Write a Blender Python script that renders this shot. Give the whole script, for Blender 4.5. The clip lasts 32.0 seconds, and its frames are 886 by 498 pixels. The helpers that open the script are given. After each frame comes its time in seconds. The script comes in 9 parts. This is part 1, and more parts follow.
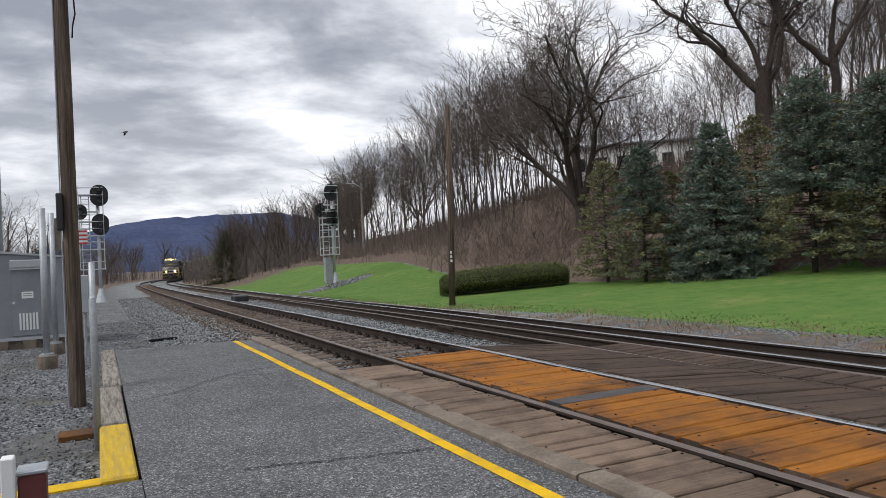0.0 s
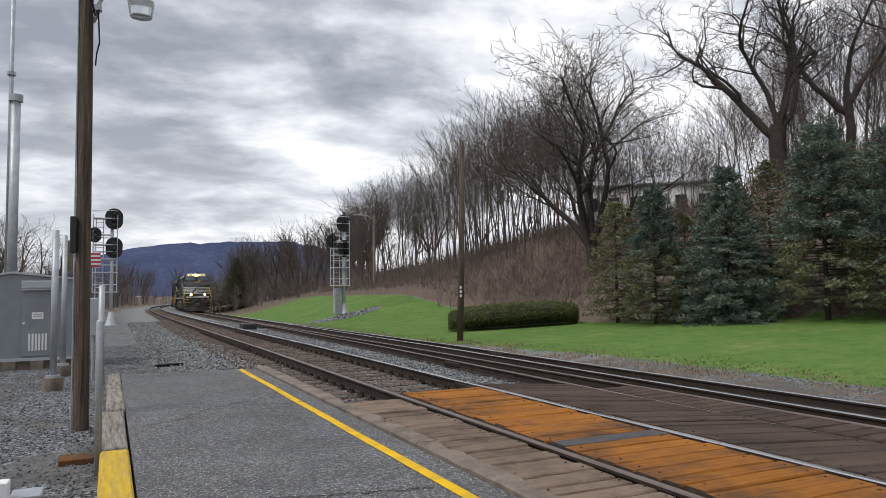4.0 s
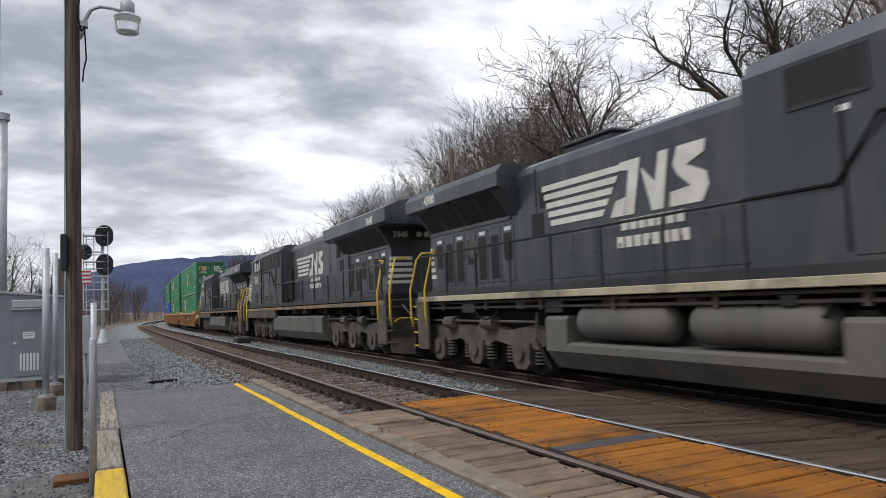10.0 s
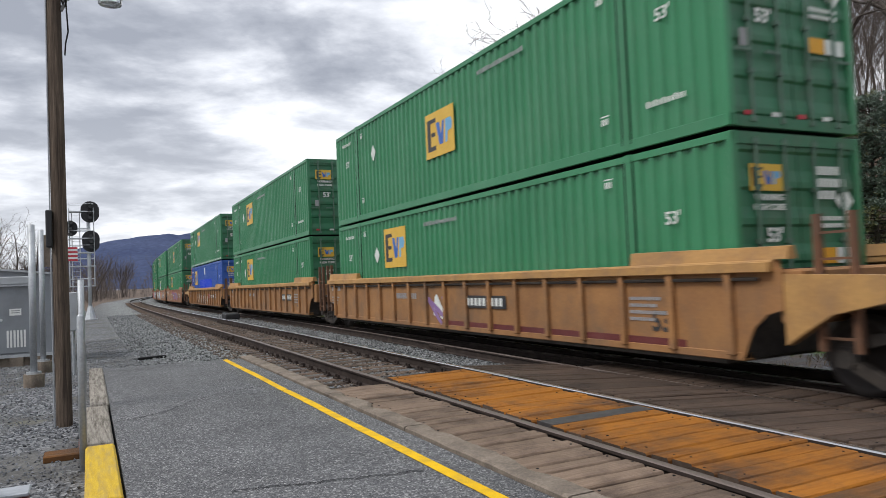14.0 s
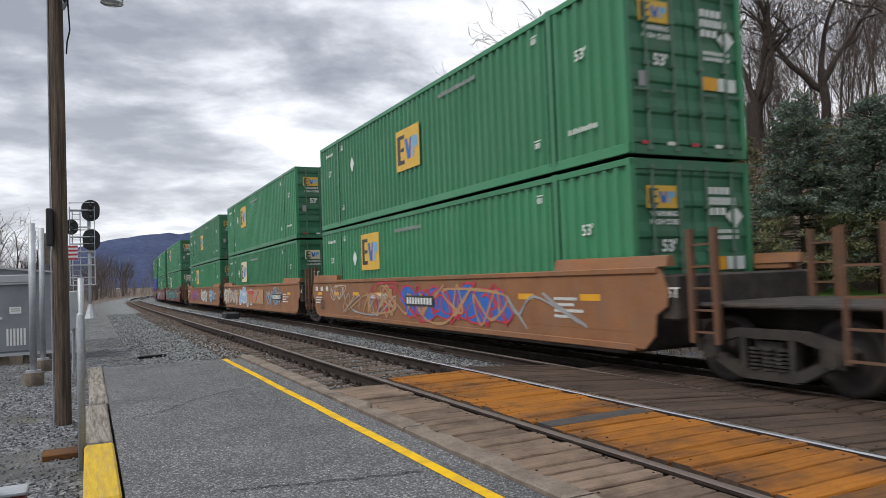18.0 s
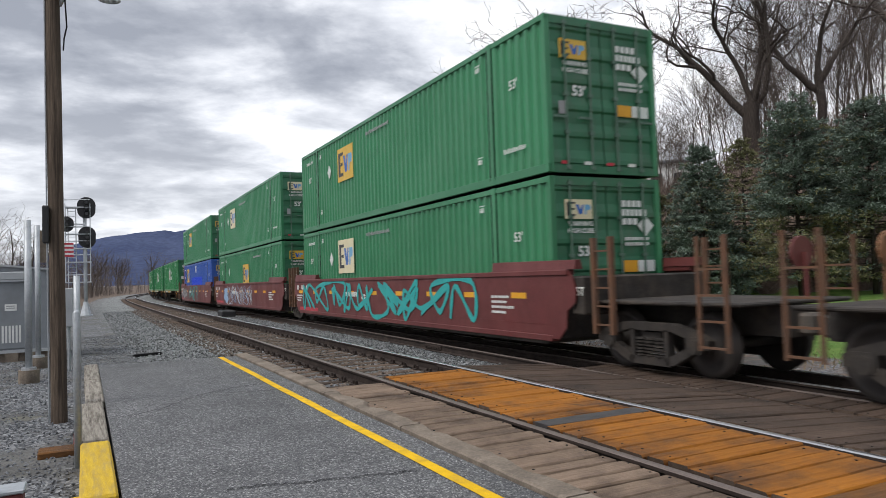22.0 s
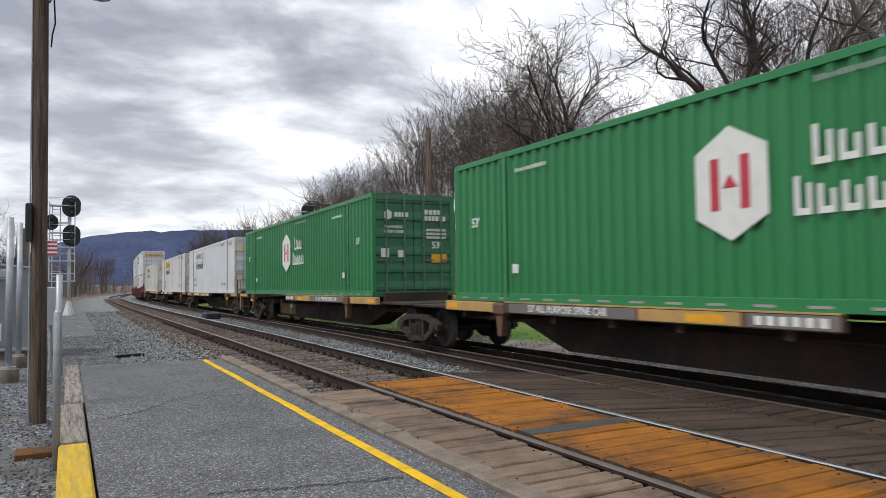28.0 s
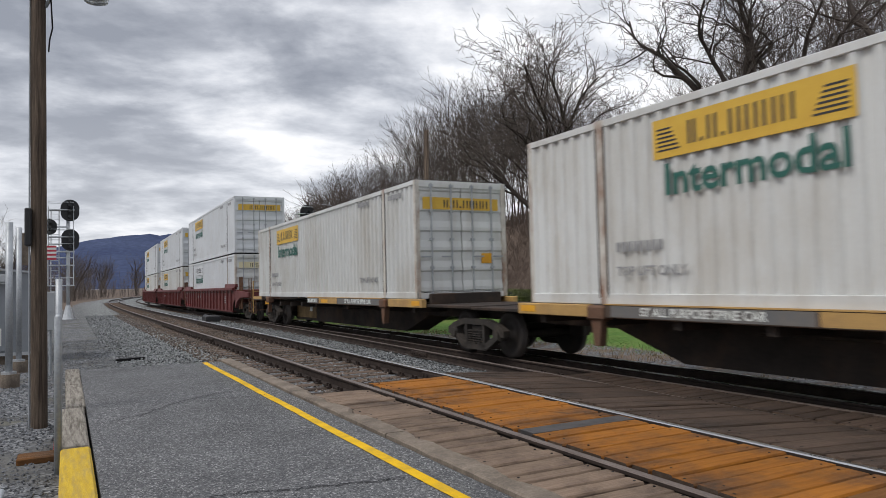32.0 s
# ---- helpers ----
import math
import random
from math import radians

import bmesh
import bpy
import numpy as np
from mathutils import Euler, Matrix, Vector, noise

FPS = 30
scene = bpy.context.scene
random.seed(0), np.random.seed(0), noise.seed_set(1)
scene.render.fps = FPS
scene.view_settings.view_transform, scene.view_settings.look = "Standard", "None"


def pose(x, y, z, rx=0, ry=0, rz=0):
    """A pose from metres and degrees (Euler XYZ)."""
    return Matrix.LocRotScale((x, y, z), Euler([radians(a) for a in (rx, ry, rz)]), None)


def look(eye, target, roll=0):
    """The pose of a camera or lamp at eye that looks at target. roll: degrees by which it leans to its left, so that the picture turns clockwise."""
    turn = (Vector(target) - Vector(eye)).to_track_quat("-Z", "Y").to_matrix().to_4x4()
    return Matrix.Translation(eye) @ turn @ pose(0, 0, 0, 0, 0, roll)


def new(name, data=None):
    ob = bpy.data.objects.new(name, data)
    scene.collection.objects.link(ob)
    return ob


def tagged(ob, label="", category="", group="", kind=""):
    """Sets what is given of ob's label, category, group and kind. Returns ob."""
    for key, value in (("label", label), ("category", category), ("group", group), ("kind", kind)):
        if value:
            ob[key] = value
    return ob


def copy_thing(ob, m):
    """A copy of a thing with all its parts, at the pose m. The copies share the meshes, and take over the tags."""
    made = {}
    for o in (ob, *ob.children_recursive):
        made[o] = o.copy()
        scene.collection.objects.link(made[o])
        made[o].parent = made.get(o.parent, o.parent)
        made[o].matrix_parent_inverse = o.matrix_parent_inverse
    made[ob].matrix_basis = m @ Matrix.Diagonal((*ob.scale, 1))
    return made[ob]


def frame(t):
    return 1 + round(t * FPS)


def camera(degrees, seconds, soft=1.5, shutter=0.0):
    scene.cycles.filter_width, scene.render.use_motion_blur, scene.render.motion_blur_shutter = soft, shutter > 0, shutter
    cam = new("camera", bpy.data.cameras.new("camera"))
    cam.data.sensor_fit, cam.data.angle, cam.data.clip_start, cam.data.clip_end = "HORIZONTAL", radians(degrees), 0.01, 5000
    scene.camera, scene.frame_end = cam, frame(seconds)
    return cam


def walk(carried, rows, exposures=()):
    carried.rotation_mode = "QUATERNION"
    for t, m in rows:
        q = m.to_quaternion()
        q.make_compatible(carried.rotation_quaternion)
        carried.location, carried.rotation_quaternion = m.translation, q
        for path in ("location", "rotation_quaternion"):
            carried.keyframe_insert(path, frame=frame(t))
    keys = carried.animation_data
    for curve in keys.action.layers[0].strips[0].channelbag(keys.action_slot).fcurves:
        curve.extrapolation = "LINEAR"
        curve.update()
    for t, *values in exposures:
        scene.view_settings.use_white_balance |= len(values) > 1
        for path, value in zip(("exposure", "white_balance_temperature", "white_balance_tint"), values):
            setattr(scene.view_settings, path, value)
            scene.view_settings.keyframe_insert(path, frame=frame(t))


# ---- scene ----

# camera: held by hand, nearly still; seconds, eye, yaw to the right, pitch, lean (degrees)
cam = camera(63.8, 32.0, soft=0.85, shutter=0.17)
PATH = [
    (0.0, -0.015, -0.014, 1.440, 25.87, 0.73, -2.66),
    (0.5, -0.010, -0.010, 1.443, 25.81, 0.79, -2.92),
    (1.0, -0.020, -0.016, 1.435, 25.67, 0.80, -2.75),
    (1.5, -0.012, -0.033, 1.442, 25.46, 1.00, -2.23),
    (2.0, 0.008, 0.017, 1.439, 25.84, 2.38, -1.71),
    (2.5, 0.010, -0.019, 1.444, 26.05, 2.82, -1.57),
    (3.0, -0.003, -0.021, 1.446, 25.73, 3.12, -0.74),
    (3.5, 0.000, -0.031, 1.450, 25.28, 3.30, -0.63),
    (5.5, 0.006, -0.009, 1.452, 24.89, 4.35, -0.96),
    (6.0, 0.006, -0.002, 1.450, 24.83, 4.48, -1.19),
    (6.5, 0.007, -0.007, 1.450, 24.95, 4.50, -1.20),
    (7.0, 0.011, -0.002, 1.450, 25.25, 4.58, -1.41),
    (7.5, 0.007, -0.011, 1.452, 25.21, 4.62, -1.18),
    (8.0, 0.001, -0.005, 1.452, 25.25, 4.63, -1.27),
    (8.5, 0.003, -0.009, 1.451, 25.30, 4.61, -1.43),
    (9.0, 0.001, -0.009, 1.454, 25.33, 4.53, -1.48),
    (9.5, 0.003, -0.017, 1.453, 25.43, 4.41, -1.74),
    (10.0, -0.003, -0.009, 1.449, 25.73, 4.17, -2.23),
    (10.5, -0.009, -0.023, 1.451, 25.84, 3.50, -2.49),
    (11.0, -0.015, -0.024, 1.450, 25.77, 2.38, -2.34),
    (11.5, -0.017, 0.017, 1.444, 25.96, 2.11, -2.37),
    (12.0, -0.007, 0.014, 1.447, 26.05, 2.02, -2.31),
    (12.5, 0.001, -0.001, 1.453, 26.09, 2.00, -2.42),
    (13.0, -0.000, 0.021, 1.453, 26.28, 2.11, -2.48),
    (13.5, 0.004, 0.022, 1.448, 26.47, 2.19, -2.39),
    (14.0, -0.005, -0.007, 1.449, 26.56, 2.17, -2.41),
    (14.5, 0.004, -0.007, 1.457, 26.57, 2.11, -2.37),
    (16.5, -0.008, 0.003, 1.452, 26.41, 2.17, -1.84),
    (17.0, -0.009, 0.004, 1.449, 26.48, 2.22, -1.89),
    (17.5, -0.010, 0.025, 1.452, 26.58, 2.19, -2.12),
    (18.0, -0.002, -0.001, 1.449, 26.53, 2.23, -2.07),
    (18.5, -0.009, 0.016, 1.449, 26.58, 2.27, -2.01),
    (19.0, 0.001, 0.000, 1.455, 26.59, 2.24, -2.09),
    (19.5, -0.004, -0.006, 1.451, 26.63, 2.31, -2.07),
    (20.0, 0.001, 0.029, 1.452, 26.80, 2.27, -2.23),
    (20.5, -0.005, 0.002, 1.451, 26.70, 2.28, -2.03),
    (21.0, -0.008, -0.015, 1.450, 26.69, 2.23, -2.00),
    (21.5, -0.011, 0.018, 1.449, 26.88, 2.14, -2.08),
    (22.0, -0.012, 0.003, 1.452, 26.82, 2.12, -1.84),
    (22.5, -0.017, -0.024, 1.452, 26.72, 2.15, -1.62),
    (23.0, -0.009, -0.014, 1.455, 26.65, 2.14, -2.08),
    (23.5, 0.004, -0.018, 1.460, 26.67, 2.07, -2.22),
    (24.0, -0.008, 0.031, 1.455, 26.87, 2.09, -2.16),
    (24.5, -0.004, 0.018, 1.454, 26.93, 2.06, -2.08),
    (25.0, 0.007, 0.019, 1.458, 27.23, 1.95, -2.03),
    (25.5, 0.003, 0.024, 1.459, 27.44, 2.15, -0.41),
    (27.5, 0.000, 0.014, 1.461, 27.82, 2.49, -0.69),
    (28.0, -0.002, 0.024, 1.455, 27.83, 2.59, -0.72),
    (28.5, -0.002, 0.022, 1.450, 27.88, 2.62, -0.72),
    (29.0, 0.005, 0.013, 1.460, 27.91, 2.52, -0.86),
    (29.5, 0.004, 0.026, 1.456, 28.02, 2.54, -0.96),
    (30.0, -0.003, 0.009, 1.456, 28.09, 2.53, -1.06),
    (30.5, 0.005, -0.000, 1.454, 28.09, 2.56, -1.12),
    (31.0, -0.002, 0.015, 1.453, 28.09, 2.58, -1.06),
    (31.5, -0.005, -0.006, 1.458, 27.95, 2.61, -1.45),
    (32.0, -0.010, 0.010, 1.456, 27.91, 2.61, -1.33),
]


def cam_pose(x, y, z, yaw, pitch, lean):
    return pose(x, y, z, 90 + pitch, 0, -yaw) @ pose(0, 0, 0, 0, 0, lean)


walk(cam, [(t, cam_pose(*p)) for t, *p in PATH], exposures=[(0.0, 0.18), (5.0, 0.2), (8.0, 0.22), (10.0, 0.3), (11.0, 0.46), (13.0, 0.46), (15.0, 0.32), (17.0, 0.2), (18.0, 0.3), (19.0, 0.2), (22.0, 0.34), (26.0, 0.3), (29.0, 0.36), (30.0, 0.3), (31.0, 0.1), (32.0, 0.1)])

# ---- daylight under a broken overcast ----
world = bpy.data.worlds.new("sky")
scene.world = world
world.use_nodes = True
SUN_EL, SUN_AZ = 52.0, -95.0   # the sun behind the clouds: elevation, bearing from +y towards +x


def build_world():
    nt = world.node_tree
    nt.nodes.clear()
    N, L = nt.nodes.new, nt.links.new
    out, bg = N("ShaderNodeOutputWorld"), N("ShaderNodeBackground")
    sky = N("ShaderNodeTexSky")
    sky.sky_type, sky.sun_disc = "NISHITA", False
    sky.sun_elevation, sky.sun_rotation = radians(SUN_EL), radians(SUN_AZ)
    skyc = N("ShaderNodeVectorMath")
    skyc.operation = "SCALE"
    skyc.inputs[3].default_value = 0.09
    L(sky.outputs[0], skyc.inputs[0])
    tc, sep = N("ShaderNodeTexCoord"), N("ShaderNodeSeparateXYZ")
    L(tc.outputs["Generated"], sep.inputs[0])
    # the cloud deck: the view ray meets a plane overhead
    zc = N("ShaderNodeMath")
    zc.operation = "MAXIMUM"
    L(sep.outputs[2], zc.inputs[0])
    zc.inputs[1].default_value = 0.0
    za = N("ShaderNodeMath")
    za.operation = "ADD"
    L(zc.outputs[0], za.inputs[0])
    za.inputs[1].default_value = 0.20
    comb = N("ShaderNodeCombineXYZ")
    for i in (0, 1):
        dv = N("ShaderNodeMath")
        dv.operation = "DIVIDE"
        L(sep.outputs[i], dv.inputs[0])
        L(za.outputs[0], dv.inputs[1])
        L(dv.outputs[0], comb.inputs[i])
    def clouds(scale, detail, rough, offset, distort):
        mp = N("ShaderNodeMapping")
        mp.inputs["Location"].default_value = offset
        mp.inputs["Rotation"].default_value = (0, 0, radians(28))
        mp.inputs["Scale"].default_value = (0.92, 1.12, 1)
        L(comb.outputs[0], mp.inputs[0])
        n = N("ShaderNodeTexNoise")
        n.inputs["Scale"].default_value, n.inputs["Detail"].default_value = scale, detail
        n.inputs["Roughness"].default_value, n.inputs["Distortion"].default_value = rough, distort
        L(mp.outputs[0], n.inputs["Vector"])
        return n.outputs[0]
    big, fine = clouds(1.0, 3, 0.5, (3.1, 7.4, 0), 0.2), clouds(2.7, 10, 0.56, (1.2, 0.3, 2), 0.12)
    mixn = N("ShaderNodeMix")
    mixn.inputs[0].default_value = 0.55
    L(big, mixn.inputs[2])
    L(fine, mixn.inputs[3])
    ramp = N("ShaderNodeValToRGB")
    els = ramp.color_ramp.elements
    els[0].position, els[0].color = 0.425, (0.28, 0.298, 0.345, 1)
    els[1].position, els[1].color = 0.64, (0.98, 0.98, 1.0, 1)
    e = els.new(0.48)
    e.color = (0.38, 0.40, 0.45, 1)
    e = els.new(0.549)
    e.color = (0.62, 0.64, 0.69, 1)
    # the deck is thinner, and brighter, over the wood; a heavy bank of cloud hangs over the line
    total = mixn.outputs[0]
    for az_, el_, c0, c1, amount in ((43, 17, 0.93, 0.995, 0.10), (19, 27, 0.95, 0.99, -0.035), (18, 8, 0.95, 0.995, 0.05)):
        dot = N("ShaderNodeVectorMath")
        dot.operation = "DOT_PRODUCT"
        L(tc.outputs["Generated"], dot.inputs[0])
        dot.inputs[1].default_value = (math.sin(radians(az_)) * math.cos(radians(el_)), math.cos(radians(az_)) * math.cos(radians(el_)), math.sin(radians(el_)))
        mr = N("ShaderNodeMapRange")
        mr.interpolation_type = "SMOOTHSTEP"
        mr.inputs[1].default_value, mr.inputs[2].default_value = c0, c1
        mr.inputs[3].default_value, mr.inputs[4].default_value = 0.0, amount
        L(dot.outputs["Value"], mr.inputs[0])
        lift = N("ShaderNodeMath")
        lift.operation = "ADD"
        L(total, lift.inputs[0])
        L(mr.outputs[0], lift.inputs[1])
        total = lift.outputs[0]
    L(total, ramp.inputs[0])
    # a lighter band low over the horizon
    low = N("ShaderNodeMapRange")
    low.inputs[1].default_value, low.inputs[2].default_value = 0.02, 0.26
    low.inputs[3].default_value, low.inputs[4].default_value = 0.35, 0.0
    L(sep.outputs[2], low.inputs[0])
    haze = N("ShaderNodeMix")
    haze.data_type = "RGBA"
    L(low.outputs[0], haze.inputs[0])
    L(ramp.outputs[0], haze.inputs[6])
    haze.inputs[7].default_value = (0.80, 0.81, 0.85, 1)
    mix = N("ShaderNodeMix")
    mix.data_type = "RGBA"
    mix.inputs[0].default_value = 0.93
    L(skyc.outputs[0], mix.inputs[6])
    L(haze.outputs[2], mix.inputs[7])
    # an overcast deck is brighter overhead than low down
    up, sc = N("ShaderNodeMapRange"), N("ShaderNodeVectorMath")
    up.inputs[1].default_value, up.inputs[2].default_value = 0.42, 1.0
    up.inputs[3].default_value, up.inputs[4].default_value = 1.0, 1.75
    L(sep.outputs[2], up.inputs[0])
    sc.operation = "SCALE"
    L(mix.outputs[2], sc.inputs[0])
    L(up.outputs[0], sc.inputs[3])
    L(sc.outputs[0], bg.inputs[0])
    bg.inputs[1].default_value = 1.1
    L(bg.outputs[0], out.inputs[0])


build_world()
sun = new("sun", bpy.data.lights.new("sun", "SUN"))
sun.data.energy, sun.data.angle, sun.data.color = 1.5, radians(22), (1.0, 0.96, 0.9)
_d = Vector((math.sin(radians(SUN_AZ)) * math.cos(radians(SUN_EL)), math.cos(radians(SUN_AZ)) * math.cos(radians(SUN_EL)), math.sin(radians(SUN_EL))))
sun.matrix_world = look(_d * 100, (0, 0, 0))

# ---- materials ----
def mat(name, c1, c2=None, rough=0.7, metal=0.0, scale=8.0, fine=60.0, bump=0.15, stain=None, stain_amt=0.0, stain_scale=1.2,
        stretch=(1, 1, 1), spread=0.0, placed=False, emit=None, strength=0.0, coord="Object", depth=0.01, fine_amt=0.25, rough_var=0.12, island=0.0):
    """Two colours mixed by noise at two scales, an optional stain, relief and a gloss that varies."""
    m = bpy.data.materials.new(name)
    m.use_nodes = True
    nt = m.node_tree
    N, L = nt.nodes.new, nt.links.new
    b = nt.nodes["Principled BSDF"]
    c2 = c2 or tuple(c * 0.72 for c in c1[:3]) + (1,)
    tc, mp = N("ShaderNodeTexCoord"), N("ShaderNodeMapping")
    mp.inputs["Scale"].default_value = stretch
    L(tc.outputs[coord], mp.inputs[0])
    def noise_(s, d=4, r=0.6):
        n = N("ShaderNodeTexNoise")
        n.inputs["Scale"].default_value, n.inputs["Detail"].default_value, n.inputs["Roughness"].default_value = s, d, r
        L(mp.outputs[0], n.inputs["Vector"])
        return n.outputs[0]
    n1, n2 = noise_(scale), noise_(fine, 3)
    def rng(x, a, bb, lo=0.0, hi=1.0):
        r = N("ShaderNodeMapRange")
        r.inputs[1].default_value, r.inputs[2].default_value, r.inputs[3].default_value, r.inputs[4].default_value = a, bb, lo, hi
        L(x, r.inputs[0])
        return r.outputs[0]
    def mixc(f, a, c):
        x = N("ShaderNodeMix")
        x.data_type = "RGBA"
        if isinstance(f, float):
            x.inputs[0].default_value = f
        else:
            L(f, x.inputs[0])
        for s, v in ((6, a), (7, c)):
            if isinstance(v, tuple):
                x.inputs[s].default_value = v
            else:
                L(v, x.inputs[s])
        return x.outputs[2]
    col = mixc(rng(n1, 0.3, 0.7), c1, c2)
    if fine_amt > 0:
        col = mixc(rng(n2, 0.42, 0.75, 0, fine_amt), col, tuple(c * 0.35 for c in c2[:3]) + (1,))
        col = mixc(rng(n2, 0.2, 0.42, fine_amt * 0.6, 0), col, tuple(min(1, c * 1.7 + 0.01) for c in c1[:3]) + (1,))
    if stain:
        sn = noise_(stain_scale, 6, 0.7)
        if placed:      # stains that run on from piece to piece
            gp = N("ShaderNodeNewGeometry")
            L(gp.outputs["Position"], sn.node.inputs["Vector"])
        col = mixc(rng(sn, 0.46, 0.68, 0, stain_amt), col, stain)
    if spread > 0:
        oi, hs = N("ShaderNodeObjectInfo"), N("ShaderNodeHueSaturation")
        L(rng(oi.outputs["Random"], 0, 1, 1 - spread, 1 + spread), hs.inputs["Value"])
        L(col, hs.inputs["Color"])
        col = hs.outputs[0]
    if island > 0:
        gm, hs = N("ShaderNodeNewGeometry"), N("ShaderNodeHueSaturation")
        L(rng(gm.outputs["Random Per Island"], 0, 1, 1 - island, 1 + island), hs.inputs["Value"])
        L(col, hs.inputs["Color"])
        col = hs.outputs[0]
    L(col, b.inputs["Base Color"])
    b.inputs["Metallic"].default_value = metal
    if rough >= 0.8:
        b.inputs["Specular IOR Level"].default_value = 0.22
    L(rng(n1, 0.25, 0.75, max(0.03, rough - rough_var), min(1, rough + rough_var)), b.inputs["Roughness"])
    if bump > 0:
        bp = N("ShaderNodeBump")
        bp.inputs["Strength"].default_value, bp.inputs["Distance"].default_value = bump, depth
        L(n2, bp.inputs["Height"])
        L(bp.outputs[0], b.inputs["Normal"])
    if emit:
        b.inputs["Emission Color"].default_value, b.inputs["Emission Strength"].default_value = emit, strength
    return m


def speckled(name, stops, scale, big, rough=0.9, relief=0.4):
    """Aggregate bound in a dark matrix: each grain its own tone, with worn and darker patches."""
    m = bpy.data.materials.new(name)
    m.use_nodes = True
    nt = m.node_tree
    N, L = nt.nodes.new, nt.links.new
    b = nt.nodes["Principled BSDF"]
    tc = N("ShaderNodeTexCoord")
    v, v2, n = N("ShaderNodeTexVoronoi"), N("ShaderNodeTexVoronoi"), N("ShaderNodeTexNoise")
    v.inputs["Scale"].default_value, v2.inputs["Scale"].default_value = scale, scale * 0.5
    n.inputs["Scale"].default_value, n.inputs["Detail"].default_value, n.inputs["Roughness"].default_value = big, 6, 0.65
    for k in (v, v2, n):
        L(tc.outputs["Object"], k.inputs["Vector"])
    cols = []
    for k in (v, v2):
        r = N("ShaderNodeValToRGB")
        e = r.color_ramp.elements
        e[0].position, e[0].color = stops[0]
        e[1].position, e[1].color = stops[-1]
        for p, c in stops[1:-1]:
            e.new(p).color = c
        L(k.outputs["Color"], r.inputs[0])
        cols.append(r.outputs[0])
    x = N("ShaderNodeMix")
    x.data_type = "RGBA"
    x.inputs[0].default_value = 0.3
    L(cols[0], x.inputs[6])
    L(cols[1], x.inputs[7])
    mr, hs = N("ShaderNodeMapRange"), N("ShaderNodeHueSaturation")
    mr.inputs[1].default_value, mr.inputs[2].default_value, mr.inputs[3].default_value, mr.inputs[4].default_value = 0.3, 0.7, 0.78, 1.25
    L(n.outputs[0], mr.inputs[0])
    L(mr.outputs[0], hs.inputs["Value"])
    L(x.outputs[2], hs.inputs["Color"])
    L(hs.outputs[0], b.inputs["Base Color"])
    b.inputs["Roughness"].default_value = rough
    b.inputs["Specular IOR Level"].default_value = 0.3
    bp = N("ShaderNodeBump")
    bp.inputs["Strength"].default_value, bp.inputs["Distance"].default_value = relief, 0.006
    L(v.outputs["Distance"], bp.inputs["Height"])
    L(bp.outputs[0], b.inputs["Normal"])
    return m


M = {}
M["asphalt"] = speckled("asphalt", ((0.08, (0.02, 0.0205, 0.022, 1)), (0.45, (0.074, 0.075, 0.079, 1)), (0.75, (0.142, 0.143, 0.147, 1)), (0.95, (0.46, 0.455, 0.445, 1))), 95, 0.9)
M["crack"] = mat("crack", (0.02, 0.02, 0.022, 1), rough=0.95, scale=12)
M["yellow_line"] = mat("yellow_line", (0.74, 0.45, 0.006, 1), (0.64, 0.38, 0.008, 1), 0.85, scale=3, fine=90, stain=(0.3, 0.22, 0.06, 1), stain_amt=0.45, stain_scale=6)
M["concrete"] = mat("concrete", (0.26, 0.212, 0.168, 1), (0.16, 0.132, 0.106, 1), 0.9, scale=3, fine=50, bump=0.5, stain=(0.075, 0.06, 0.048, 1), stain_amt=0.75, stain_scale=2.2, fine_amt=0.4)
M["old_timber"] = mat("old_timber", (0.34, 0.31, 0.265, 1), (0.2, 0.178, 0.15, 1), 0.9, scale=5, fine=40, stretch=(9, 0.6, 9), bump=0.7, stain=(0.06, 0.048, 0.038, 1), stain_amt=0.8, stain_scale=2.5, spread=0.12)
M["yellow_timber"] = mat("yellow_timber", (0.60, 0.40, 0.03, 1), (0.48, 0.31, 0.03, 1), 0.8, scale=5, fine=30, stretch=(6, 0.7, 6), bump=0.5, stain=(0.25, 0.2, 0.12, 1), stain_amt=0.55, stain_scale=4)
M["plank_grey"] = mat("plank_grey", (0.245, 0.175, 0.125, 1), (0.15, 0.107, 0.08, 1), 0.85, scale=3.5, fine=34, stretch=(0.6, 12, 12), bump=0.6, stain=(0.065, 0.046, 0.036, 1), stain_amt=0.85, stain_scale=1.5, spread=0.2, placed=True)
M["plank_brown"] = mat("plank_brown", (0.1, 0.067, 0.049, 1), (0.062, 0.043, 0.033, 1), 0.85, scale=3.5, fine=34, stretch=(0.6, 12, 12), bump=0.6, stain=(0.036, 0.027, 0.022, 1), stain_amt=0.85, stain_scale=1.3, spread=0.18, placed=True)
M["plank_rust"] = mat("plank_rust", (0.36, 0.135, 0.014, 1), (0.25, 0.09, 0.014, 1), 0.8, scale=2.2, fine=34, stretch=(0.8, 9, 9), bump=0.5, stain=(0.065, 0.038, 0.024, 1), stain_amt=1.0, stain_scale=0.9, spread=0.16, placed=True)
M["plank_dark"] = mat("plank_dark", (0.2, 0.085, 0.022, 1), (0.12, 0.055, 0.02, 1), 0.8, scale=2.5, fine=34, stretch=(0.7, 10, 10), bump=0.5, stain=(0.055, 0.04, 0.03, 1), stain_amt=1.0, stain_scale=0.8, spread=0.15, placed=True)
M["steel_plate"] = mat("steel_plate", (0.075, 0.07, 0.07, 1), (0.055, 0.05, 0.05, 1), 0.6, 0.3, scale=4)
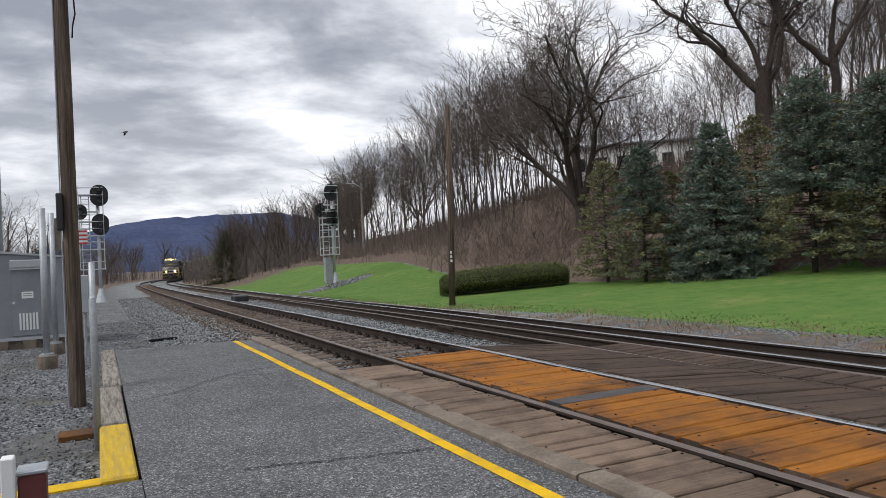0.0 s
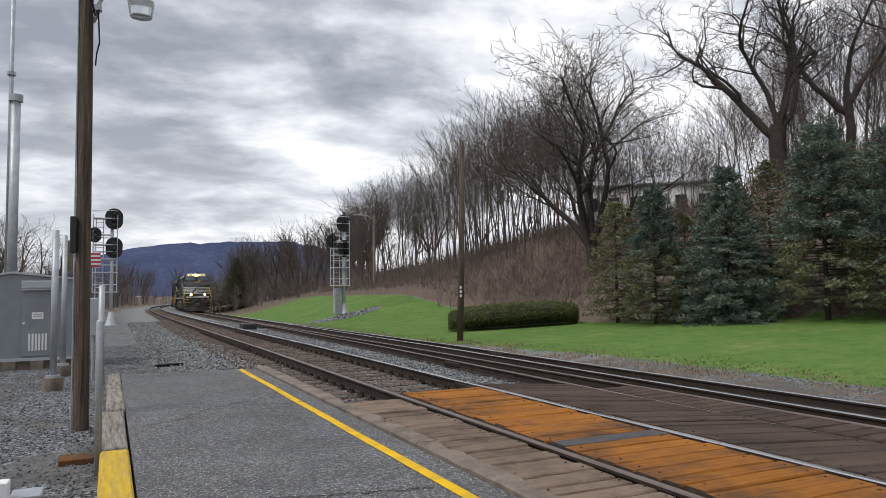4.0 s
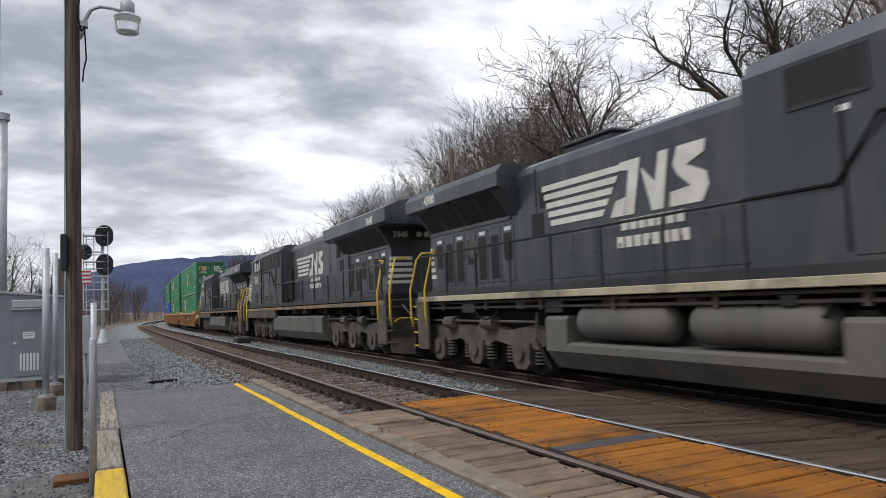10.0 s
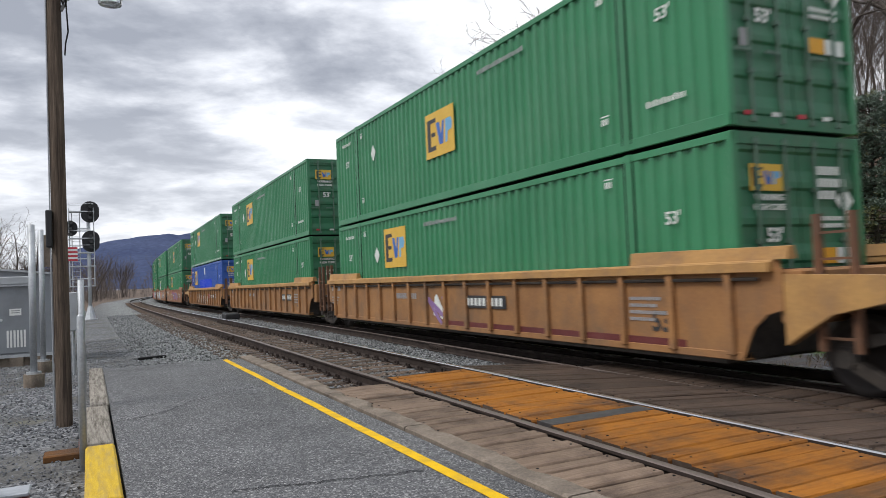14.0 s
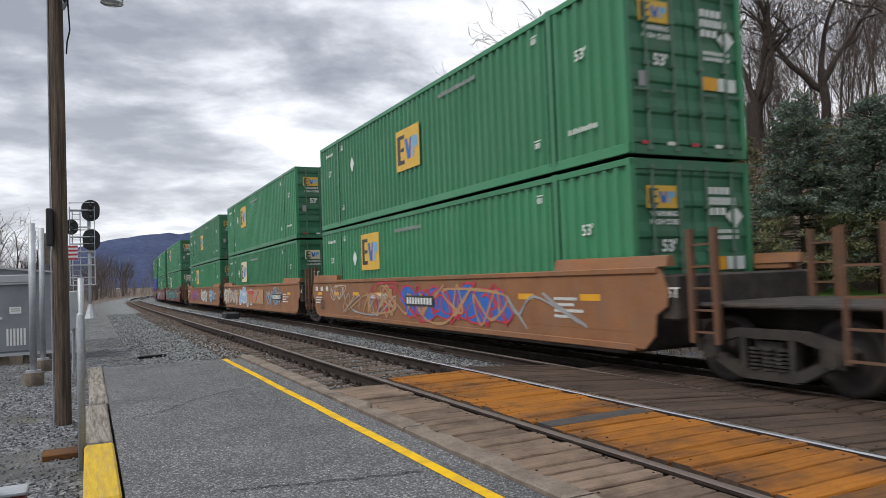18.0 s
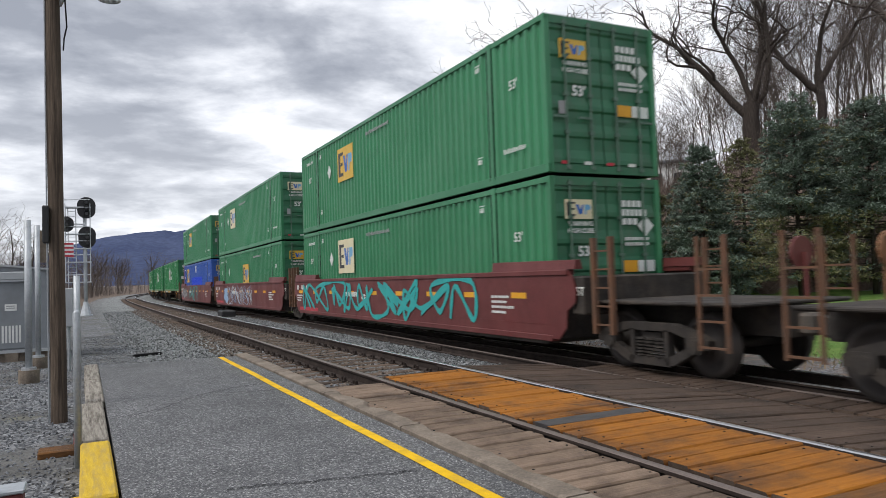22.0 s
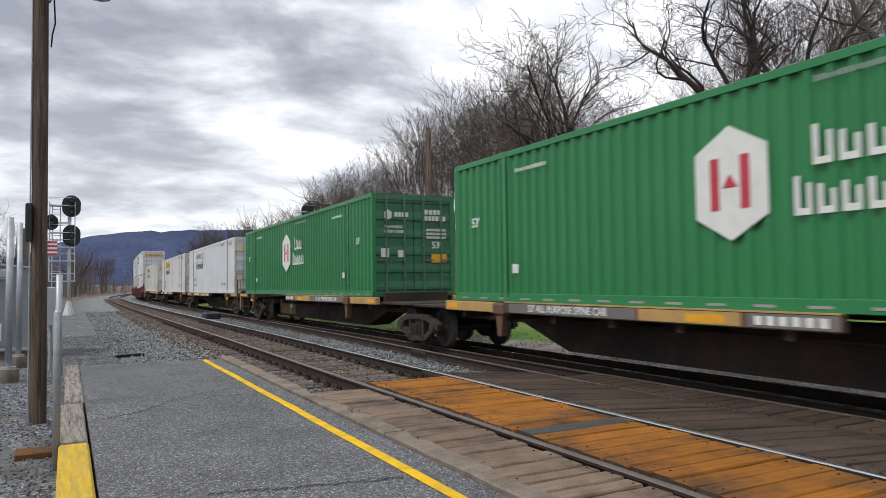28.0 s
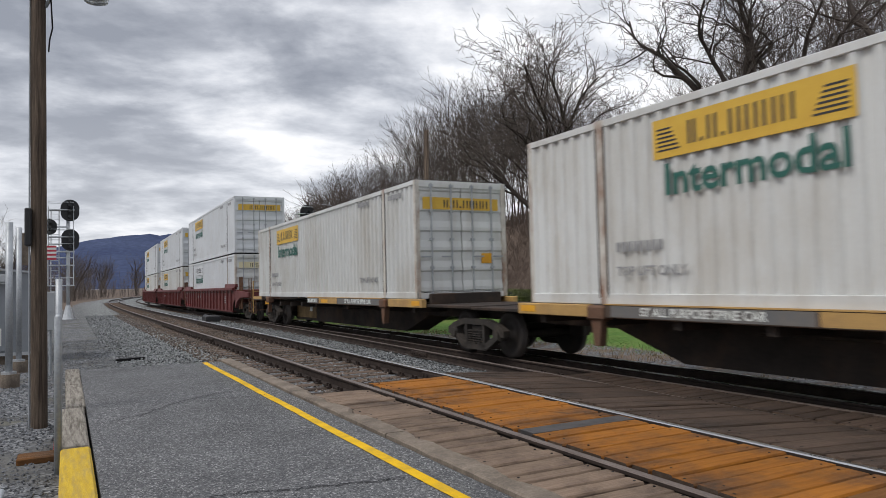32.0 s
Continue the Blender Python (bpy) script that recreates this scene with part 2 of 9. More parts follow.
M["rail_side"] = mat("rail_side", (0.055, 0.04, 0.033, 1), (0.034, 0.026, 0.023, 1), 0.85, 0.2, scale=4, fine=50, bump=0.3)
M["rail_top"] = mat("rail_top", (0.62, 0.62, 0.63, 1), (0.5, 0.49, 0.48, 1), 0.28, 0.9, scale=2, stretch=(4, 0.3, 4), bump=0.02, fine_amt=0.1)
M["rail_dull"] = mat("rail_dull", (0.20, 0.16, 0.14, 1), (0.14, 0.11, 0.095, 1), 0.5, 0.5, scale=2, bump=0.05)
M["tie"] = mat("tie", (0.105, 0.070, 0.048, 1), (0.052, 0.036, 0.028, 1), 0.95, scale=3, fine=24, stretch=(0.7, 8, 8), bump=0.6, spread=0.4, stain=(0.16, 0.125, 0.1, 1), stain_amt=0.6, stain_scale=1.4)
M["ballast"] = mat("ballast", (0.222, 0.228, 0.23, 1), (0.132, 0.138, 0.141, 1), 0.95, scale=3, fine=40, island=0.6)
M["yard_stone"] = mat("yard_stone", (0.155, 0.162, 0.174, 1), (0.092, 0.096, 0.104, 1), 0.95, scale=3, fine=40, island=0.6)
M["old_ballast"] = mat("old_ballast", (0.155, 0.125, 0.104, 1), (0.09, 0.073, 0.062, 1), 0.95, scale=3, fine=40, island=0.6)
M["galv"] = mat("galv", (0.42, 0.44, 0.46, 1), (0.33, 0.35, 0.37, 1), 0.5, 0.5, scale=6, fine=40, bump=0.05)
M["silver_paint"] = mat("silver_paint", (0.62, 0.64, 0.66, 1), (0.5, 0.52, 0.54, 1), 0.45, 0.35, scale=5, bump=0.05)
M["black_metal"] = mat("black_metal", (0.012, 0.012, 0.014, 1), (0.02, 0.02, 0.022, 1), 0.6, scale=6)
M["pole_wood"] = mat("pole_wood", (0.185, 0.14, 0.105, 1), (0.05, 0.037, 0.029, 1), 0.9, scale=2.2, fine=12, stretch=(16, 16, 0.6), bump=0.8, stain=(0.035, 0.027, 0.022, 1), stain_amt=0.8, stain_scale=1.2, fine_amt=0.5)
M["cabinet_grey"] = mat("cabinet_grey", (0.235, 0.25, 0.27, 1), (0.205, 0.22, 0.24, 1), 0.5, 0.2, scale=1.2, bump=0.03, fine_amt=0.06, stain=(0.17, 0.17, 0.17, 1), stain_amt=0.4)
M["cabinet_light"] = mat("cabinet_light", (0.42, 0.435, 0.45, 1), (0.36, 0.375, 0.39, 1), 0.5, 0.2, scale=2, bump=0.03, fine_amt=0.06)
M["white"] = mat("white", (0.75, 0.75, 0.73, 1), (0.66, 0.66, 0.65, 1), 0.6, scale=3, fine_amt=0.08, bump=0.03)
M["dark"] = mat("dark", (0.008, 0.008, 0.009, 1), (0.013, 0.013, 0.013, 1), 0.85, scale=5)
M["bark"] = mat("bark", (0.125, 0.10, 0.083, 1), (0.065, 0.053, 0.046, 1), 0.95, scale=4, fine=18, stretch=(5, 5, 0.8), bump=0.7, depth=0.03, spread=0.3)
M["bark_dark"] = mat("bark_dark", (0.082, 0.066, 0.057, 1), (0.042, 0.034, 0.03, 1), 0.95, scale=4, fine=18, stretch=(5, 5, 0.8), bump=0.7, depth=0.03, spread=0.2)
M["twig"] = mat("twig", (0.125, 0.105, 0.093, 1), (0.08, 0.066, 0.059, 1), 0.95, scale=2, fine=9, bump=0, spread=0.25)
M["brush"] = mat("brush", (0.175, 0.13, 0.107, 1), (0.10, 0.075, 0.063, 1), 0.95, scale=0.5, fine=5, bump=0, island=0.35)
M["dry_grass"] = mat("dry_grass", (0.33, 0.25, 0.15, 1), (0.2, 0.15, 0.1, 1), 0.95, scale=0.5, fine=5, bump=0)
M["spruce_blue"] = mat("spruce_blue", (0.14, 0.18, 0.142, 1), (0.092, 0.125, 0.098, 1), 0.75, scale=2.5, fine=16, bump=0, spread=0.1, island=0.25, fine_amt=0.08)
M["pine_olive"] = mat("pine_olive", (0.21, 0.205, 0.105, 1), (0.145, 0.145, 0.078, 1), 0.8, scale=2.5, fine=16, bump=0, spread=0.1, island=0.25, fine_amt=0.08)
M["pine_dark"] = mat("pine_dark", (0.11, 0.105, 0.055, 1), (0.07, 0.07, 0.038, 1), 0.8, scale=2.5, fine=16, bump=0, island=0.25, fine_amt=0.08)
M["hedge_leaf"] = mat("hedge_leaf", (0.118, 0.135, 0.03, 1), (0.075, 0.09, 0.023, 1), 0.6, scale=3, fine=22, bump=0, island=0.3)
M["grass_blade"] = mat("grass_blade", (0.10, 0.20, 0.034, 1), (0.072, 0.14, 0.026, 1), 0.75, scale=0.5, fine=6, bump=0, island=0.3, stain=(0.26, 0.24, 0.09, 1), stain_amt=0.5, stain_scale=0.35)
# paint of the train
M["loco_black"] = mat("loco_black", (0.036, 0.042, 0.052, 1), (0.024, 0.028, 0.035, 1), 0.33, scale=0.8, fine=30, bump=0.03, stain=(0.075, 0.074, 0.072, 1), stain_amt=0.7, stain_scale=1.8, stretch=(1, 1, 0.25), fine_amt=0.15)
M["loco_grime"] = mat("loco_grime", (0.112, 0.108, 0.098, 1), (0.075, 0.072, 0.066, 1), 0.75, scale=1.6, fine=24, bump=0.2, stain=(0.14, 0.125, 0.1, 1), stain_amt=0.5, stretch=(1, 1, 0.5))
M["truck_grime"] = mat("truck_grime", (0.10, 0.09, 0.08, 1), (0.055, 0.05, 0.046, 1), 0.9, scale=3, fine=24, bump=0.3, stain=(0.15, 0.12, 0.095, 1), stain_amt=0.6)
M["loco_white"] = mat("loco_white", (0.62, 0.61, 0.57, 1), (0.5, 0.49, 0.45, 1), 0.55, scale=3, stain=(0.3, 0.28, 0.25, 1), stain_amt=0.4, bump=0.03, fine_amt=0.1)
M["sill_stripe"] = mat("sill_stripe", (0.46, 0.41, 0.30, 1), (0.33, 0.27, 0.18, 1), 0.65, scale=1.2, stain=(0.1, 0.085, 0.065, 1), stain_amt=0.9, stain_scale=1.0)
M["sill_faded"] = mat("sill_faded", (0.30, 0.17, 0.075, 1), (0.17, 0.12, 0.08, 1), 0.75, scale=0.8, stain=(0.06, 0.055, 0.05, 1), stain_amt=1.0, stain_scale=0.7)
M["nose_black"] = mat("nose_black", (0.010, 0.011, 0.013, 1), (0.006, 0.006, 0.007, 1), 0.5, scale=1.2, bump=0.02, fine_amt=0.1)
M["loco_yellow"] = mat("loco_yellow", (0.66, 0.45, 0.02, 1), (0.52, 0.34, 0.02, 1), 0.5, scale=5, stain=(0.2, 0.13, 0.05, 1), stain_amt=0.3)
M["window_dark"] = mat("window_dark", (0.02, 0.025, 0.03, 1), (0.015, 0.018, 0.02, 1), 0.08, scale=2, bump=0, fine_amt=0, rough_var=0.03)
# the sky mirrored in the glass is put into this blue base colour
M["window_blue"] = mat("window_blue", (0.10, 0.14, 0.17, 1), (0.08, 0.11, 0.14, 1), 0.06, scale=2, bump=0, fine_amt=0, rough_var=0.03)
M["grille"] = mat("grille", (0.007, 0.007, 0.008, 1), (0.012, 0.012, 0.013, 1), 0.75, scale=8)
M["headlight"] = mat("headlight", (0.9, 0.85, 0.7, 1), rough=0.2, emit=(1.0, 0.56, 0.17, 1), strength=4.5, bump=0, fine_amt=0)
M["lamp_bulb"] = mat("lamp_bulb", (0.9, 0.85, 0.7, 1), rough=0.2, emit=(1.0, 0.5, 0.085, 1), strength=40.0, bump=0, fine_amt=0)
M["numberboard"] = mat("numberboard", (0.8, 0.75, 0.4, 1), rough=0.4, emit=(1.0, 0.82, 0.35, 1), strength=0.75, bump=0, fine_amt=0)
M["container_green"] = mat("container_green", (0.036, 0.21, 0.092, 1), (0.029, 0.175, 0.077, 1), 0.42, scale=0.35, fine=30, bump=0.04, stain=(0.07, 0.215, 0.115, 1), stain_amt=0.5, stain_scale=0.6, spread=0.14, fine_amt=0.1)
M["container_hub"] = mat("container_hub", (0.022, 0.195, 0.062, 1), (0.017, 0.165, 0.052, 1), 0.42, scale=0.35, fine=30, bump=0.04, spread=0.08, fine_amt=0.08)
M["container_door"] = mat("container_door", (0.028, 0.155, 0.075, 1), (0.022, 0.122, 0.06, 1), 0.5, scale=1, fine=30, bump=0.04, stain=(0.08, 0.10, 0.07, 1), stain_amt=0.5, fine_amt=0.12)
M["container_blue"] = mat("container_blue", (0.03, 0.10, 0.40, 1), (0.025, 0.082, 0.34, 1), 0.45, scale=0.4, bump=0.04, stain=(0.05, 0.13, 0.42, 1), stain_amt=0.5, fine_amt=0.1)
M["blue_patch"] = mat("blue_patch", (0.008, 0.06, 0.62, 1), (0.008, 0.055, 0.56, 1), 0.4, scale=0.8, bump=0.03, fine_amt=0.05)
M["container_white"] = mat("container_white", (0.64, 0.65, 0.64, 1), (0.55, 0.555, 0.54, 1), 0.5, scale=0.5, bump=0.04, stain=(0.40, 0.365, 0.31, 1), stain_amt=0.6, stain_scale=0.8, stretch=(1, 1, 0.35), spread=0.06, fine_amt=0.12)
M["container_silver"] = mat("container_silver", (0.66, 0.68, 0.70, 1), (0.6, 0.62, 0.64, 1), 0.45, 0.1, scale=0.5, bump=0.04, stain=(0.45, 0.43, 0.4, 1), stain_amt=0.3, fine_amt=0.08)
M["well_brown"] = mat("well_brown", (0.36, 0.175, 0.06, 1), (0.25, 0.12, 0.048, 1), 0.75, scale=1.2, fine=24, bump=0.1, stain=(0.15, 0.095, 0.058, 1), stain_amt=0.75, stain_scale=0.9, spread=0.08)
M["well_orange"] = mat("well_orange", (0.30, 0.132, 0.052, 1), (0.215, 0.094, 0.042, 1), 0.75, scale=1.0, fine=24, bump=0.1, stain=(0.20, 0.125, 0.085, 1), stain_amt=0.7, stain_scale=1.3, spread=0.08)
M["well_red"] = mat("well_red", (0.135, 0.026, 0.024, 1), (0.10, 0.021, 0.02, 1), 0.55, scale=1.2, fine=24, bump=0.08, stain=(0.17, 0.052, 0.044, 1), stain_amt=0.5, stain_scale=0.9)
M["spine_brown"] = mat("spine_brown", (0.11, 0.08, 0.062, 1), (0.075, 0.056, 0.046, 1), 0.85, scale=1.5, fine=24, bump=0.15, stain=(0.2, 0.11, 0.06, 1), stain_amt=0.6)
M["spine_yellow"] = mat("spine_yellow", (0.50, 0.31, 0.10, 1), (0.4, 0.24, 0.09, 1), 0.7, scale=2, stain=(0.2, 0.13, 0.08, 1), stain_amt=0.6)
M["cast_steel"] = mat("cast_steel", (0.05, 0.044, 0.04, 1), (0.028, 0.025, 0.023, 1), 0.85, scale=3, fine=24, bump=0.3, stain=(0.1, 0.078, 0.06, 1), stain_amt=0.5)
M["well_ochre"] = mat("well_ochre", (0.46, 0.26, 0.085, 1), (0.37, 0.20, 0.07, 1), 0.7, scale=1.5, fine=24, bump=0.1, stain=(0.2, 0.12, 0.07, 1), stain_amt=0.7, stain_scale=1.6)
M["well_rust"] = mat("well_rust", (0.15, 0.085, 0.056, 1), (0.095, 0.058, 0.042, 1), 0.85, scale=2, fine=24, bump=0.2, stain=(0.22, 0.1, 0.05, 1), stain_amt=0.6, stain_scale=2)
M["decal_tan"] = mat("decal_tan", (0.42, 0.25, 0.12, 1), (0.36, 0.21, 0.10, 1), 0.6, scale=2, bump=0, fine_amt=0.1)
M["decal_purple"] = mat("decal_purple", (0.22, 0.12, 0.30, 1), (0.28, 0.18, 0.34, 1), 0.6, scale=3, bump=0, fine_amt=0.1)
M["spray_cream"] = mat("spray_cream", (0.60, 0.53, 0.44, 1), (0.46, 0.38, 0.31, 1), 0.6, scale=2.5, bump=0, fine_amt=0.15, stain=(0.33, 0.2, 0.14, 1), stain_amt=0.5, stain_scale=2)
M["spray_blue"] = mat("spray_blue", (0.24, 0.40, 0.60, 1), (0.30, 0.46, 0.64, 1), 0.6, scale=2, bump=0, fine_amt=0.12)
M["spine_dark"] = mat("spine_dark", (0.045, 0.036, 0.031, 1), (0.028, 0.024, 0.022, 1), 0.9, scale=1.5, fine=24, bump=0.15, stain=(0.1, 0.06, 0.04, 1), stain_amt=0.5)
M["spine_tan"] = mat("spine_tan", (0.30, 0.20, 0.09, 1), (0.17, 0.115, 0.06, 1), 0.8, scale=2.2, fine=24, bump=0.1, stain=(0.06, 0.045, 0.032, 1), stain_amt=0.8, stain_scale=1.8)
M["decal_slate"] = mat("decal_slate", (0.12, 0.125, 0.13, 1), (0.17, 0.15, 0.13, 1), 0.7, scale=3, bump=0, fine_amt=0.15)
M["loco_dust"] = mat("loco_dust", (0.066, 0.07, 0.075, 1), (0.043, 0.047, 0.052, 1), 0.45, scale=0.9, fine=26, bump=0.05, stain=(0.1, 0.094, 0.085, 1), stain_amt=0.7, stain_scale=1.4, stretch=(1, 1, 0.3), fine_amt=0.2)
M["white_rust"] = mat("white_rust", (0.62, 0.60, 0.55, 1), (0.5, 0.46, 0.4, 1), 0.65, scale=2, fine=20, bump=0.08, stain=(0.20, 0.09, 0.045, 1), stain_amt=0.95, stain_scale=1.5, stretch=(1, 1, 0.5), fine_amt=0.2)
M["loco_deep"] = mat("loco_deep", (0.016, 0.017, 0.019, 1), (0.011, 0.012, 0.013, 1), 0.35, scale=0.9, fine=26, bump=0.03, stain=(0.045, 0.043, 0.04, 1), stain_amt=0.5, stain_scale=1.6, fine_amt=0.15)
M["wheel"] = mat("wheel", (0.035, 0.03, 0.028, 1), (0.06, 0.05, 0.045, 1), 0.7, 0.3, scale=4, bump=0.1)
M["rod"] = mat("rod", (0.11, 0.19, 0.14, 1), (0.075, 0.135, 0.10, 1), 0.5, 0.2, scale=5)
M["decal_white"] = mat("decal_white", (0.7, 0.72, 0.69, 1), (0.6, 0.62, 0.59, 1), 0.55, scale=4, bump=0.0, fine_amt=0.05)
M["decal_yellow"] = mat("decal_yellow", (0.66, 0.42, 0.05, 1), (0.6, 0.36, 0.045, 1), 0.5, scale=3, bump=0, fine_amt=0.06)
M["decal_cream"] = mat("decal_cream", (0.68, 0.63, 0.42, 1), (0.64, 0.56, 0.36, 1), 0.55, scale=3, bump=0, fine_amt=0.06)
M["decal_black"] = mat("decal_black", (0.02, 0.02, 0.022, 1), (0.04, 0.04, 0.04, 1), 0.5, scale=3, bump=0, fine_amt=0.05)
M["decal_blue"] = mat("decal_blue", (0.03, 0.13, 0.45, 1), (0.03, 0.11, 0.4, 1), 0.5, scale=3, bump=0, fine_amt=0.05)
M["decal_lightblue"] = mat("decal_lightblue", (0.12, 0.33, 0.55, 1), (0.2, 0.42, 0.62, 1), 0.6, scale=2, bump=0, fine_amt=0.1)
M["decal_orange"] = mat("decal_orange", (0.72, 0.36, 0.015, 1), (0.66, 0.31, 0.015, 1), 0.5, scale=3, bump=0, fine_amt=0.06)
M["decal_red"] = mat("decal_red", (0.48, 0.04, 0.06, 1), (0.4, 0.035, 0.05, 1), 0.5, scale=3, bump=0, fine_amt=0.06)
M["decal_teal"] = mat("decal_teal", (0.02, 0.36, 0.34, 1), (0.03, 0.30, 0.29, 1), 0.6, scale=2, bump=0, fine_amt=0.1)
M["decal_darkgreen"] = mat("decal_darkgreen", (0.02, 0.12, 0.09, 1), (0.018, 0.1, 0.08, 1), 0.5, scale=3, bump=0, fine_amt=0.06)
M["decal_grey"] = mat("decal_grey", (0.33, 0.33, 0.33, 1), (0.25, 0.25, 0.26, 1), 0.6, scale=3, bump=0, fine_amt=0.08)
M["red_orange"] = mat("red_orange", (0.55, 0.10, 0.045, 1), (0.45, 0.09, 0.04, 1), 0.5, scale=3, bump=0, fine_amt=0.08)


def glass(name):
    m = bpy.data.materials.new(name)
    m.use_nodes = True
    b = m.node_tree.nodes["Principled BSDF"]
    b.inputs["Base Color"].default_value = (0.85, 0.88, 0.88, 1)
    b.inputs["Roughness"].default_value, b.inputs["Transmission Weight"].default_value = 0.15, 0.85
    return m


M["lamp_glass"] = glass("lamp_glass")

# ---- mesh helpers ----
class Geo:
    """Vertices and faces of one mesh, with a material slot for each face."""

    def __init__(self):
        self.v, self.f, self.m = [], [], []

    def add(self, verts, faces, m=0):
        o = len(self.v)
        self.v += [tuple(p) for p in verts]
        self.f += [tuple(o + i for i in q) for q in faces]
        self.m += [m] * len(faces)
        return self

    def box(self, x0, y0, z0, x1, y1, z1, m=0, ch=0.0):
        if x0 > x1: x0, x1 = x1, x0
        if y0 > y1: y0, y1 = y1, y0
        if z0 > z1: z0, z1 = z1, z0
        if ch <= 0:
            v = [(x0, y0, z0), (x1, y0, z0), (x1, y1, z0), (x0, y1, z0), (x0, y0, z1), (x1, y0, z1), (x1, y1, z1), (x0, y1, z1)]
            return self.add(v, [(3, 2, 1, 0), (4, 5, 6, 7), (0, 1, 5, 4), (1, 2, 6, 5), (2, 3, 7, 6), (3, 0, 4, 7)], m)
        c = min(ch, (x1 - x0) / 2.2, (y1 - y0) / 2.2, (z1 - z0) / 2.2)
        rings = []
        for z, k in ((z0, c), (z0 + c, 0), (z1 - c, 0), (z1, c)):
            rings.append([(x0 + k + c * (1 if k == 0 else 0), y0 + k, z), (x1 - k - c * (1 if k == 0 else 0), y0 + k, z),
                          (x1 - k, y0 + k + c * (1 if k == 0 else 0), z), (x1 - k, y1 - k - c * (1 if k == 0 else 0), z),
                          (x1 - k - c * (1 if k == 0 else 0), y1 - k, z), (x0 + k + c * (1 if k == 0 else 0), y1 - k, z),
                          (x0 + k, y1 - k - c * (1 if k == 0 else 0), z), (x0 + k, y0 + k + c * (1 if k == 0 else 0), z)])
        return self.loft(rings, m, True, True)

    def loft(self, rings, m=0, close=True, caps=False):
        n = len(rings[0])
        v = [p for r in rings for p in r]
        f = []
        for i in range(len(rings) - 1):
            for j in range(n if close else n - 1):
                a, b = i * n + j, i * n + (j + 1) % n
                f.append((a, b, b + n, a + n))
        if caps:
            f.append(tuple(range(n - 1, -1, -1)))
            f.append(tuple((len(rings) - 1) * n + j for j in range(n)))
        return self.add(v, f, m)

    def tube(self, pts, radii, n=8, m=0, caps=True):
        pts = [Vector(p) for p in pts]
        if not isinstance(radii, (list, tuple)):
            radii = [radii] * len(pts)
        rings, ref = [], Vector((0.31, 0.17, 0.93))
        for i, p in enumerate(pts):
            d = (pts[min(i + 1, len(pts) - 1)] - pts[max(i - 1, 0)]).normalized()
            if abs(d.dot(ref)) > 0.94:
                ref = Vector((0.93, 0.31, 0.17))
            u = d.cross(ref).normalized()
            w = d.cross(u)
            rings.append([p + radii[i] * (u * math.cos(2 * math.pi * k / n) + w * math.sin(2 * math.pi * k / n)) for k in range(n)])
        return self.loft(rings, m, True, caps)

    def cyl(self, a, b, r, n=12, m=0, r2=None):
        return self.tube([a, b], [r, r if r2 is None else r2], n, m)

    def prism(self, prof, axis, a, b, m=0):
        """A closed outline of (p, q) pairs pushed along an axis from a to b."""
        put = {"x": lambda t, p, q: (t, p, q), "y": lambda t, p, q: (p, t, q), "z": lambda t, p, q: (p, q, t)}[axis]
        return self.loft([[put(a, *pq) for pq in prof], [put(b, *pq) for pq in prof]], m, True, True)

    def mesh(self, name, mats, smooth=False):
        me = bpy.data.meshes.new(name)
        me.from_pydata(self.v, [], self.f)
        for x in mats:
            me.materials.append(x)
        if len(mats) > 1:
            me.polygons.foreach_set("material_index", self.m)
        if smooth:
            me.polygons.foreach_set("use_smooth", [True] * len(self.f))
        me.update()
        return me


def mats_of(material):
    ms = material if isinstance(material, (list, tuple)) else [material]
    return [M[x] if isinstance(x, str) else x for x in ms]


def part(name, g, material, parent=None, label="", smooth=False, at=None):
    """Links a Geo (or a mesh already made) as ONE object, under a thing or a part."""
    me = g if isinstance(g, bpy.types.Mesh) else g.mesh(name, mats_of(material), smooth)
    ob = new(name, me)
    if parent is not None:
        ob.parent = parent
    if at is not None:
        ob.matrix_basis = at
    if label:
        tagged(ob, label)
    return ob


def thing(name, label, category, at=None, group="", kind=""):
    ob = new(name)
    ob.empty_display_size = 0.2
    tagged(ob, label, category, group, kind)
    if at is not None:
        ob.matrix_basis = at
    return ob


def smooth01(x, a, b):
    t = min(1, max(0, (x - a) / (b - a)))
    return t * t * (3 - 2 * t)


# ---- the line of the railway: it bends to the right, and falls a little, in the distance ----
STEP = 1.0
LINE = [(0.0, 0.0, 0.0)]
for _i in range(700):
    _s = _i * STEP
    _k = min(0.0040, (_s + 18.6) * 0.41e-5 + max(0, _s - 90) * 2.2e-5)
    _x, _y, _a = LINE[-1]
    _a += _k * STEP
    LINE.append((_x + math.sin(_a) * STEP, _y + math.cos(_a) * STEP, _a))


def fall(s):
    return -0.0046 * max(0.0, min(s, 160.0) - 20)


def along(s, off, z=0.0):
    """A point at s metres along the line, off metres to its right; and the heading there."""
    if s <= 0:
        return off, s, z, 0.0
    i = min(int(s / STEP), len(LINE) - 2)
    t = s / STEP - i
    x, y, a = (LINE[i][k] * (1 - t) + LINE[i + 1][k] * t for k in range(3))
    return x + off * math.cos(a), y - off * math.sin(a), z + fall(s), a


def line_x(y):
    """The line's shift to the right at y."""
    if y <= 0:
        return 0.0
    i = min(int(y / STEP), 400)
    return LINE[i][0]


X1, X2, Z2 = 4.52, 8.75, -0.14       # track centres and the far track's level against the near one
GAUGE = 1.505

# ---- terrain ----
def toe(y):
    return 27.0 - 6.5 * smooth01(y, 14, 28) + 1.5 * smooth01(y, 60, 120)


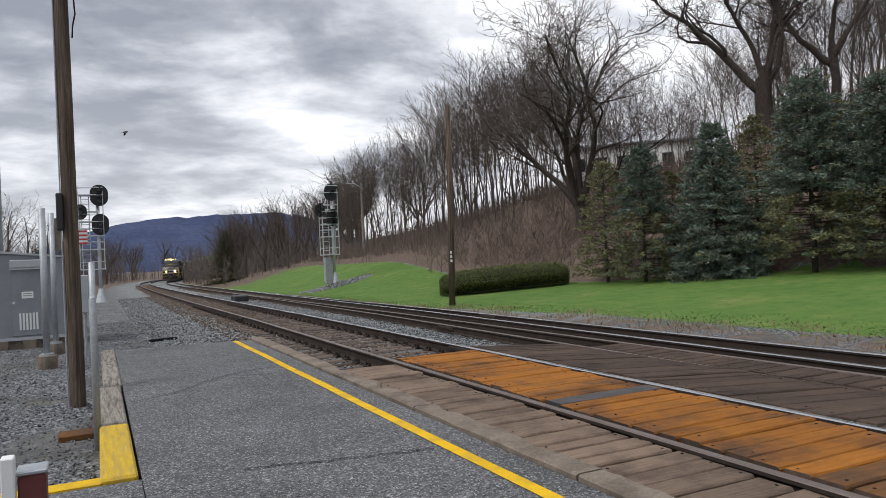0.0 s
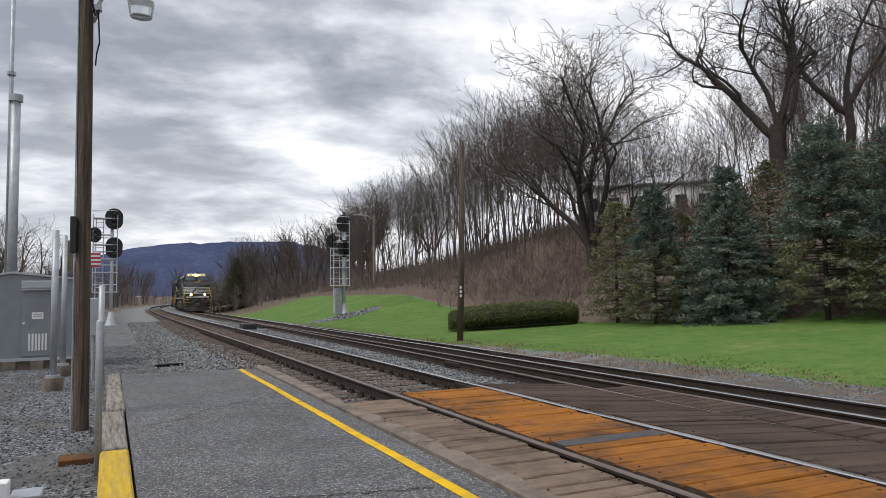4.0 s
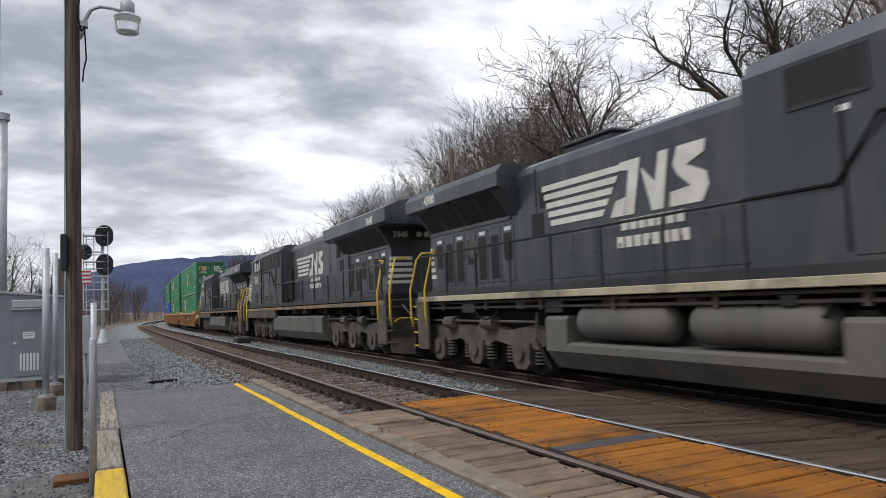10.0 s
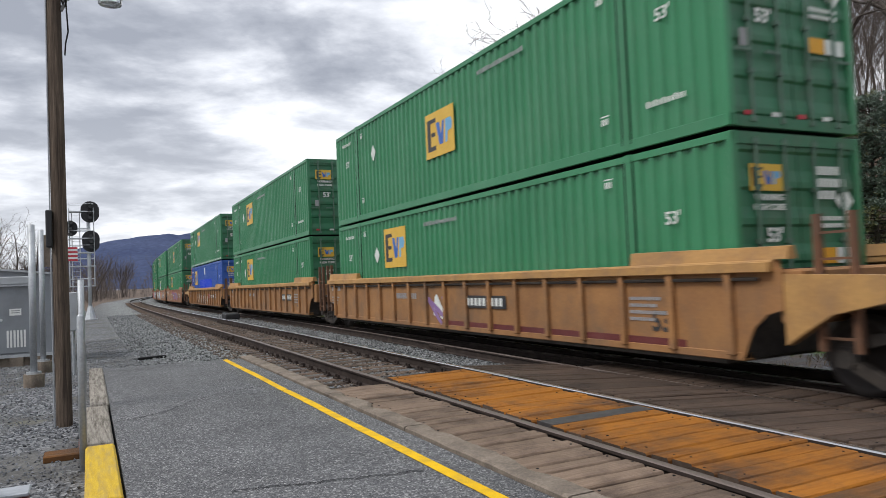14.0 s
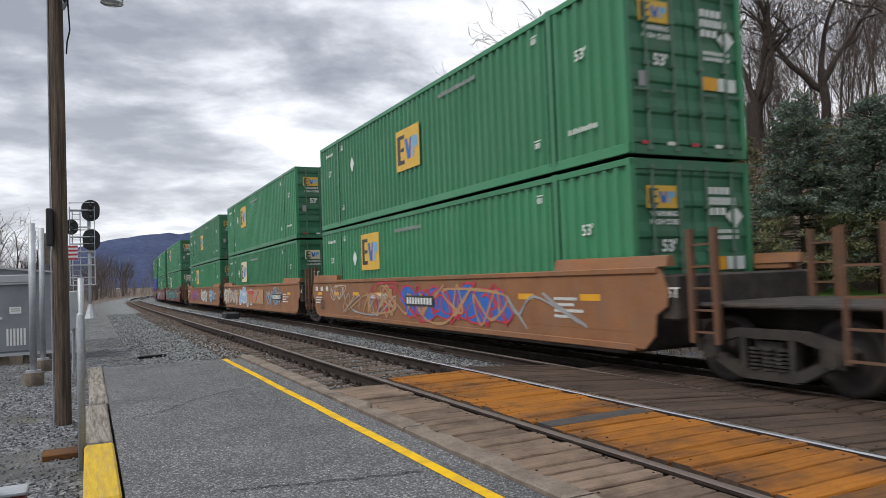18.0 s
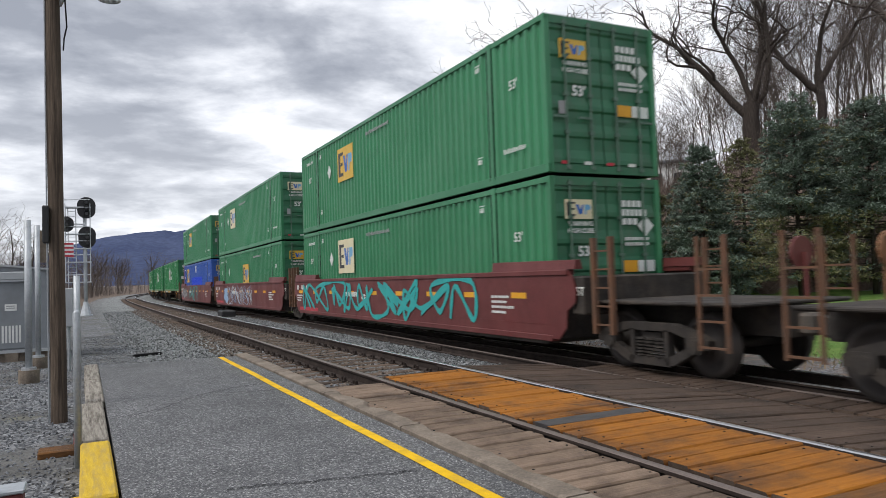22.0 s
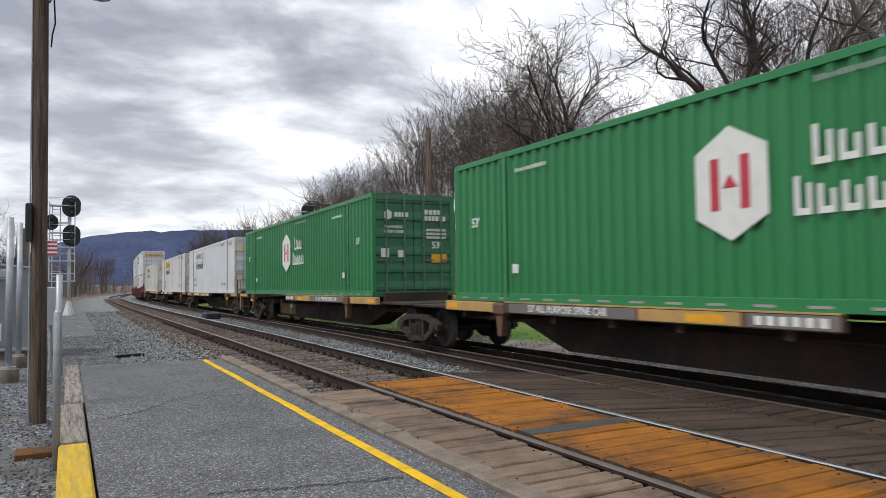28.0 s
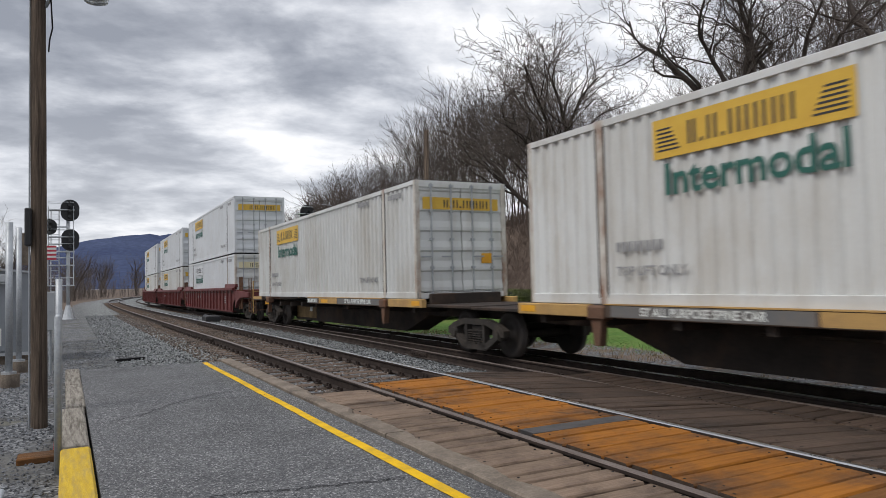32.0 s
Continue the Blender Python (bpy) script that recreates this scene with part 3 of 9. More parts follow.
def lawn_edge(y):
    return 12.5 - 0.6 * smooth01(y, 16, 20) - 1.2 * smooth01(y, 20, 28)


def lawn_z(x, y):
    xr = x - line_x(y)
    z = -0.42 + 0.055 * max(0, xr - 11.0)
    z += 1.5 * smooth01(xr, 12, 21) * smooth01(y, 34, 52) * (1 - 0.55 * smooth01(y, 70, 130))
    return z + fall(y)


def ground_z(x, y):
    xr = x - line_x(y)
    f = fall(y)
    left = -0.14 - 0.10 * smooth01(y, 14, 30) + 0.03 * noise.noise((x * 0.6, y * 0.6, 0.3))
    left += 0.25 * smooth01(-xr, 6, 30)
    bed = -0.20 if xr < 6.6 else -0.345
    if xr < 2.0:
        z = left + f
    elif xr < 3.0:
        z = left + f + (bed - left) * smooth01(xr, 2.0, 3.0)
    elif xr < 10.0:
        z = -0.20 + (-0.145) * smooth01(xr, 5.9, 7.2) + f
    else:
        lz = lawn_z(x, y)
        z = (-0.345 + f) + (lz - (-0.345 + f)) * smooth01(xr, 10.0, 11.2)
    t = toe(y)
    if xr > t:
        crest = 4.6 + 3.2 * smooth01(-y, -40, -26) - 1.2 * smooth01(y, 50, 66) - 2.2 * smooth01(y, 120, 260)
        rise = crest * smooth01(xr, t - 4, t + 19)
        z += 1.6 * smooth01(xr, t + 20, t + 55) * (1 - smooth01(y, 90, 150))      # the hill goes on behind its crest
        z += 1.8 * math.exp(-((x - 60.6) ** 2 + (y - 69.2) ** 2) / 260.0)      # the terrace of the building
        z += rise + 0.5 * noise.noise((x * 0.12, y * 0.12, 1.7)) * smooth01(xr, t, t + 6)
    return z


def axis_steps(a, b, near, grow, first):
    out, x, st = [near], near, first
    while x < b:
        st *= grow if abs(x - near) > 14 else 1
        x += st
        out.append(min(x, b))
    x, st = near, first
    while x > a:
        st *= grow if abs(x - near) > 14 else 1
        x -= st
        out.insert(0, max(x, a))
    return out


def build_ground():
    xs = axis_steps(-3800, 3800, 6, 1.07, 0.5)
    ys = axis_steps(-1500, 4200, 12, 1.05, 0.7)
    verts, faces, grass, litter, fresh = [], [], [], [], []
    for y in ys:
        for x in xs:
            xr = x - line_x(y)
            z = ground_z(x, y) if -60 < y < 420 else ground_z(x, 420 if y > 0 else -60) * 0.5
            verts.append((x, y, z))
            t = toe(y)
            e = lawn_edge(y)
            g = smooth01(xr, e - 0.6, e + 0.6) * (1 - smooth01(xr, t - 1.6, t + 0.4))
            if y > 120:
                g *= 1 - smooth01(y, 120, 170)
            grass.append(g)
            lf = smooth01(xr, t - 1.6, t + 0.4)
            lf = max(lf, smooth01(-xr, 9, 16), smooth01(y, 58, 100) * (0 if -0.5 < xr < 11 else 1))
            if y < 70:      # soil and dry grass beside the far track
                lf = max(lf, 0.5 * smooth01(xr, 9.7, 10.6) * (1 - smooth01(xr, e - 0.4, e + 0.5)))
            litter.append(lf)
            fresh.append(smooth01(xr, 0.7 - 0.02 * (y - 14), 2.2) * smooth01(y, 13, 17) * (0.0 if 3.1 < xr < 5.8 else 1.0))
    n = len(xs)
    for j in range(len(ys) - 1):
        for i in range(n - 1):
            a = j * n + i
            faces.append((a, a + 1, a + n + 1, a + n))
    me = bpy.data.meshes.new("ground")
    me.from_pydata(verts, [], faces)
    me.polygons.foreach_set("use_smooth", [True] * len(faces))
    for nm, val in (("lawn", grass), ("litter", litter), ("fresh", fresh)):
        at = me.attributes.new(nm, "FLOAT", "POINT")
        at.data.foreach_set("value", val)
    m = bpy.data.materials.new("ground")
    m.use_nodes = True
    nt = m.node_tree
    N, L = nt.nodes.new, nt.links.new
    b = nt.nodes["Principled BSDF"]
    tc = N("ShaderNodeTexCoord")
    def nz(s, d=5, r=0.6):
        k = N("ShaderNodeTexNoise")
        k.inputs["Scale"].default_value, k.inputs["Detail"].default_value, k.inputs["Roughness"].default_value = s, d, r
        L(tc.outputs["Object"], k.inputs["Vector"])
        return k.outputs[0]
    def ramp(x, *stops):
        r = N("ShaderNodeValToRGB")
        e = r.color_ramp.elements
        e[0].position, e[0].color = stops[0]
        e[1].position, e[1].color = stops[-1]
        for p, c in stops[1:-1]:
            q = e.new(p)
            q.color = c
        L(x, r.inputs[0])
        return r.outputs[0]
    def mixc(f, a, c):
        x = N("ShaderNodeMix")
        x.data_type = "RGBA"
        L(f, x.inputs[0])
        L(a, x.inputs[6])
        L(c, x.inputs[7])
        return x.outputs[2]
    def vor(s):
        v = N("ShaderNodeTexVoronoi")
        v.inputs["Scale"].default_value = s
        L(tc.outputs["Object"], v.inputs["Vector"])
        return v
    v1 = vor(26)
    stones = ramp(v1.outputs["Color"], (0.12, (0.04, 0.041, 0.044, 1)), (0.5, (0.115, 0.118, 0.125, 1)), (0.9, (0.28, 0.285, 0.29, 1)))
    dirt = ramp(nz(1.3, 6, 0.65), (0.35, (0.13, 0.127, 0.12, 1)), (0.55, (0.09, 0.088, 0.085, 1)), (0.72, (0.17, 0.163, 0.125, 1)))
    gmask = ramp(nz(0.9, 5), (0.46, (0, 0, 0, 1)), (0.6, (1, 1, 1, 1)))
    gravel = mixc(gmask, stones, dirt)
    fr = N("ShaderNodeAttribute")
    fr.attribute_name = "fresh"
    cold = ramp(v1.outputs["Color"], (0.12, (0.07, 0.074, 0.075, 1)), (0.5, (0.17, 0.178, 0.176, 1)), (0.88, (0.33, 0.34, 0.33, 1)))
    gravel = mixc(fr.outputs["Fac"], gravel, cold)
    lawn = ramp(nz(0.45, 6, 0.62), (0.28, (0.062, 0.14, 0.026, 1)), (0.5, (0.098, 0.19, 0.036, 1)), (0.64, (0.155, 0.21, 0.055, 1)), (0.76, (0.29, 0.26, 0.12, 1)))
    tuft = ramp(nz(11, 5, 0.75), (0.38, (0, 0, 0, 1)), (0.62, (1, 1, 1, 1)))
    lawn = mixc(tuft, lawn, ramp(nz(2.2, 4, 0.6), (0.35, (0.052, 0.115, 0.022, 1)), (0.7, (0.15, 0.2, 0.055, 1))))
    leaf = ramp(nz(6, 6, 0.75), (0.3, (0.055, 0.041, 0.033, 1)), (0.5, (0.125, 0.093, 0.073, 1)), (0.7, (0.22, 0.165, 0.13, 1)))
    def edge(name, s, amt):
        a = N("ShaderNodeAttribute")
        a.attribute_name = name
        ad = N("ShaderNodeMath")
        ad.operation = "MULTIPLY_ADD"
        L(nz(s, 6, 0.7), ad.inputs[0])
        ad.inputs[1].default_value = amt
        L(a.outputs["Fac"], ad.inputs[2])
        r = N("ShaderNodeMapRange")
        r.inputs[1].default_value, r.inputs[2].default_value = 0.5 + amt * 0.42, 0.5 + amt * 0.58
        L(ad.outputs[0], r.inputs[0])
        return r.outputs[0]
    col = mixc(edge("lawn", 3.0, 0.9), gravel, lawn)
    col = mixc(edge("litter", 1.5, 0.8), col, leaf)
    L(col, b.inputs["Base Color"])
    b.inputs["Roughness"].default_value = 0.95
    b.inputs["Specular IOR Level"].default_value = 0.2
    bp = N("ShaderNodeBump")
    bp.inputs["Strength"].default_value, bp.inputs["Distance"].default_value = 0.8, 0.03
    L(v1.outputs["Distance"], bp.inputs["Height"])
    L(bp.outputs[0], b.inputs["Normal"])
    me.materials.append(m)
    return tagged(new("ground", me), "gravel yard, green lawn and leaf-strewn slope", "ground", kind="structure")


build_ground()


def build_ridge():
    """The wooded mountain ridge far behind the bend, with the blue of haze in its colour."""
    g = Geo()
    rows = []
    for j in range(7):
        q = j / 6
        row = []
        for i in range(121):
            az = radians(-42 + 84 * i / 120 + 2)
            d = 2300 + 700 * q
            e = 0.058 * smooth01(math.degrees(az), -10, 4) + 0.009 + 0.0006 * max(0, math.degrees(az) - 2)
            e *= 1 - 0.6 * smooth01(math.degrees(az), 13, 20)
            e += 0.004 * noise.noise((i * 0.11, 2.0, 0.0)) + 0.0022 * noise.noise((i * 0.5, 5.0, 0.0))
            z = 1.4 + d * e * (q ** 0.8)
            z += 8 * q * noise.noise((i * 0.9, j * 0.8, 3.0))
            row.append((d * math.sin(az), d * math.cos(az), z))
        rows.append(row)
    g.loft(rows, 0, False)
    # distance haze is painted in: a bluish base, not the trees' own colour
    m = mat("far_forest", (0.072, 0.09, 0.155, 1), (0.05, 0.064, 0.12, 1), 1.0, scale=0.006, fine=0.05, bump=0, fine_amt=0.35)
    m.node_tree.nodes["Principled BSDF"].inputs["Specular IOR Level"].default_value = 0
    tagged(part("mountain_backdrop", g, [m]), "long wooded mountain ridge on the horizon, tinted with haze blue", "mountain", kind="structure")


build_ridge()


# ---- platform ----
def build_platform():
    g = Geo()
    cols, rows = 14, 60
    vs = []
    for j in range(rows + 1):
        y = -6 + (14.2 + 6) * j / rows
        for i in range(cols + 1):
            x = 0.20 + (2.545 - 0.20) * i / cols
            yy = y - (0.35 * (i / cols) if j == rows else 0)
            vs.append((x, yy, 0.05 + 0.012 * noise.noise((x * 0.8, y * 0.5, 4.0))))
    fs = []
    for j in range(rows):
        for i in range(cols):
            a = j * (cols + 1) + i
            fs.append((a, a + 1, a + cols + 2, a + cols + 1))
    g.add(vs, fs)
    g.box(0.20, -6, -0.5, 2.545, 13.84, 0.03)
    pf = tagged(part("platform_pavement", g, "asphalt", smooth=False), "worn grey asphalt station platform with cracks", "platform", kind="structure")
    # asphalt of the forecourt behind and beside the camera
    g2 = Geo().box(-9.0, -6, -0.5, 0.195, 5.27, 0.035)
    tagged(part("forecourt_pavement", g2, "asphalt"), "grey asphalt forecourt beside the platform", "pavement", kind="structure")
    # painted line
    g = Geo()
    L_, R_ = [], []
    for j in range(101):
        y = -6 + 19.85 * j / 100
        w = 0.05 + 0.006 * noise.noise((y * 2.3, 1, 0))
        L_.append((2.255 - w, y, 0.056 + 0.012 * noise.noise((2.25 * 0.8, y * 0.5, 4.0))))
        R_.append((2.255 + w, y, 0.056 + 0.012 * noise.noise((2.25 * 0.8, y * 0.5, 4.0))))
    g.loft([L_, R_], 0, False)
    tagged(part("platform_line", g, "yellow_line"), "yellow painted safety line along the platform", "line", kind="structure")
    g = Geo().box(-3.2, 5.28, -0.1, -0.05, 5.45, 0.045)
    tagged(part("forecourt_line", g, "yellow_line"), "yellow painted edge of the asphalt", "line", kind="structure")
    # cracks
    def crack(name, pts, w):
        g = Geo()
        a, b = [], []
        pts2 = []
        for (x0, y0), (x1, y1) in zip(pts, pts[1:]):
            for k in range(14):
                t = k / 14
                pts2.append((x0 + (x1 - x0) * t, y0 + (y1 - y0) * t + 0.05 * noise.noise((x0 + (x1 - x0) * t * 1.0 + x1 * t * 3, y0, 9 + t * 2))))
        for x, y in pts2:
            ww = w * (0.6 + 0.6 * abs(noise.noise((x * 5, y * 5, 1))))
            z = 0.058 + 0.012 * noise.noise((x * 0.8, y * 0.5, 4.0))
            a.append((x, y - ww, z))
            b.append((x, y + ww, z))
        g.loft([a, b], 0, False)
        tagged(part(name, g, "crack"), "thin dark crack in the asphalt", "crack", kind="structure")
    crack("asphalt_crack", [(0.83, 5.01), (1.07, 4.98), (1.27, 4.9), (1.53, 4.85), (1.84, 4.78), (2.16, 4.75)], 0.011)
    crack("asphalt_crack", [(1.58, 9.36), (1.87, 9.27), (2.15, 9.23), (2.47, 9.32)], 0.011)
    crack("asphalt_crack", [(0.25, 8.3), (0.75, 8.6), (1.1, 9.2), (1.7, 9.75), (2.2, 9.9)], 0.013)
    # kerb of concrete blocks, chipped
    rng = random.Random(4)
    kerb = thing("kerb", "weathered chipped concrete kerb along the platform edge", "kerb", kind="structure")
    y = -6.0
    while y < 13.9:
        ln = min(rng.uniform(1.3, 2.6), 13.95 - y)
        if ln < 0.15:
            break
        g = Geo()
        n = max(4, int(ln / 0.05))
        rings = []
        for k in range(n + 1):
            yy = y + 0.012 + (ln - 0.024) * k / n
            chip = max(0, noise.noise((yy * 1.7, 3.3, 0.0)) - 0.2) * 0.26 if yy < 10.5 else 0.0
            chip += 0.022 * noise.noise((yy * 7, 1.0, 2.0)) + 0.012 * noise.noise((yy * 19, 4.0, 2.0))
            o = 2.80 - chip
            zt = 0.088 + 0.008 * noise.noise((yy * 3, 7.0, 0))
            rings.append([(2.555, yy, -0.35), (2.555, yy, zt - 0.012), (2.575, yy, zt), (o - 0.05, yy, zt), (o - 0.01, yy, zt - 0.03), (o + 0.01, yy, zt - 0.09), (o + 0.02, yy, -0.35)])
        g.loft(rings, 0, True, True)
        part("kerb_block", g, "concrete", kerb)
        y += ln
    # timber edging on the other side
    edge = thing("timber_edging", "weathered grey timber beams edging the platform", "timber edging", kind="structure")
    for y0, y1, mt in ((5.3, 7.16, "yellow_timber"), (7.20, 9.55, "old_timber"), (9.60, 11.8, "old_timber"), (11.85, 14.15, "old_timber")):
        sh = 0.03 * rng.uniform(-1, 1)
        g = Geo().box(-0.045 + sh, y0, -0.16, 0.185 + sh * 0.4, y1, 0.065 + 0.015 * rng.random(), 0, 0.018)
        part("beam", g, mt, edge, "yellow painted beam" if mt == "yellow_timber" else "")


build_platform()

# ---- railway tracks ----
RAIL = [(-0.075, 0.0), (0.075, 0.0), (0.075, 0.012), (0.014, 0.035), (0.010, 0.125), (0.036, 0.142), (0.037, 0.168), (0.027, 0.178), (-0.027, 0.178), (-0.037, 0.168), (-0.036, 0.142), (-0.010, 0.125), (-0.014, 0.035), (-0.075, 0.012)]


def rail_geo(off_at, s0, s1, top):
    g = Geo()
    n = len(RAIL)
    rings = []
    s = s0
    while True:
        o, zt = off_at(s)
        x, y, z, a = along(s, o, zt - 0.178)
        rings.append([(x + p * math.cos(a), y - p * math.sin(a), z + q) for p, q in RAIL])
        if s >= s1:
            break
        s = min(s1, s + (2.0 if s < 40 else 4.0))
    g.loft(rings, 0, True, True)
    # the running surface
    k = 0
    for i in range(len(rings) - 1):
        for j in range(n):
            if j in (6, 7, 8):
                g.m[i * n + j] = 1
    return g


TIE = Geo().box(-1.3, -0.115, -0.175, 1.3, 0.115, 0.0, 0, 0.02)
TIE_ME = None


SWITCH_S = 62.0


def turnout_shift(s):
    """How far the second route has drawn away from the far track, towards the near one."""
    return 0.0 if s > SWITCH_S else -0.82 * ((SWITCH_S - s) / (SWITCH_S - 8.0)) ** 1.6


def build_tracks():
    global TIE_ME
    TIE_ME = TIE.mesh("tie", mats_of("tie"))
    rng = random.Random(11)
    t1 = thing("track_near", "near railway track, worn rails on old timber ties", "railway track", kind="structure")
    t2 = thing("track_far", "far railway track with bright rails", "railway track", kind="structure")
    t3 = thing("turnout_route", "turnout rails drawing away from the far track", "railway track", kind="structure")
    for sgn in (-1, 1):
        h = sgn * GAUGE / 2
        part("rail", rail_geo(lambda s: (X1 + h, 0.0), -8, 330, True), ["rail_side", "rail_top" if sgn > 0 else "rail_dull"], t1)
        part("rail", rail_geo(lambda s: (X2 + h, Z2), -8, 330, True), ["rail_side", "rail_top" if sgn > 0 else "rail_dull"], t2)
        part("rail", rail_geo(lambda s: (X2 + h + turnout_shift(s) - (0.08 if sgn > 0 else -0.0), Z2), -8, SWITCH_S - 1, True), ["rail_side", "rail_top" if sgn > 0 else "rail_dull"], t3)
    for tr, c, zt, s0, s1 in ((t1, X1, 0.0, 9.9, 120), (t2, X2, Z2, -6, 90)):
        s = s0
        k = 0
        while s < s1:
            x, y, z, a = along(s + rng.uniform(-0.03, 0.03), c + rng.uniform(-0.05, 0.05), zt - 0.178)
            part("tie", TIE_ME, None, tr, at=Matrix.Translation((x, y, z - 0.006)) @ Euler((rng.uniform(-0.01, 0.01), 0, -a + rng.uniform(-0.02, 0.02))).to_matrix().to_4x4())
            s += 0.53
    # joint bars
    def joint(tr, o, zt, s):
        g = Geo().box(-0.05, -0.42, 0.03, 0.05, 0.42, 0.14, 0, 0.015)
        x, y, z, a = along(s, o, zt - 0.178)
        jb = part("joint_bar", g, "rail_side", tr, at=Matrix.Translation((x, y, z)) @ Euler((0, 0, -a)).to_matrix().to_4x4())
        for k in range(6):
            yy = -0.34 + 0.136 * k
            part("bolt", Geo().cyl((-0.075, yy, 0.085), (0.075, yy, 0.085), 0.022, 6), "rail_side", jb)
    joint(t1, X1 + GAUGE / 2, 0, 10.35)
    joint(t3, X2 - GAUGE / 2 + turnout_shift(15.2), Z2, 15.2)
    joint(t2, X2 + GAUGE / 2, Z2, 17.0)
    joint(t1, X1 - GAUGE / 2, 0, 22.0)
    # spikes and tie plates of the near stretch
    g = Geo().box(-0.15, -0.09, 0.0, 0.15, 0.09, 0.02)
    for k, (p, q) in enumerate(((-0.1, 0.05), (0.1, -0.05), (-0.1, -0.06), (0.1, 0.06))):
        g.box(p - 0.02, q - 0.02, 0.02, p + 0.02, q + 0.02, 0.07)
    pl = g.mesh("tie_plate", mats_of("rail_side"))
    for tr, c, zt, s0, s1 in ((t1, X1, 0.0, 9.9, 34), (t2, X2, Z2, 10, 34)):
        s = s0
        while s < s1:
            for sgn in (-1, 1):
                x, y, z, a = along(s, c + sgn * GAUGE / 2, zt - 0.178)
                part("tie_plate", pl, None, tr, at=Matrix.Translation((x, y, z - 0.005)))
            s += 0.53


build_tracks()


def plank_geo(lx, wy, h, rng):
    """A worn plank, lx long, with softened edges and a slight bow."""
    g = Geo()
    rings = []
    n = 5
    b = rng.uniform(-0.006, 0.006)
    for k in range(n + 1):
        x = -lx / 2 + lx * k / n
        z = b * math.sin(math.pi * k / n) + rng.uniform(-0.003, 0.003)
        e = rng.uniform(0, 0.008)
        w = wy / 2 - rng.uniform(0.0, 0.006)
        rings.append([(x, -w, -h), (x, w, -h), (x, w, z - 0.012 - e), (x, w - 0.012, z), (x, -w + 0.012, z), (x, -w, z - 0.012 - e)])
    g.loft(rings, 0, True, True)
    g.m[-1] = g.m[-2] = 2      # weathered end grain
    for k in range(1):
        for sx in (-0.42, 0.42):
            px, py = sx * lx + rng.uniform(-0.05, 0.05), rng.uniform(-0.3, 0.3) * wy
            g.cyl((px, py, -0.01), (px, py, 0.004), 0.012, 6, 1)
    return g


def build_crossing():
    rng = random.Random(21)
    deck = thing("crossing_deck", "timber plank crossing over both tracks, partly rust-stained", "crossing", kind="structure")
    def lay(x0, x1, y0, y1, zt, mt, skew=0.0, wmin=0.2, wmax=0.29, zx=0.0):
        y = y1
        shapes = [plank_geo(x1 - x0, 0.25, 0.16, rng).mesh("plank", mats_of([mt, "dark", "tie"])) for _ in range(5)]
        while y > y0:
            w = rng.uniform(wmin, wmax)
            me = shapes[rng.randrange(5)]
            e = rng.uniform(-0.05, 0.05)
            yy = y - w / 2
            part("plank", me, None, deck, at=Matrix.Translation(((x0 + x1) / 2 + e * 0.5, yy, zt + rng.uniform(-0.007, 0.006)))
                 @ Euler((rng.uniform(-0.02, 0.02), zx, rng.uniform(-0.006, 0.006) + skew)).to_matrix().to_4x4() @ Matrix.Diagonal((1, (w - (0.045 if rng.random() < 0.14 else 0.012)) / 0.25, 1, 1)))
            y -= w
    r = GAUGE / 2
    # outside of the near rail, between its rails, between the tracks, and in the far track
    lay(X1 - r - 0.86, X1 - r - 0.055, -6, 9.45, -0.036, "plank_grey", wmin=0.21, wmax=0.3)
    lay(X1 - r + 0.15, X1 + r - 0.07, 5.925, 9.9, -0.016, "plank_rust")
    lay(X1 - r + 0.15, X1 + r - 0.07, 3.0, 5.675, -0.016, "plank_rust")
    lay(X1 - r + 0.15, X1 + r - 0.07, -6, 3.0, -0.018, "plank_dark")
    lay(X1 + r + 0.07, X2 - r - 0.92, -6, 10.1, -0.058, "plank_brown", zx=0.07)
    lay(X2 - r - 0.74, X2 - r - 0.06, -6, 9.6, -0.145, "plank_brown")
    g = Geo().box(-0.63, -0.12, -0.14, 0.63, 0.12, 0.004, 0, 0.004)
    part("steel_plate", g, "steel_plate", deck, "dark steel plate", at=Matrix.Translation((X1 + 0.04, 5.80, -0.014)))


build_crossing()

# ---- lettering ----
TEXTS = {}


def text_mesh(body, size, material, bold=0.0, slant=0.0):
    key = (body, size, material, bold, slant)
    if key not in TEXTS:
        cu = bpy.data.curves.new("text", "FONT")
        cu.body, cu.size, cu.align_x, cu.align_y = body, size, "CENTER", "CENTER"
        cu.offset, cu.extrude, cu.shear, cu.resolution_u = bold, 0.002, slant, 3
        ob = new("text", cu)
        bpy.context.view_layer.update()
        me = bpy.data.meshes.new_from_object(ob.evaluated_get(bpy.context.evaluated_depsgraph_get()))
        me.materials.clear()
        me.materials.append(M[material])
        bpy.data.objects.remove(ob)
        TEXTS[key] = me
    return TEXTS[key]


NEAR = Matrix(((0, 0, -1, 0), (-1, 0, 0, 0), (0, 1, 0, 0), (0, 0, 0, 1)))   # reads on a face towards -x
FAR = Matrix(((0, 0, 1, 0), (1, 0, 0, 0), (0, 1, 0, 0), (0, 0, 0, 1)))      # reads on a face towards +x
FRONT = Matrix(((1, 0, 0, 0), (0, 0, -1, 0), (0, 1, 0, 0), (0, 0, 0, 1)))   # reads on a face towards -y


def letter(parent, body, size, material, face, at, name="lettering", bold=0.0, slant=0.0):
    return part(name, text_mesh(body, size, material, bold, slant), None, parent, at=Matrix.Translation(at) @ face)


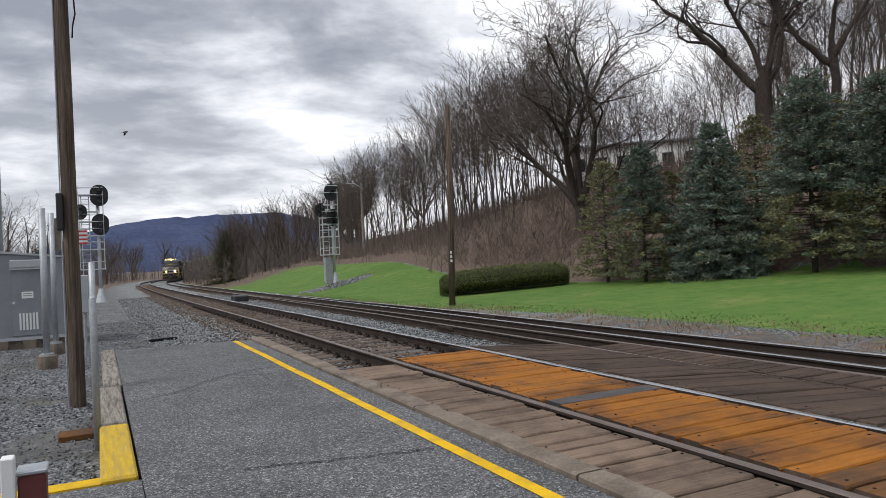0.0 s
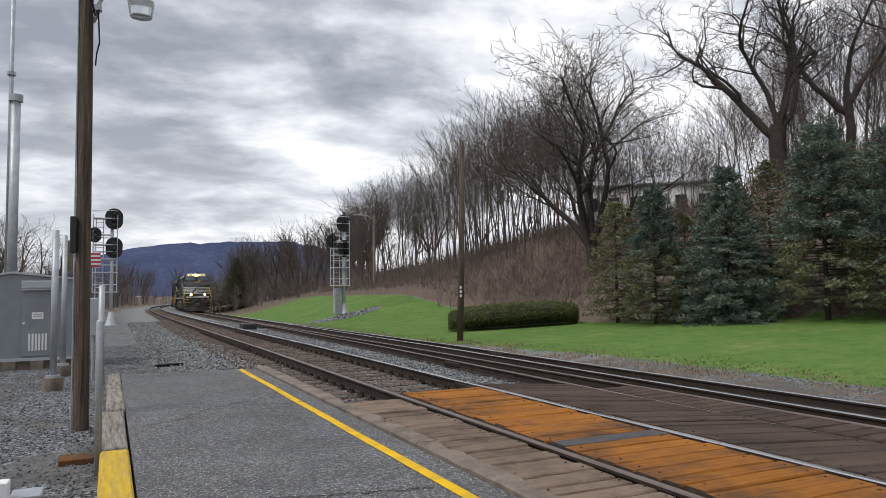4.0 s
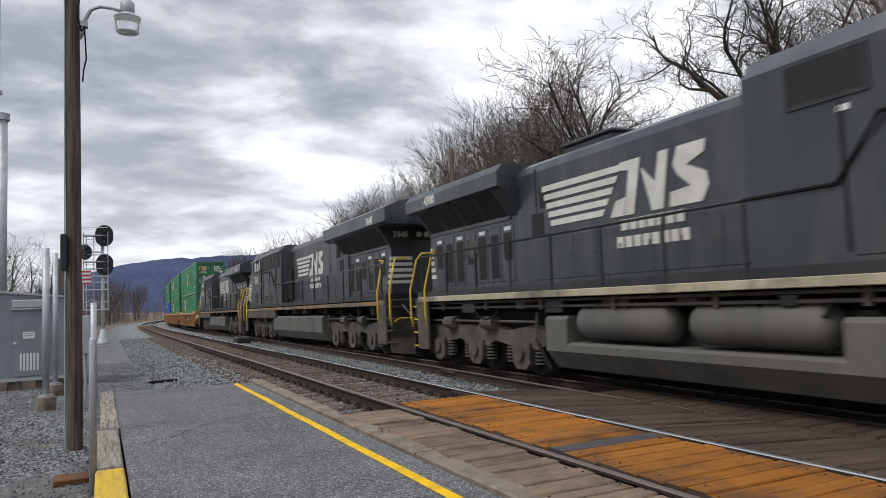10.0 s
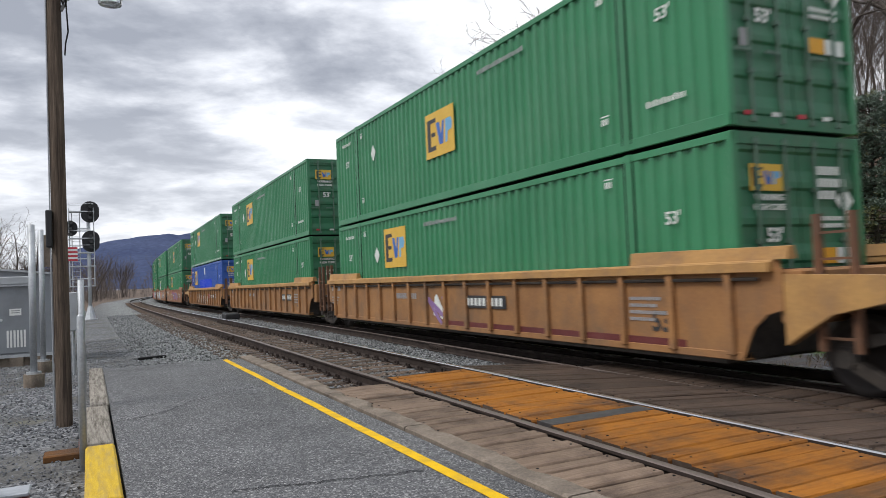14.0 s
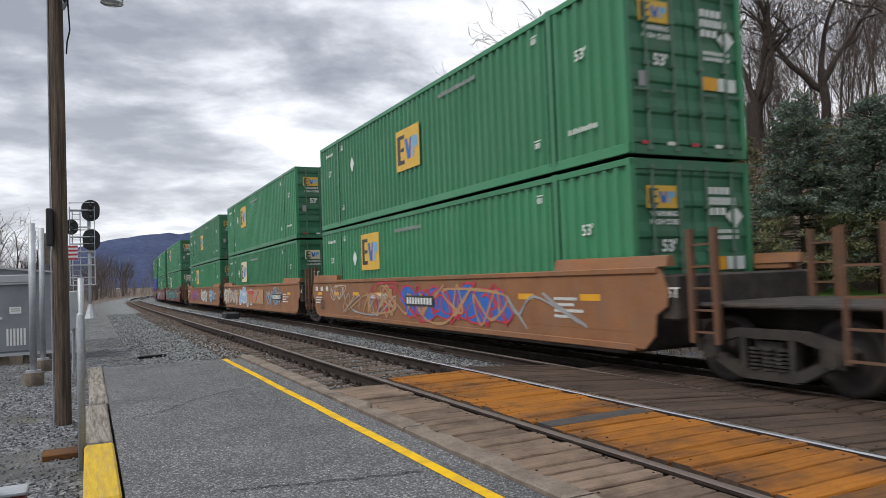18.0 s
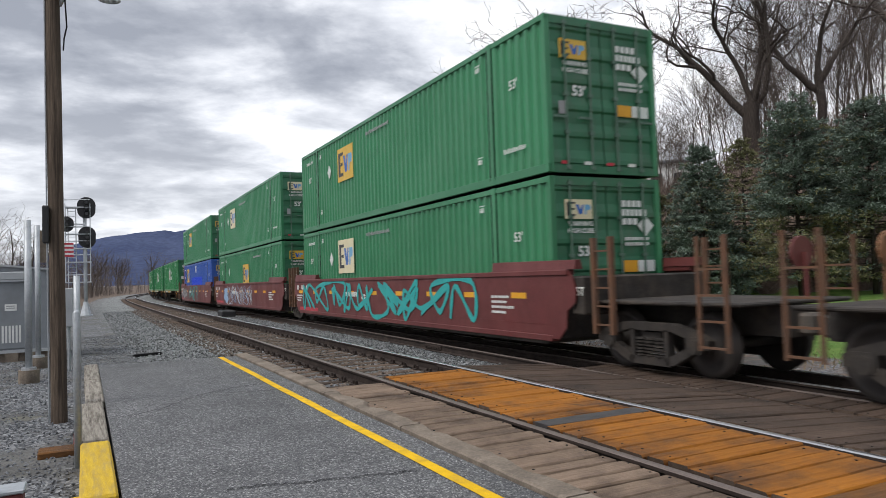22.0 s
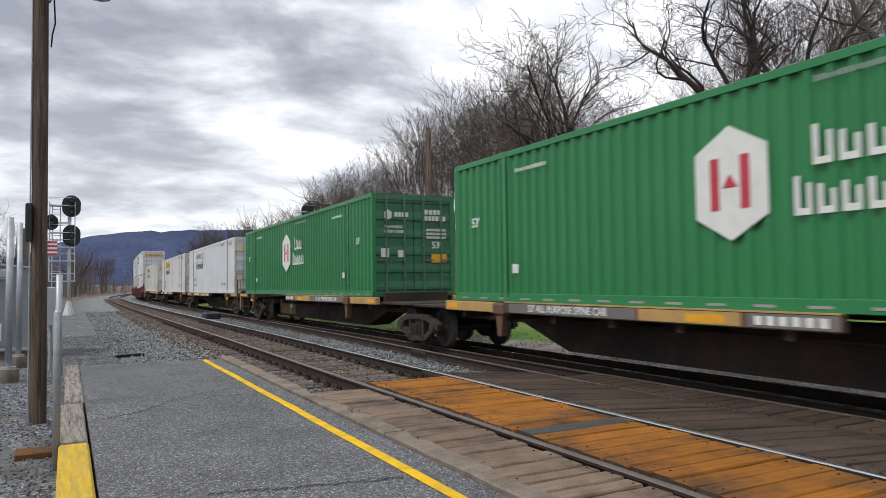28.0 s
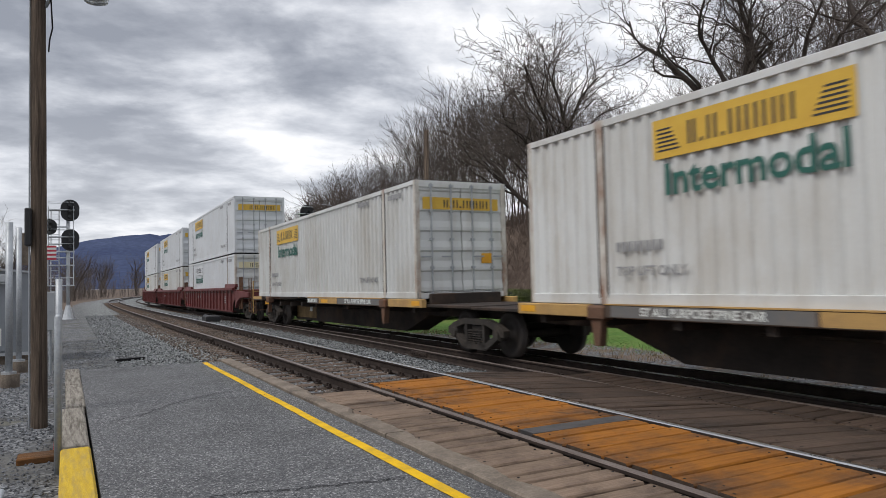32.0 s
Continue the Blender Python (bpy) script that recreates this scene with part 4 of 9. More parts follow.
def flat(g, pts, m=0, t=0.004):
    """A thin plate over an outline (u, v) in the plane of the lettering."""
    g.loft([[(u, v, 0) for u, v in pts], [(u, v, t) for u, v in pts]], m, True, True)


def bars(g, x, y, w, h, n, m=0, gap=0.35, rng=None):
    """A row of unreadable characters as small bars."""
    st = w / n
    for k in range(n):
        hh = h * (1 if rng is None else rng.uniform(0.75, 1))
        flat(g, [(x + k * st, y), (x + k * st + st * (1 - gap), y), (x + k * st + st * (1 - gap), y + hh), (x + k * st, y + hh)], m)


# ---- wheels and trucks ----
def wheel_geo(r):
    g = Geo()
    n = 28
    prof = [(0.0, 0.06), (0.09, 0.06), (0.10, 0.03), (r - 0.12, 0.02), (r - 0.10, 0.055), (r - 0.002, 0.06), (r, -0.045), (r + 0.026, -0.05), (r + 0.026, -0.075), (r - 0.08, -0.075), (0.12, -0.03), (0.1, -0.09), (0.0, -0.09)]
    rings = []
    for q, x in prof:
        rings.append([(-x, q * math.cos(2 * math.pi * k / n), q * math.sin(2 * math.pi * k / n)) for k in range(n)])
    g.loft(rings, 0, True, False)
    return g


WHEELS = {}


def wheelset(parent, y, r):
    if r not in WHEELS:
        a = wheel_geo(r).mesh("wheel", mats_of("wheel"), True)
        WHEELS[r] = (a, Geo().cyl((-0.74, 0, 0), (0.74, 0, 0), 0.085, 10).mesh("axle", mats_of("wheel"), True))
    a, ax = WHEELS[r]
    part("axle", ax, None, parent, at=Matrix.Translation((0, y, r)))
    part("wheel", a, None, parent, at=Matrix.Translation((-GAUGE / 2, y, r)))
    part("wheel", a, None, parent, at=Matrix.Translation((GAUGE / 2, y, r)) @ Euler((0, 0, math.pi)).to_matrix().to_4x4())


FREIGHT = {}


def freight_truck(parent, y, r=0.46, wb=1.78):
    """A two-axle truck with cast side frames and spring nests, centred at y."""
    tr = thing_part("truck", parent, y)
    for s in (-1, 1):
        wheelset(tr, s * wb / 2, r)
    if not FREIGHT:
        for s in (-1, 1):
            x0, x1 = (s * 0.98, s * 1.12)
            g = Geo()
            pr = [(-1.16, 0.42), (-1.16, 0.56), (-0.95, 0.66), (-0.5, 0.77), (0.5, 0.77), (0.95, 0.66), (1.16, 0.56), (1.16, 0.42), (0.98, 0.44), (0.78, 0.56), (0.42, 0.66), (0.42, 0.65), (-0.42, 0.65), (-0.42, 0.66), (-0.78, 0.56), (-0.98, 0.44)]
            g.loft([[(x, p, q) for p, q in pr] for x in (x0, x1)], 0, True, True)
            for sy in (-1, 1):   # tension members and columns
                pr2 = [(sy * 1.0, 0.42), (sy * 0.90, 0.50), (sy * 0.36, 0.25), (sy * 0.36, 0.14), (sy * 0.5, 0.16)]
                g.loft([[(x, p, q) for p, q in pr2] for x in (x0, x1)], 0, True, True)
                g.box(x0, sy * 0.32, 0.2, x1, sy * 0.40, 0.67)
            g.box(x0, -0.42, 0.13, x1, 0.42, 0.25)
            for k in range(3):
                for c in range(6):
                    yy = -0.2 + 0.2 * k
                    g.cyl((s * 1.07, yy, 0.26 + c * 0.05), (s * 1.07, yy, 0.285 + c * 0.05), 0.085, 8)
            for sy in (-1, 1):
                g.cyl((s * 0.95, sy * wb / 2, r), (s * 1.16, sy * wb / 2, r), 0.11, 10)
                g.box(s * 0.96, sy * wb / 2 - 0.14, 0.36, s * 1.13, sy * wb / 2 + 0.14, 0.60)
            FREIGHT[s] = g.mesh("side_frame", mats_of("cast_steel"))
        FREIGHT["b"] = Geo().box(-1.05, -0.2, 0.42, 1.05, 0.2, 0.62).mesh("bolster", mats_of("cast_steel"))
    for s in (-1, 1):
        part("side_frame", FREIGHT[s], None, tr)
    part("bolster", FREIGHT["b"], None, tr)
    return tr


def thing_part(name, parent, y):
    ob = new(name)
    ob.empty_display_size = 0.2
    ob.parent = parent
    ob.matrix_basis = Matrix.Translation((0, y, 0))
    return ob


# ---- containers ----
CL, CW, CH = 16.15, 1.295, 2.896


def corrugated(x, sgn, waves, depth=0.05):
    """A container's side sheet between the rails, with the flat posts at the lifting points."""
    g = Geo()
    ys = [(0.0, 0)]
    y, st = 0.10, (CL - 0.2) / waves
    for k in range(waves):
        a = 0.10 + st * k
        mid = a + st / 2
        if abs(mid - 1.98) < 0.2 or abs(mid - (CL - 1.98)) < 0.2:
            ys += [(a, 0), (a + st, 0)]
            continue
        ys += [(a + st * 0.06, 0), (a + st * 0.20, 1), (a + st * 0.66, 1), (a + st * 0.80, 0)]
    ys.append((CL, 0))
    lo, hi = [], []
    for yy, d in ys:
        xx = sgn * (x - 0.012 - depth * d)
        lo.append((xx, yy, 0.16))
        hi.append((xx, yy, CH - 0.10))
    g.loft([lo, hi] if sgn > 0 else [hi, lo], 0, False)
    return g


def sheet(x, sgn, y0, y1, z0, z1, waves=56, depth=0.05, lift=0.004):
    """A patch of paint that follows the corrugation."""
    st = (CL - 0.2) / waves
    ys = []
    for k in range(waves):
        a = 0.10 + st * k
        for q, d in ((0.06, 0), (0.20, 1), (0.66, 1), (0.80, 0)):
            if y0 < a + st * q < y1:
                ys.append((a + st * q, d))
    g = Geo()
    lo = [(sgn * (x - 0.012 - depth * d + lift), y, z0) for y, d in ys]
    hi = [(sgn * (x - 0.012 - depth * d + lift), y, z1) for y, d in ys]
    return g.loft([lo, hi] if sgn > 0 else [hi, lo], 0, False)


def make_container(name, label, group, body, door, panels, bottom_dash=False, hub=False, rows=5, post_mat=None):
    c = thing(name, label, "container", group=group)
    for s in (-1, 1):
        part("side_panel", corrugated(CW, s, 56), body, c)
        g = Geo().box(s * (CW - 0.06), 0, 0.0, s * CW, CL, 0.165, 0, 0.008)
        g.box(s * (CW - 0.06), 0, CH - 0.11, s * CW, CL, CH, 0, 0.008)
        part("side_rail", g, body, c)
        for y in (1.98, CL - 1.98):
            g = Geo().box(s * (CW - 0.05), y - 0.075, 0.0, s * (CW + 0.006), y + 0.075, CH + 0.006, 0, 0.006)
            g.box(s * (CW - 0.1), y - 0.09, CH - 0.11, s * (CW + 0.008), y + 0.09, CH + 0.008)
            part("lifting_post", g, post_mat or body, c)
            for q in (-0.1, 0.1):
                part("post_seam", Geo().box(s * (CW - 0.02), y + q - 0.008, 0.1, s * (CW + 0.003), y + q + 0.008, CH - 0.08), "dark", c)
        for y in (0.05, CL - 0.05):
            part("corner_post", Geo().box(s * (CW - 0.12), y - 0.05, 0, s * (CW + 0.002), y + 0.05, CH + 0.003, 0, 0.01), post_mat or body, c)
    g = Geo().box(-CW + 0.06, 0.02, CH - 0.06, CW - 0.06, CL - 0.02, CH - 0.03)
    for k in range(40):
        y = 0.3 + k * (CL - 0.6) / 39
        g.box(-CW + 0.1, y - 0.09, CH - 0.03, CW - 0.1, y + 0.09, CH - 0.012)
    part("roof", g, body, c)
    part("floor_pan", Geo().box(-CW + 0.06, 0.02, 0.02, CW - 0.06, CL - 0.02, 0.14), "dark", c)
    part("end_wall", Geo().box(-CW + 0.12, CL - 0.05, 0, CW - 0.12, CL - 0.005, CH), body, c)
    # door end
    part("door_header", Geo().box(-CW + 0.12, 0.004, CH - 0.16, CW - 0.12, 0.09, CH), door, c)
    part("door_sill", Geo().box(-CW + 0.12, 0.004, 0, CW - 0.12, 0.09, 0.14), door, c)
    for s in (-1, 1):
        prof = [(0.075, 0.15), (0.075, CH - 0.17), (0.03, CH - 0.17)]      # one pressed leaf with level ribs
        for k in range(rows, -1, -1):
            z = 0.17 + k * (CH - 0.42) / rows
            prof += [(0.028, z + 0.10), (0.028, z + 0.02), (0.05, z)] if k == 0 else [(0.028, z + 0.10), (0.028, z + 0.02), (0.055, z - 0.02), (0.055, z - 0.24)]
        prof += [(0.05, 0.15)]
        g = Geo().loft([[(s * xx, p, q) for p, q in prof] for xx in (0.012, CW - 0.125)], 0, True, True)
        d = part("door", g, door, c)
        for xx in (0.30, 0.86):
            g = Geo().cyl((s * xx, 0.0, 0.06), (s * xx, 0.0, CH - 0.06), 0.022, 8)
            for z in (0.1, 0.75, 1.45, 2.15, CH - 0.12):
                g.box(s * xx - 0.05, -0.02, z - 0.03, s * xx + 0.05, 0.04, z + 0.03)
            g.box(s * xx - 0.02, -0.035, 1.0, s * xx + 0.3 * s, -0.01, 1.04)
            part("locking_rod", g, "rod" if door == "container_door" else "galv", d)
    if panels:
        panels(c)
    return c


STROKES = {}


def emp_panel(c, back, at, w=1.5, h=1.08):
    """The owner's panel: a plate with three painted marks, drawn as plain shapes."""
    key = (back, w)
    if key not in STROKES:
        g = Geo()
        flat(g, [(-w / 2, -h / 2), (w / 2, -h / 2), (w / 2, h / 2), (-w / 2, h / 2)], 0, 0.004)
        marks = [g.mesh("owner_panel", mats_of(back))]
        for m, pts in (("decal_black", [(-0.43, -0.35), (-0.13, -0.35), (-0.13, -0.25), (-0.31, -0.25), (-0.31, 0.27), (-0.12, 0.27), (-0.12, 0.36), (-0.43, 0.36)]),
                       ("decal_black", [(-0.29, -0.04), (-0.15, -0.04), (-0.15, 0.05), (-0.29, 0.05)]),
                       ("decal_blue", [(-0.11, 0.24), (0.0, 0.24), (0.06, -0.04), (0.12, 0.24), (0.18, 0.24), (0.12, -0.26), (0.0, -0.26)]),
                       ("decal_lightblue", [(0.2, -0.26), (0.27, -0.26), (0.29, -0.04), (0.41, -0.02), (0.45, 0.12), (0.40, 0.24), (0.22, 0.24)])):
            q = Geo()
            q.loft([[(u * w, v * h, z) for u, v in pts] for z in (0.004, 0.008)], 0, True, True)
            marks.append(q.mesh("painted_mark", mats_of(m)))
        STROKES[key] = marks
    marks = STROKES[key]
    board = part("owner_panel", marks[0], None, c, "yellow and blue owner's panel", at=at)
    for me in marks[1:]:
        part("painted_mark", me, None, board)


def emp_panels(back, y_logo, white_dash=False, door_back="decal_yellow", z_logo=1.72, line=True):
    def go(c):
        rng = random.Random(5)
        for face, x in ((NEAR, -CW - 0.002), (FAR, CW + 0.002)):
            emp_panel(c, back, Matrix.Translation((x, y_logo, z_logo)) @ face)
            s = 1 if face is NEAR else -1
            g = Geo()
            if line:
                bars(g, -0.9, 0, 1.8, 0.10, 20, 0, 0.4, rng)
                part("small_lettering", g, "decal_grey", c, at=Matrix.Translation((x, y_logo - 2.8, 2.42)) @ face)
            for yy in (1.1, CL - 1.1):
                g = Geo()
                bars(g, -0.4, 0.0, 0.8, 0.10, 10, 0, 0.45, rng)
                part("small_lettering", g, "decal_white", c, at=Matrix.Translation((x, yy, 2.45 if yy > 8 else 0.55)) @ face)
                letter(c, "53'", 0.26, "decal_white", face, (x, yy, 1.85), "length_mark", 0.004)
            for yy in (2.45, CL - 2.45):
                for z in (2.45, 0.5):
                    g = Geo()
                    bars(g, -0.09, 0, 0.18, 0.10, 3, 0, 0.4)
                    flat(g, [(-0.1, 0.13), (0.1, 0.13), (0.1, 0.15), (-0.1, 0.15)])
                    part("placard", g, "decal_white", c, at=Matrix.Translation((x, yy, z)) @ face)
            g = Geo()
            flat(g, [(-0.19, 0), (0, -0.24), (0.19, 0), (0, 0.24)])
            part("placard_diamond", g, "decal_white", c, at=Matrix.Translation((x, CL - 3.4, 1.85)) @ face)
            if white_dash:
                g = Geo()
                for k in range(22):
                    flat(g, [(-CL / 2 + 0.3 + 0.73 * k, 0), (-CL / 2 + 0.68 + 0.73 * k, 0), (-CL / 2 + 0.68 + 0.73 * k, 0.06), (-CL / 2 + 0.3 + 0.73 * k, 0.06)])
                part("reflective_strip", g, "decal_white", c, at=Matrix.Translation((x, CL / 2, 0.05)) @ face)
        door_marks(c, door_back)
    return go


def door_marks(c, back):
    emp_panel(c, back, Matrix.Translation((-0.66, 0.024, 2.30)) @ FRONT, 0.62, 0.36)
    g = Geo()
    for k, (w, n) in enumerate(((0.5, 4), (0.62, 6), (0.4, 3))):
        bars(g, 0.35, 2.36 - 0.17 * k, w, 0.12, n, 0, 0.25)
    for k in range(2):
        bars(g, 0.4, 1.72 - 0.1 * k, 0.6, 0.06, 9, 0, 0.3)
    flat(g, [(0.72, 2.0), (0.92, 2.2), (1.12, 2.0), (0.92, 1.8)])
    part("small_lettering", g, "decal_white", c, at=Matrix.Translation((0, 0.022, 0)) @ FRONT)
    letter(c, "53'", 0.26, "decal_white", FRONT, (-0.55, 0.022, 1.52), "length_mark", 0.008)
    letter(c, "WARNING", 0.115, "decal_white", FRONT, (-0.62, 0.022, 2.03), "lettering", 0.003)
    letter(c, "HIGH CUBE", 0.115, "decal_white", FRONT, (-0.62, 0.022, 1.90), "lettering", 0.003)
    for x0, z0, x1, z1, m in ((0.35, 1.12, 0.68, 1.34, "decal_orange"), (0.70, 1.12, 1.1, 1.34, "decal_white"), (-1.02, 1.08, -0.86, 1.32, "decal_grey")):
        g = Geo()
        flat(g, [(x0, z0), (x1, z0), (x1, z1), (x0, z1)], 0)
        part("label_plate", g, m, c, at=Matrix.Translation((0, 0.022, 0)) @ FRONT)
    g = Geo()
    for k in range(4):
        flat(g, [(-1.0 + 0.52 * k, 0.16), (-0.83 + 0.52 * k, 0.16), (-0.83 + 0.52 * k, 0.22), (-1.0 + 0.52 * k, 0.22)], k % 2)
    part("reflector_row", g, ["decal_red", "decal_white"], c, at=Matrix.Translation((0, 0.022, 0)) @ FRONT)


PATCH_Y = 8.04


def blue_panels(c):
    emp_panels("decal_yellow", 13.07, z_logo=2.0, line=False)(c)
    for s in (-1, 1):
        part("paint_patch", sheet(CW, s, 4.7, 10.9, 0.18, 1.82), "blue_patch", c, "patch of fresh blue paint")
        part("end_stripe", Geo().box(s * (CW + 0.001), CL - 0.22, 0.0, s * (CW + 0.006), CL + 0.002, CH), "red_orange", c, "orange-red end post")
        part("placard", Geo().box(s * CW, PATCH_Y - 0.27, 2.18, s * (CW + 0.004), PATCH_Y + 0.27, 2.68), "decal_white", c)


def hub_panels(c):
    for face, x in ((NEAR, -CW - 0.002), (FAR, CW + 0.002)):
        ym = 8.85
        g = Geo()
        hx = [(0.0, 0.74), (0.56, 0.43), (0.56, -0.43), (0.0, -0.74), (-0.56, -0.43), (-0.56, 0.43)]
        flat(g, hx, 0, 0.004)
        def st(pts):
            g.loft([[(u, v, 0.004) for u, v in pts], [(u, v, 0.008) for u, v in pts]], 1, True, True)
        for u in (-0.31, 0.16):
            st([(u, -0.34), (u + 0.14, -0.34), (u + 0.14, 0.34), (u, 0.34)])
        st([(-0.12, -0.06), (0.12, -0.06), (0.0, 0.12)])
        part("owner_panel", g, ["decal_white", "decal_red"], c, "white hexagon with red strokes", at=Matrix.Translation((x, ym, 1.62)) @ face)
        g = Geo()
        rng = random.Random(2)
        for v, n, w, u0 in ((0.06, 3, 0.95, 0.25), (-0.5, 5, 1.45, 0.0)):
            for k in range(n):
                st_ = w / n
                a = u0 + k * st_
                hh = 0.46 if k == 0 else 0.34
                flat(g, [(a, v), (a + 0.07, v), (a + 0.07, v + hh), (a, v + hh)])
                flat(g, [(a + 0.07, v), (a + st_ * 0.75, v), (a + st_ * 0.75, v + 0.08), (a + 0.07, v + 0.08)])
                flat(g, [(a + st_ * 0.55, v + 0.08), (a + st_ * 0.75, v + 0.08), (a + st_ * 0.75, v + hh * 0.8), (a + st_ * 0.55, v + hh * 0.8)])
        part("owner_lettering", g, "decal_white", c, at=Matrix.Translation((x, ym - 0.9, 1.62)) @ face if face is NEAR else Matrix.Translation((x, ym + 0.9, 1.62)) @ face)
        g = Geo()
        bars(g, -0.7, 0, 1.4, 0.07, 18, 0, 0.5, rng)
        part("small_lettering", g, "decal_grey", c, at=Matrix.Translation((x, ym - 1.9, 2.62)) @ face)
        for yy in (1.1, CL - 0.9):
            letter(c, "53'", 0.26, "decal_white", face, (x, yy, 1.6), "length_mark", 0.008)
        for yy, w in ((CL - 2.9, 1.0), (2.9, 1.0)):
            g = Geo()
            bars(g, -w / 2, 0, w, 0.08, 11, 0, 0.45, rng)
            part("small_lettering", g, "decal_white", c, at=Matrix.Translation((x, yy, 2.45)) @ face)
        for yy in (2.35, CL - 2.35):
            part("placard", Geo().box(x, yy - 0.1, 0.55, x + (0.003 if x > 0 else -0.003), yy + 0.1, 0.72), "decal_white", c)
        g = Geo()
        for k in range(22):
            u = -CL / 2 + 0.3 + 0.73 * k
            flat(g, [(u, 0), (u + 0.30, 0), (u + 0.30, 0.035), (u, 0.035)])
        part("reflective_strip", g, "decal_grey", c, at=Matrix.Translation((x, CL / 2, 0.05)) @ face)
    g = Geo()
    flat(g, [(-0.80 + 0.13 * math.sin(k * math.pi / 3), 2.3 + 0.15 * math.cos(k * math.pi / 3)) for k in range(6, 0, -1)])
    bars(g, -0.6, 2.25, 0.45, 0.13, 4, 0, 0.25)
    bars(g, 0.35, 2.34, 0.55, 0.14, 4, 0, 0.25)
    bars(g, 0.35, 2.16, 0.7, 0.14, 6, 0, 0.25)
    for k in range(3):
        bars(g, 0.4, 1.86 - 0.11 * k, 0.65, 0.07, 9, 0, 0.3)
    flat(g, [(-1.02, 1.1), (-0.78, 1.1), (-0.78, 1.35), (-1.02, 1.35)])
    flat(g, [(-0.5, 1.1), (-0.34, 1.1), (-0.34, 1.3), (-0.5, 1.3)])
    part("small_lettering", g, "decal_white", c, at=Matrix.Translation((0, 0.022, 0)) @ FRONT)
    letter(c, "53'", 0.26, "decal_white", FRONT, (0.72, 0.022, 1.45), "length_mark", 0.008)
    letter(c, "WARNING", 0.115, "decal_white", FRONT, (-0.62, 0.022, 1.96), "lettering", 0.003)
    letter(c, "HIGH CUBE", 0.115, "decal_white", FRONT, (-0.62, 0.022, 1.83), "lettering", 0.003)
    part("label_plate", Geo().box(0.55, 0.018, 0.95, 1.05, 0.024, 1.2), "decal_orange", c)


def jb_panels(plate, intermodal="decal_darkgreen", big=True):
    def go(c):
        for face, x in ((NEAR, -CW - 0.002), (FAR, CW + 0.002)):
            yl = 11.5
            if big:
                g = Geo()
                w, h = 3.0, 0.56
                flat(g, [(-w / 2, -h / 2), (w / 2, -h / 2), (w / 2, h / 2), (-w / 2, h / 2)], 0)
                def st(pts):
                    g.loft([[(u, v, 0.004) for u, v in pts], [(u, v, 0.008) for u, v in pts]], 1, True, True)
                u = -0.85
                for k, wd in enumerate((0.14, 0.05, 0.16, 0.05, 0.18, 0.18, 0.18, 0.18)):
                    hh = 0.17 if wd > 0.1 else -0.1
                    st([(u, -0.15), (u + 0.05, -0.15), (u + 0.05, hh), (u, hh)])
                    if wd > 0.1:
                        st([(u + wd - 0.05, -0.15), (u + wd, -0.15), (u + wd, hh), (u + wd - 0.05, hh)])
                    u += wd + 0.07
                for k in range(6):
                    st([(-1.42, -0.18 + 0.06 * k), (-1.0 - 0.03 * k, -0.18 + 0.06 * k), (-1.0 - 0.03 * k, -0.155 + 0.06 * k), (-1.42, -0.155 + 0.06 * k)])
                    st([(0.98 + 0.03 * k, -0.18 + 0.06 * k), (1.42, -0.18 + 0.06 * k), (1.42, -0.155 + 0.06 * k), (0.98 + 0.03 * k, -0.155 + 0.06 * k)])
                part("owner_panel", g, [plate, "decal_black"], c, "owner's panel with dark strokes", at=Matrix.Translation((x, yl, 2.36)) @ face)
                letter(c, "Intermodal", 0.62, intermodal, face, (x, yl - 0.05, 1.75), "lettering", 0.012)
                letter(c, "TOP LIFT ONLY", 0.2, "decal_grey", face, (x, 3.1, 0.5), "lettering", 0.004)
                letter(c, "TOP LIFT ONLY", 0.2, "decal_grey", face, (x, CL - 3.0, 0.5), "lettering", 0.004)
                g = Geo()
                bars(g, -0.5, 0, 1.0, 0.15, 8, 0, 0.3)
                part("small_lettering", g, "decal_grey", c, at=Matrix.Translation((x, CL - 2.8, 0.8)) @ face)
            for yy in (1.2, 3.4):
                g = Geo()
                bars(g, -0.45, 0, 0.9, 0.13, 8, 0, 0.3)
                part("small_lettering", g, "decal_grey", c, at=Matrix.Translation((x, yy, 2.55 if yy < 2 else 2.6)) @ face)
        g = Geo()
        flat(g, [(-1.08, -0.15), (1.08, -0.15), (1.08, 0.15), (-1.08, 0.15)], 0)
        u = -0.5
        for wd in (0.12, 0.05, 0.13, 0.05, 0.14, 0.14, 0.14, 0.14):
            hh = 0.09 if wd > 0.1 else -0.06
            for a in ((u, u + 0.035), (u + wd - 0.035, u + wd)):
                g.loft([[(a[0], -0.1, 0.004), (a[1], -0.1, 0.004), (a[1], hh, 0.004), (a[0], hh, 0.004)], [(a[0], -0.1, 0.008), (a[1], -0.1, 0.008), (a[1], hh, 0.008), (a[0], hh, 0.008)]], 1, True, True)
            u += wd + 0.05
        part("owner_panel", g, [plate if plate != "container_silver" else "decal_cream", "decal_black"], c, at=Matrix.Translation((0, 0.024, 2.34)) @ FRONT)
        part("label_plate", Geo().box(0.55, 0.018, 0.85, 0.85, 0.024, 1.1), "decal_orange", c)
    return go


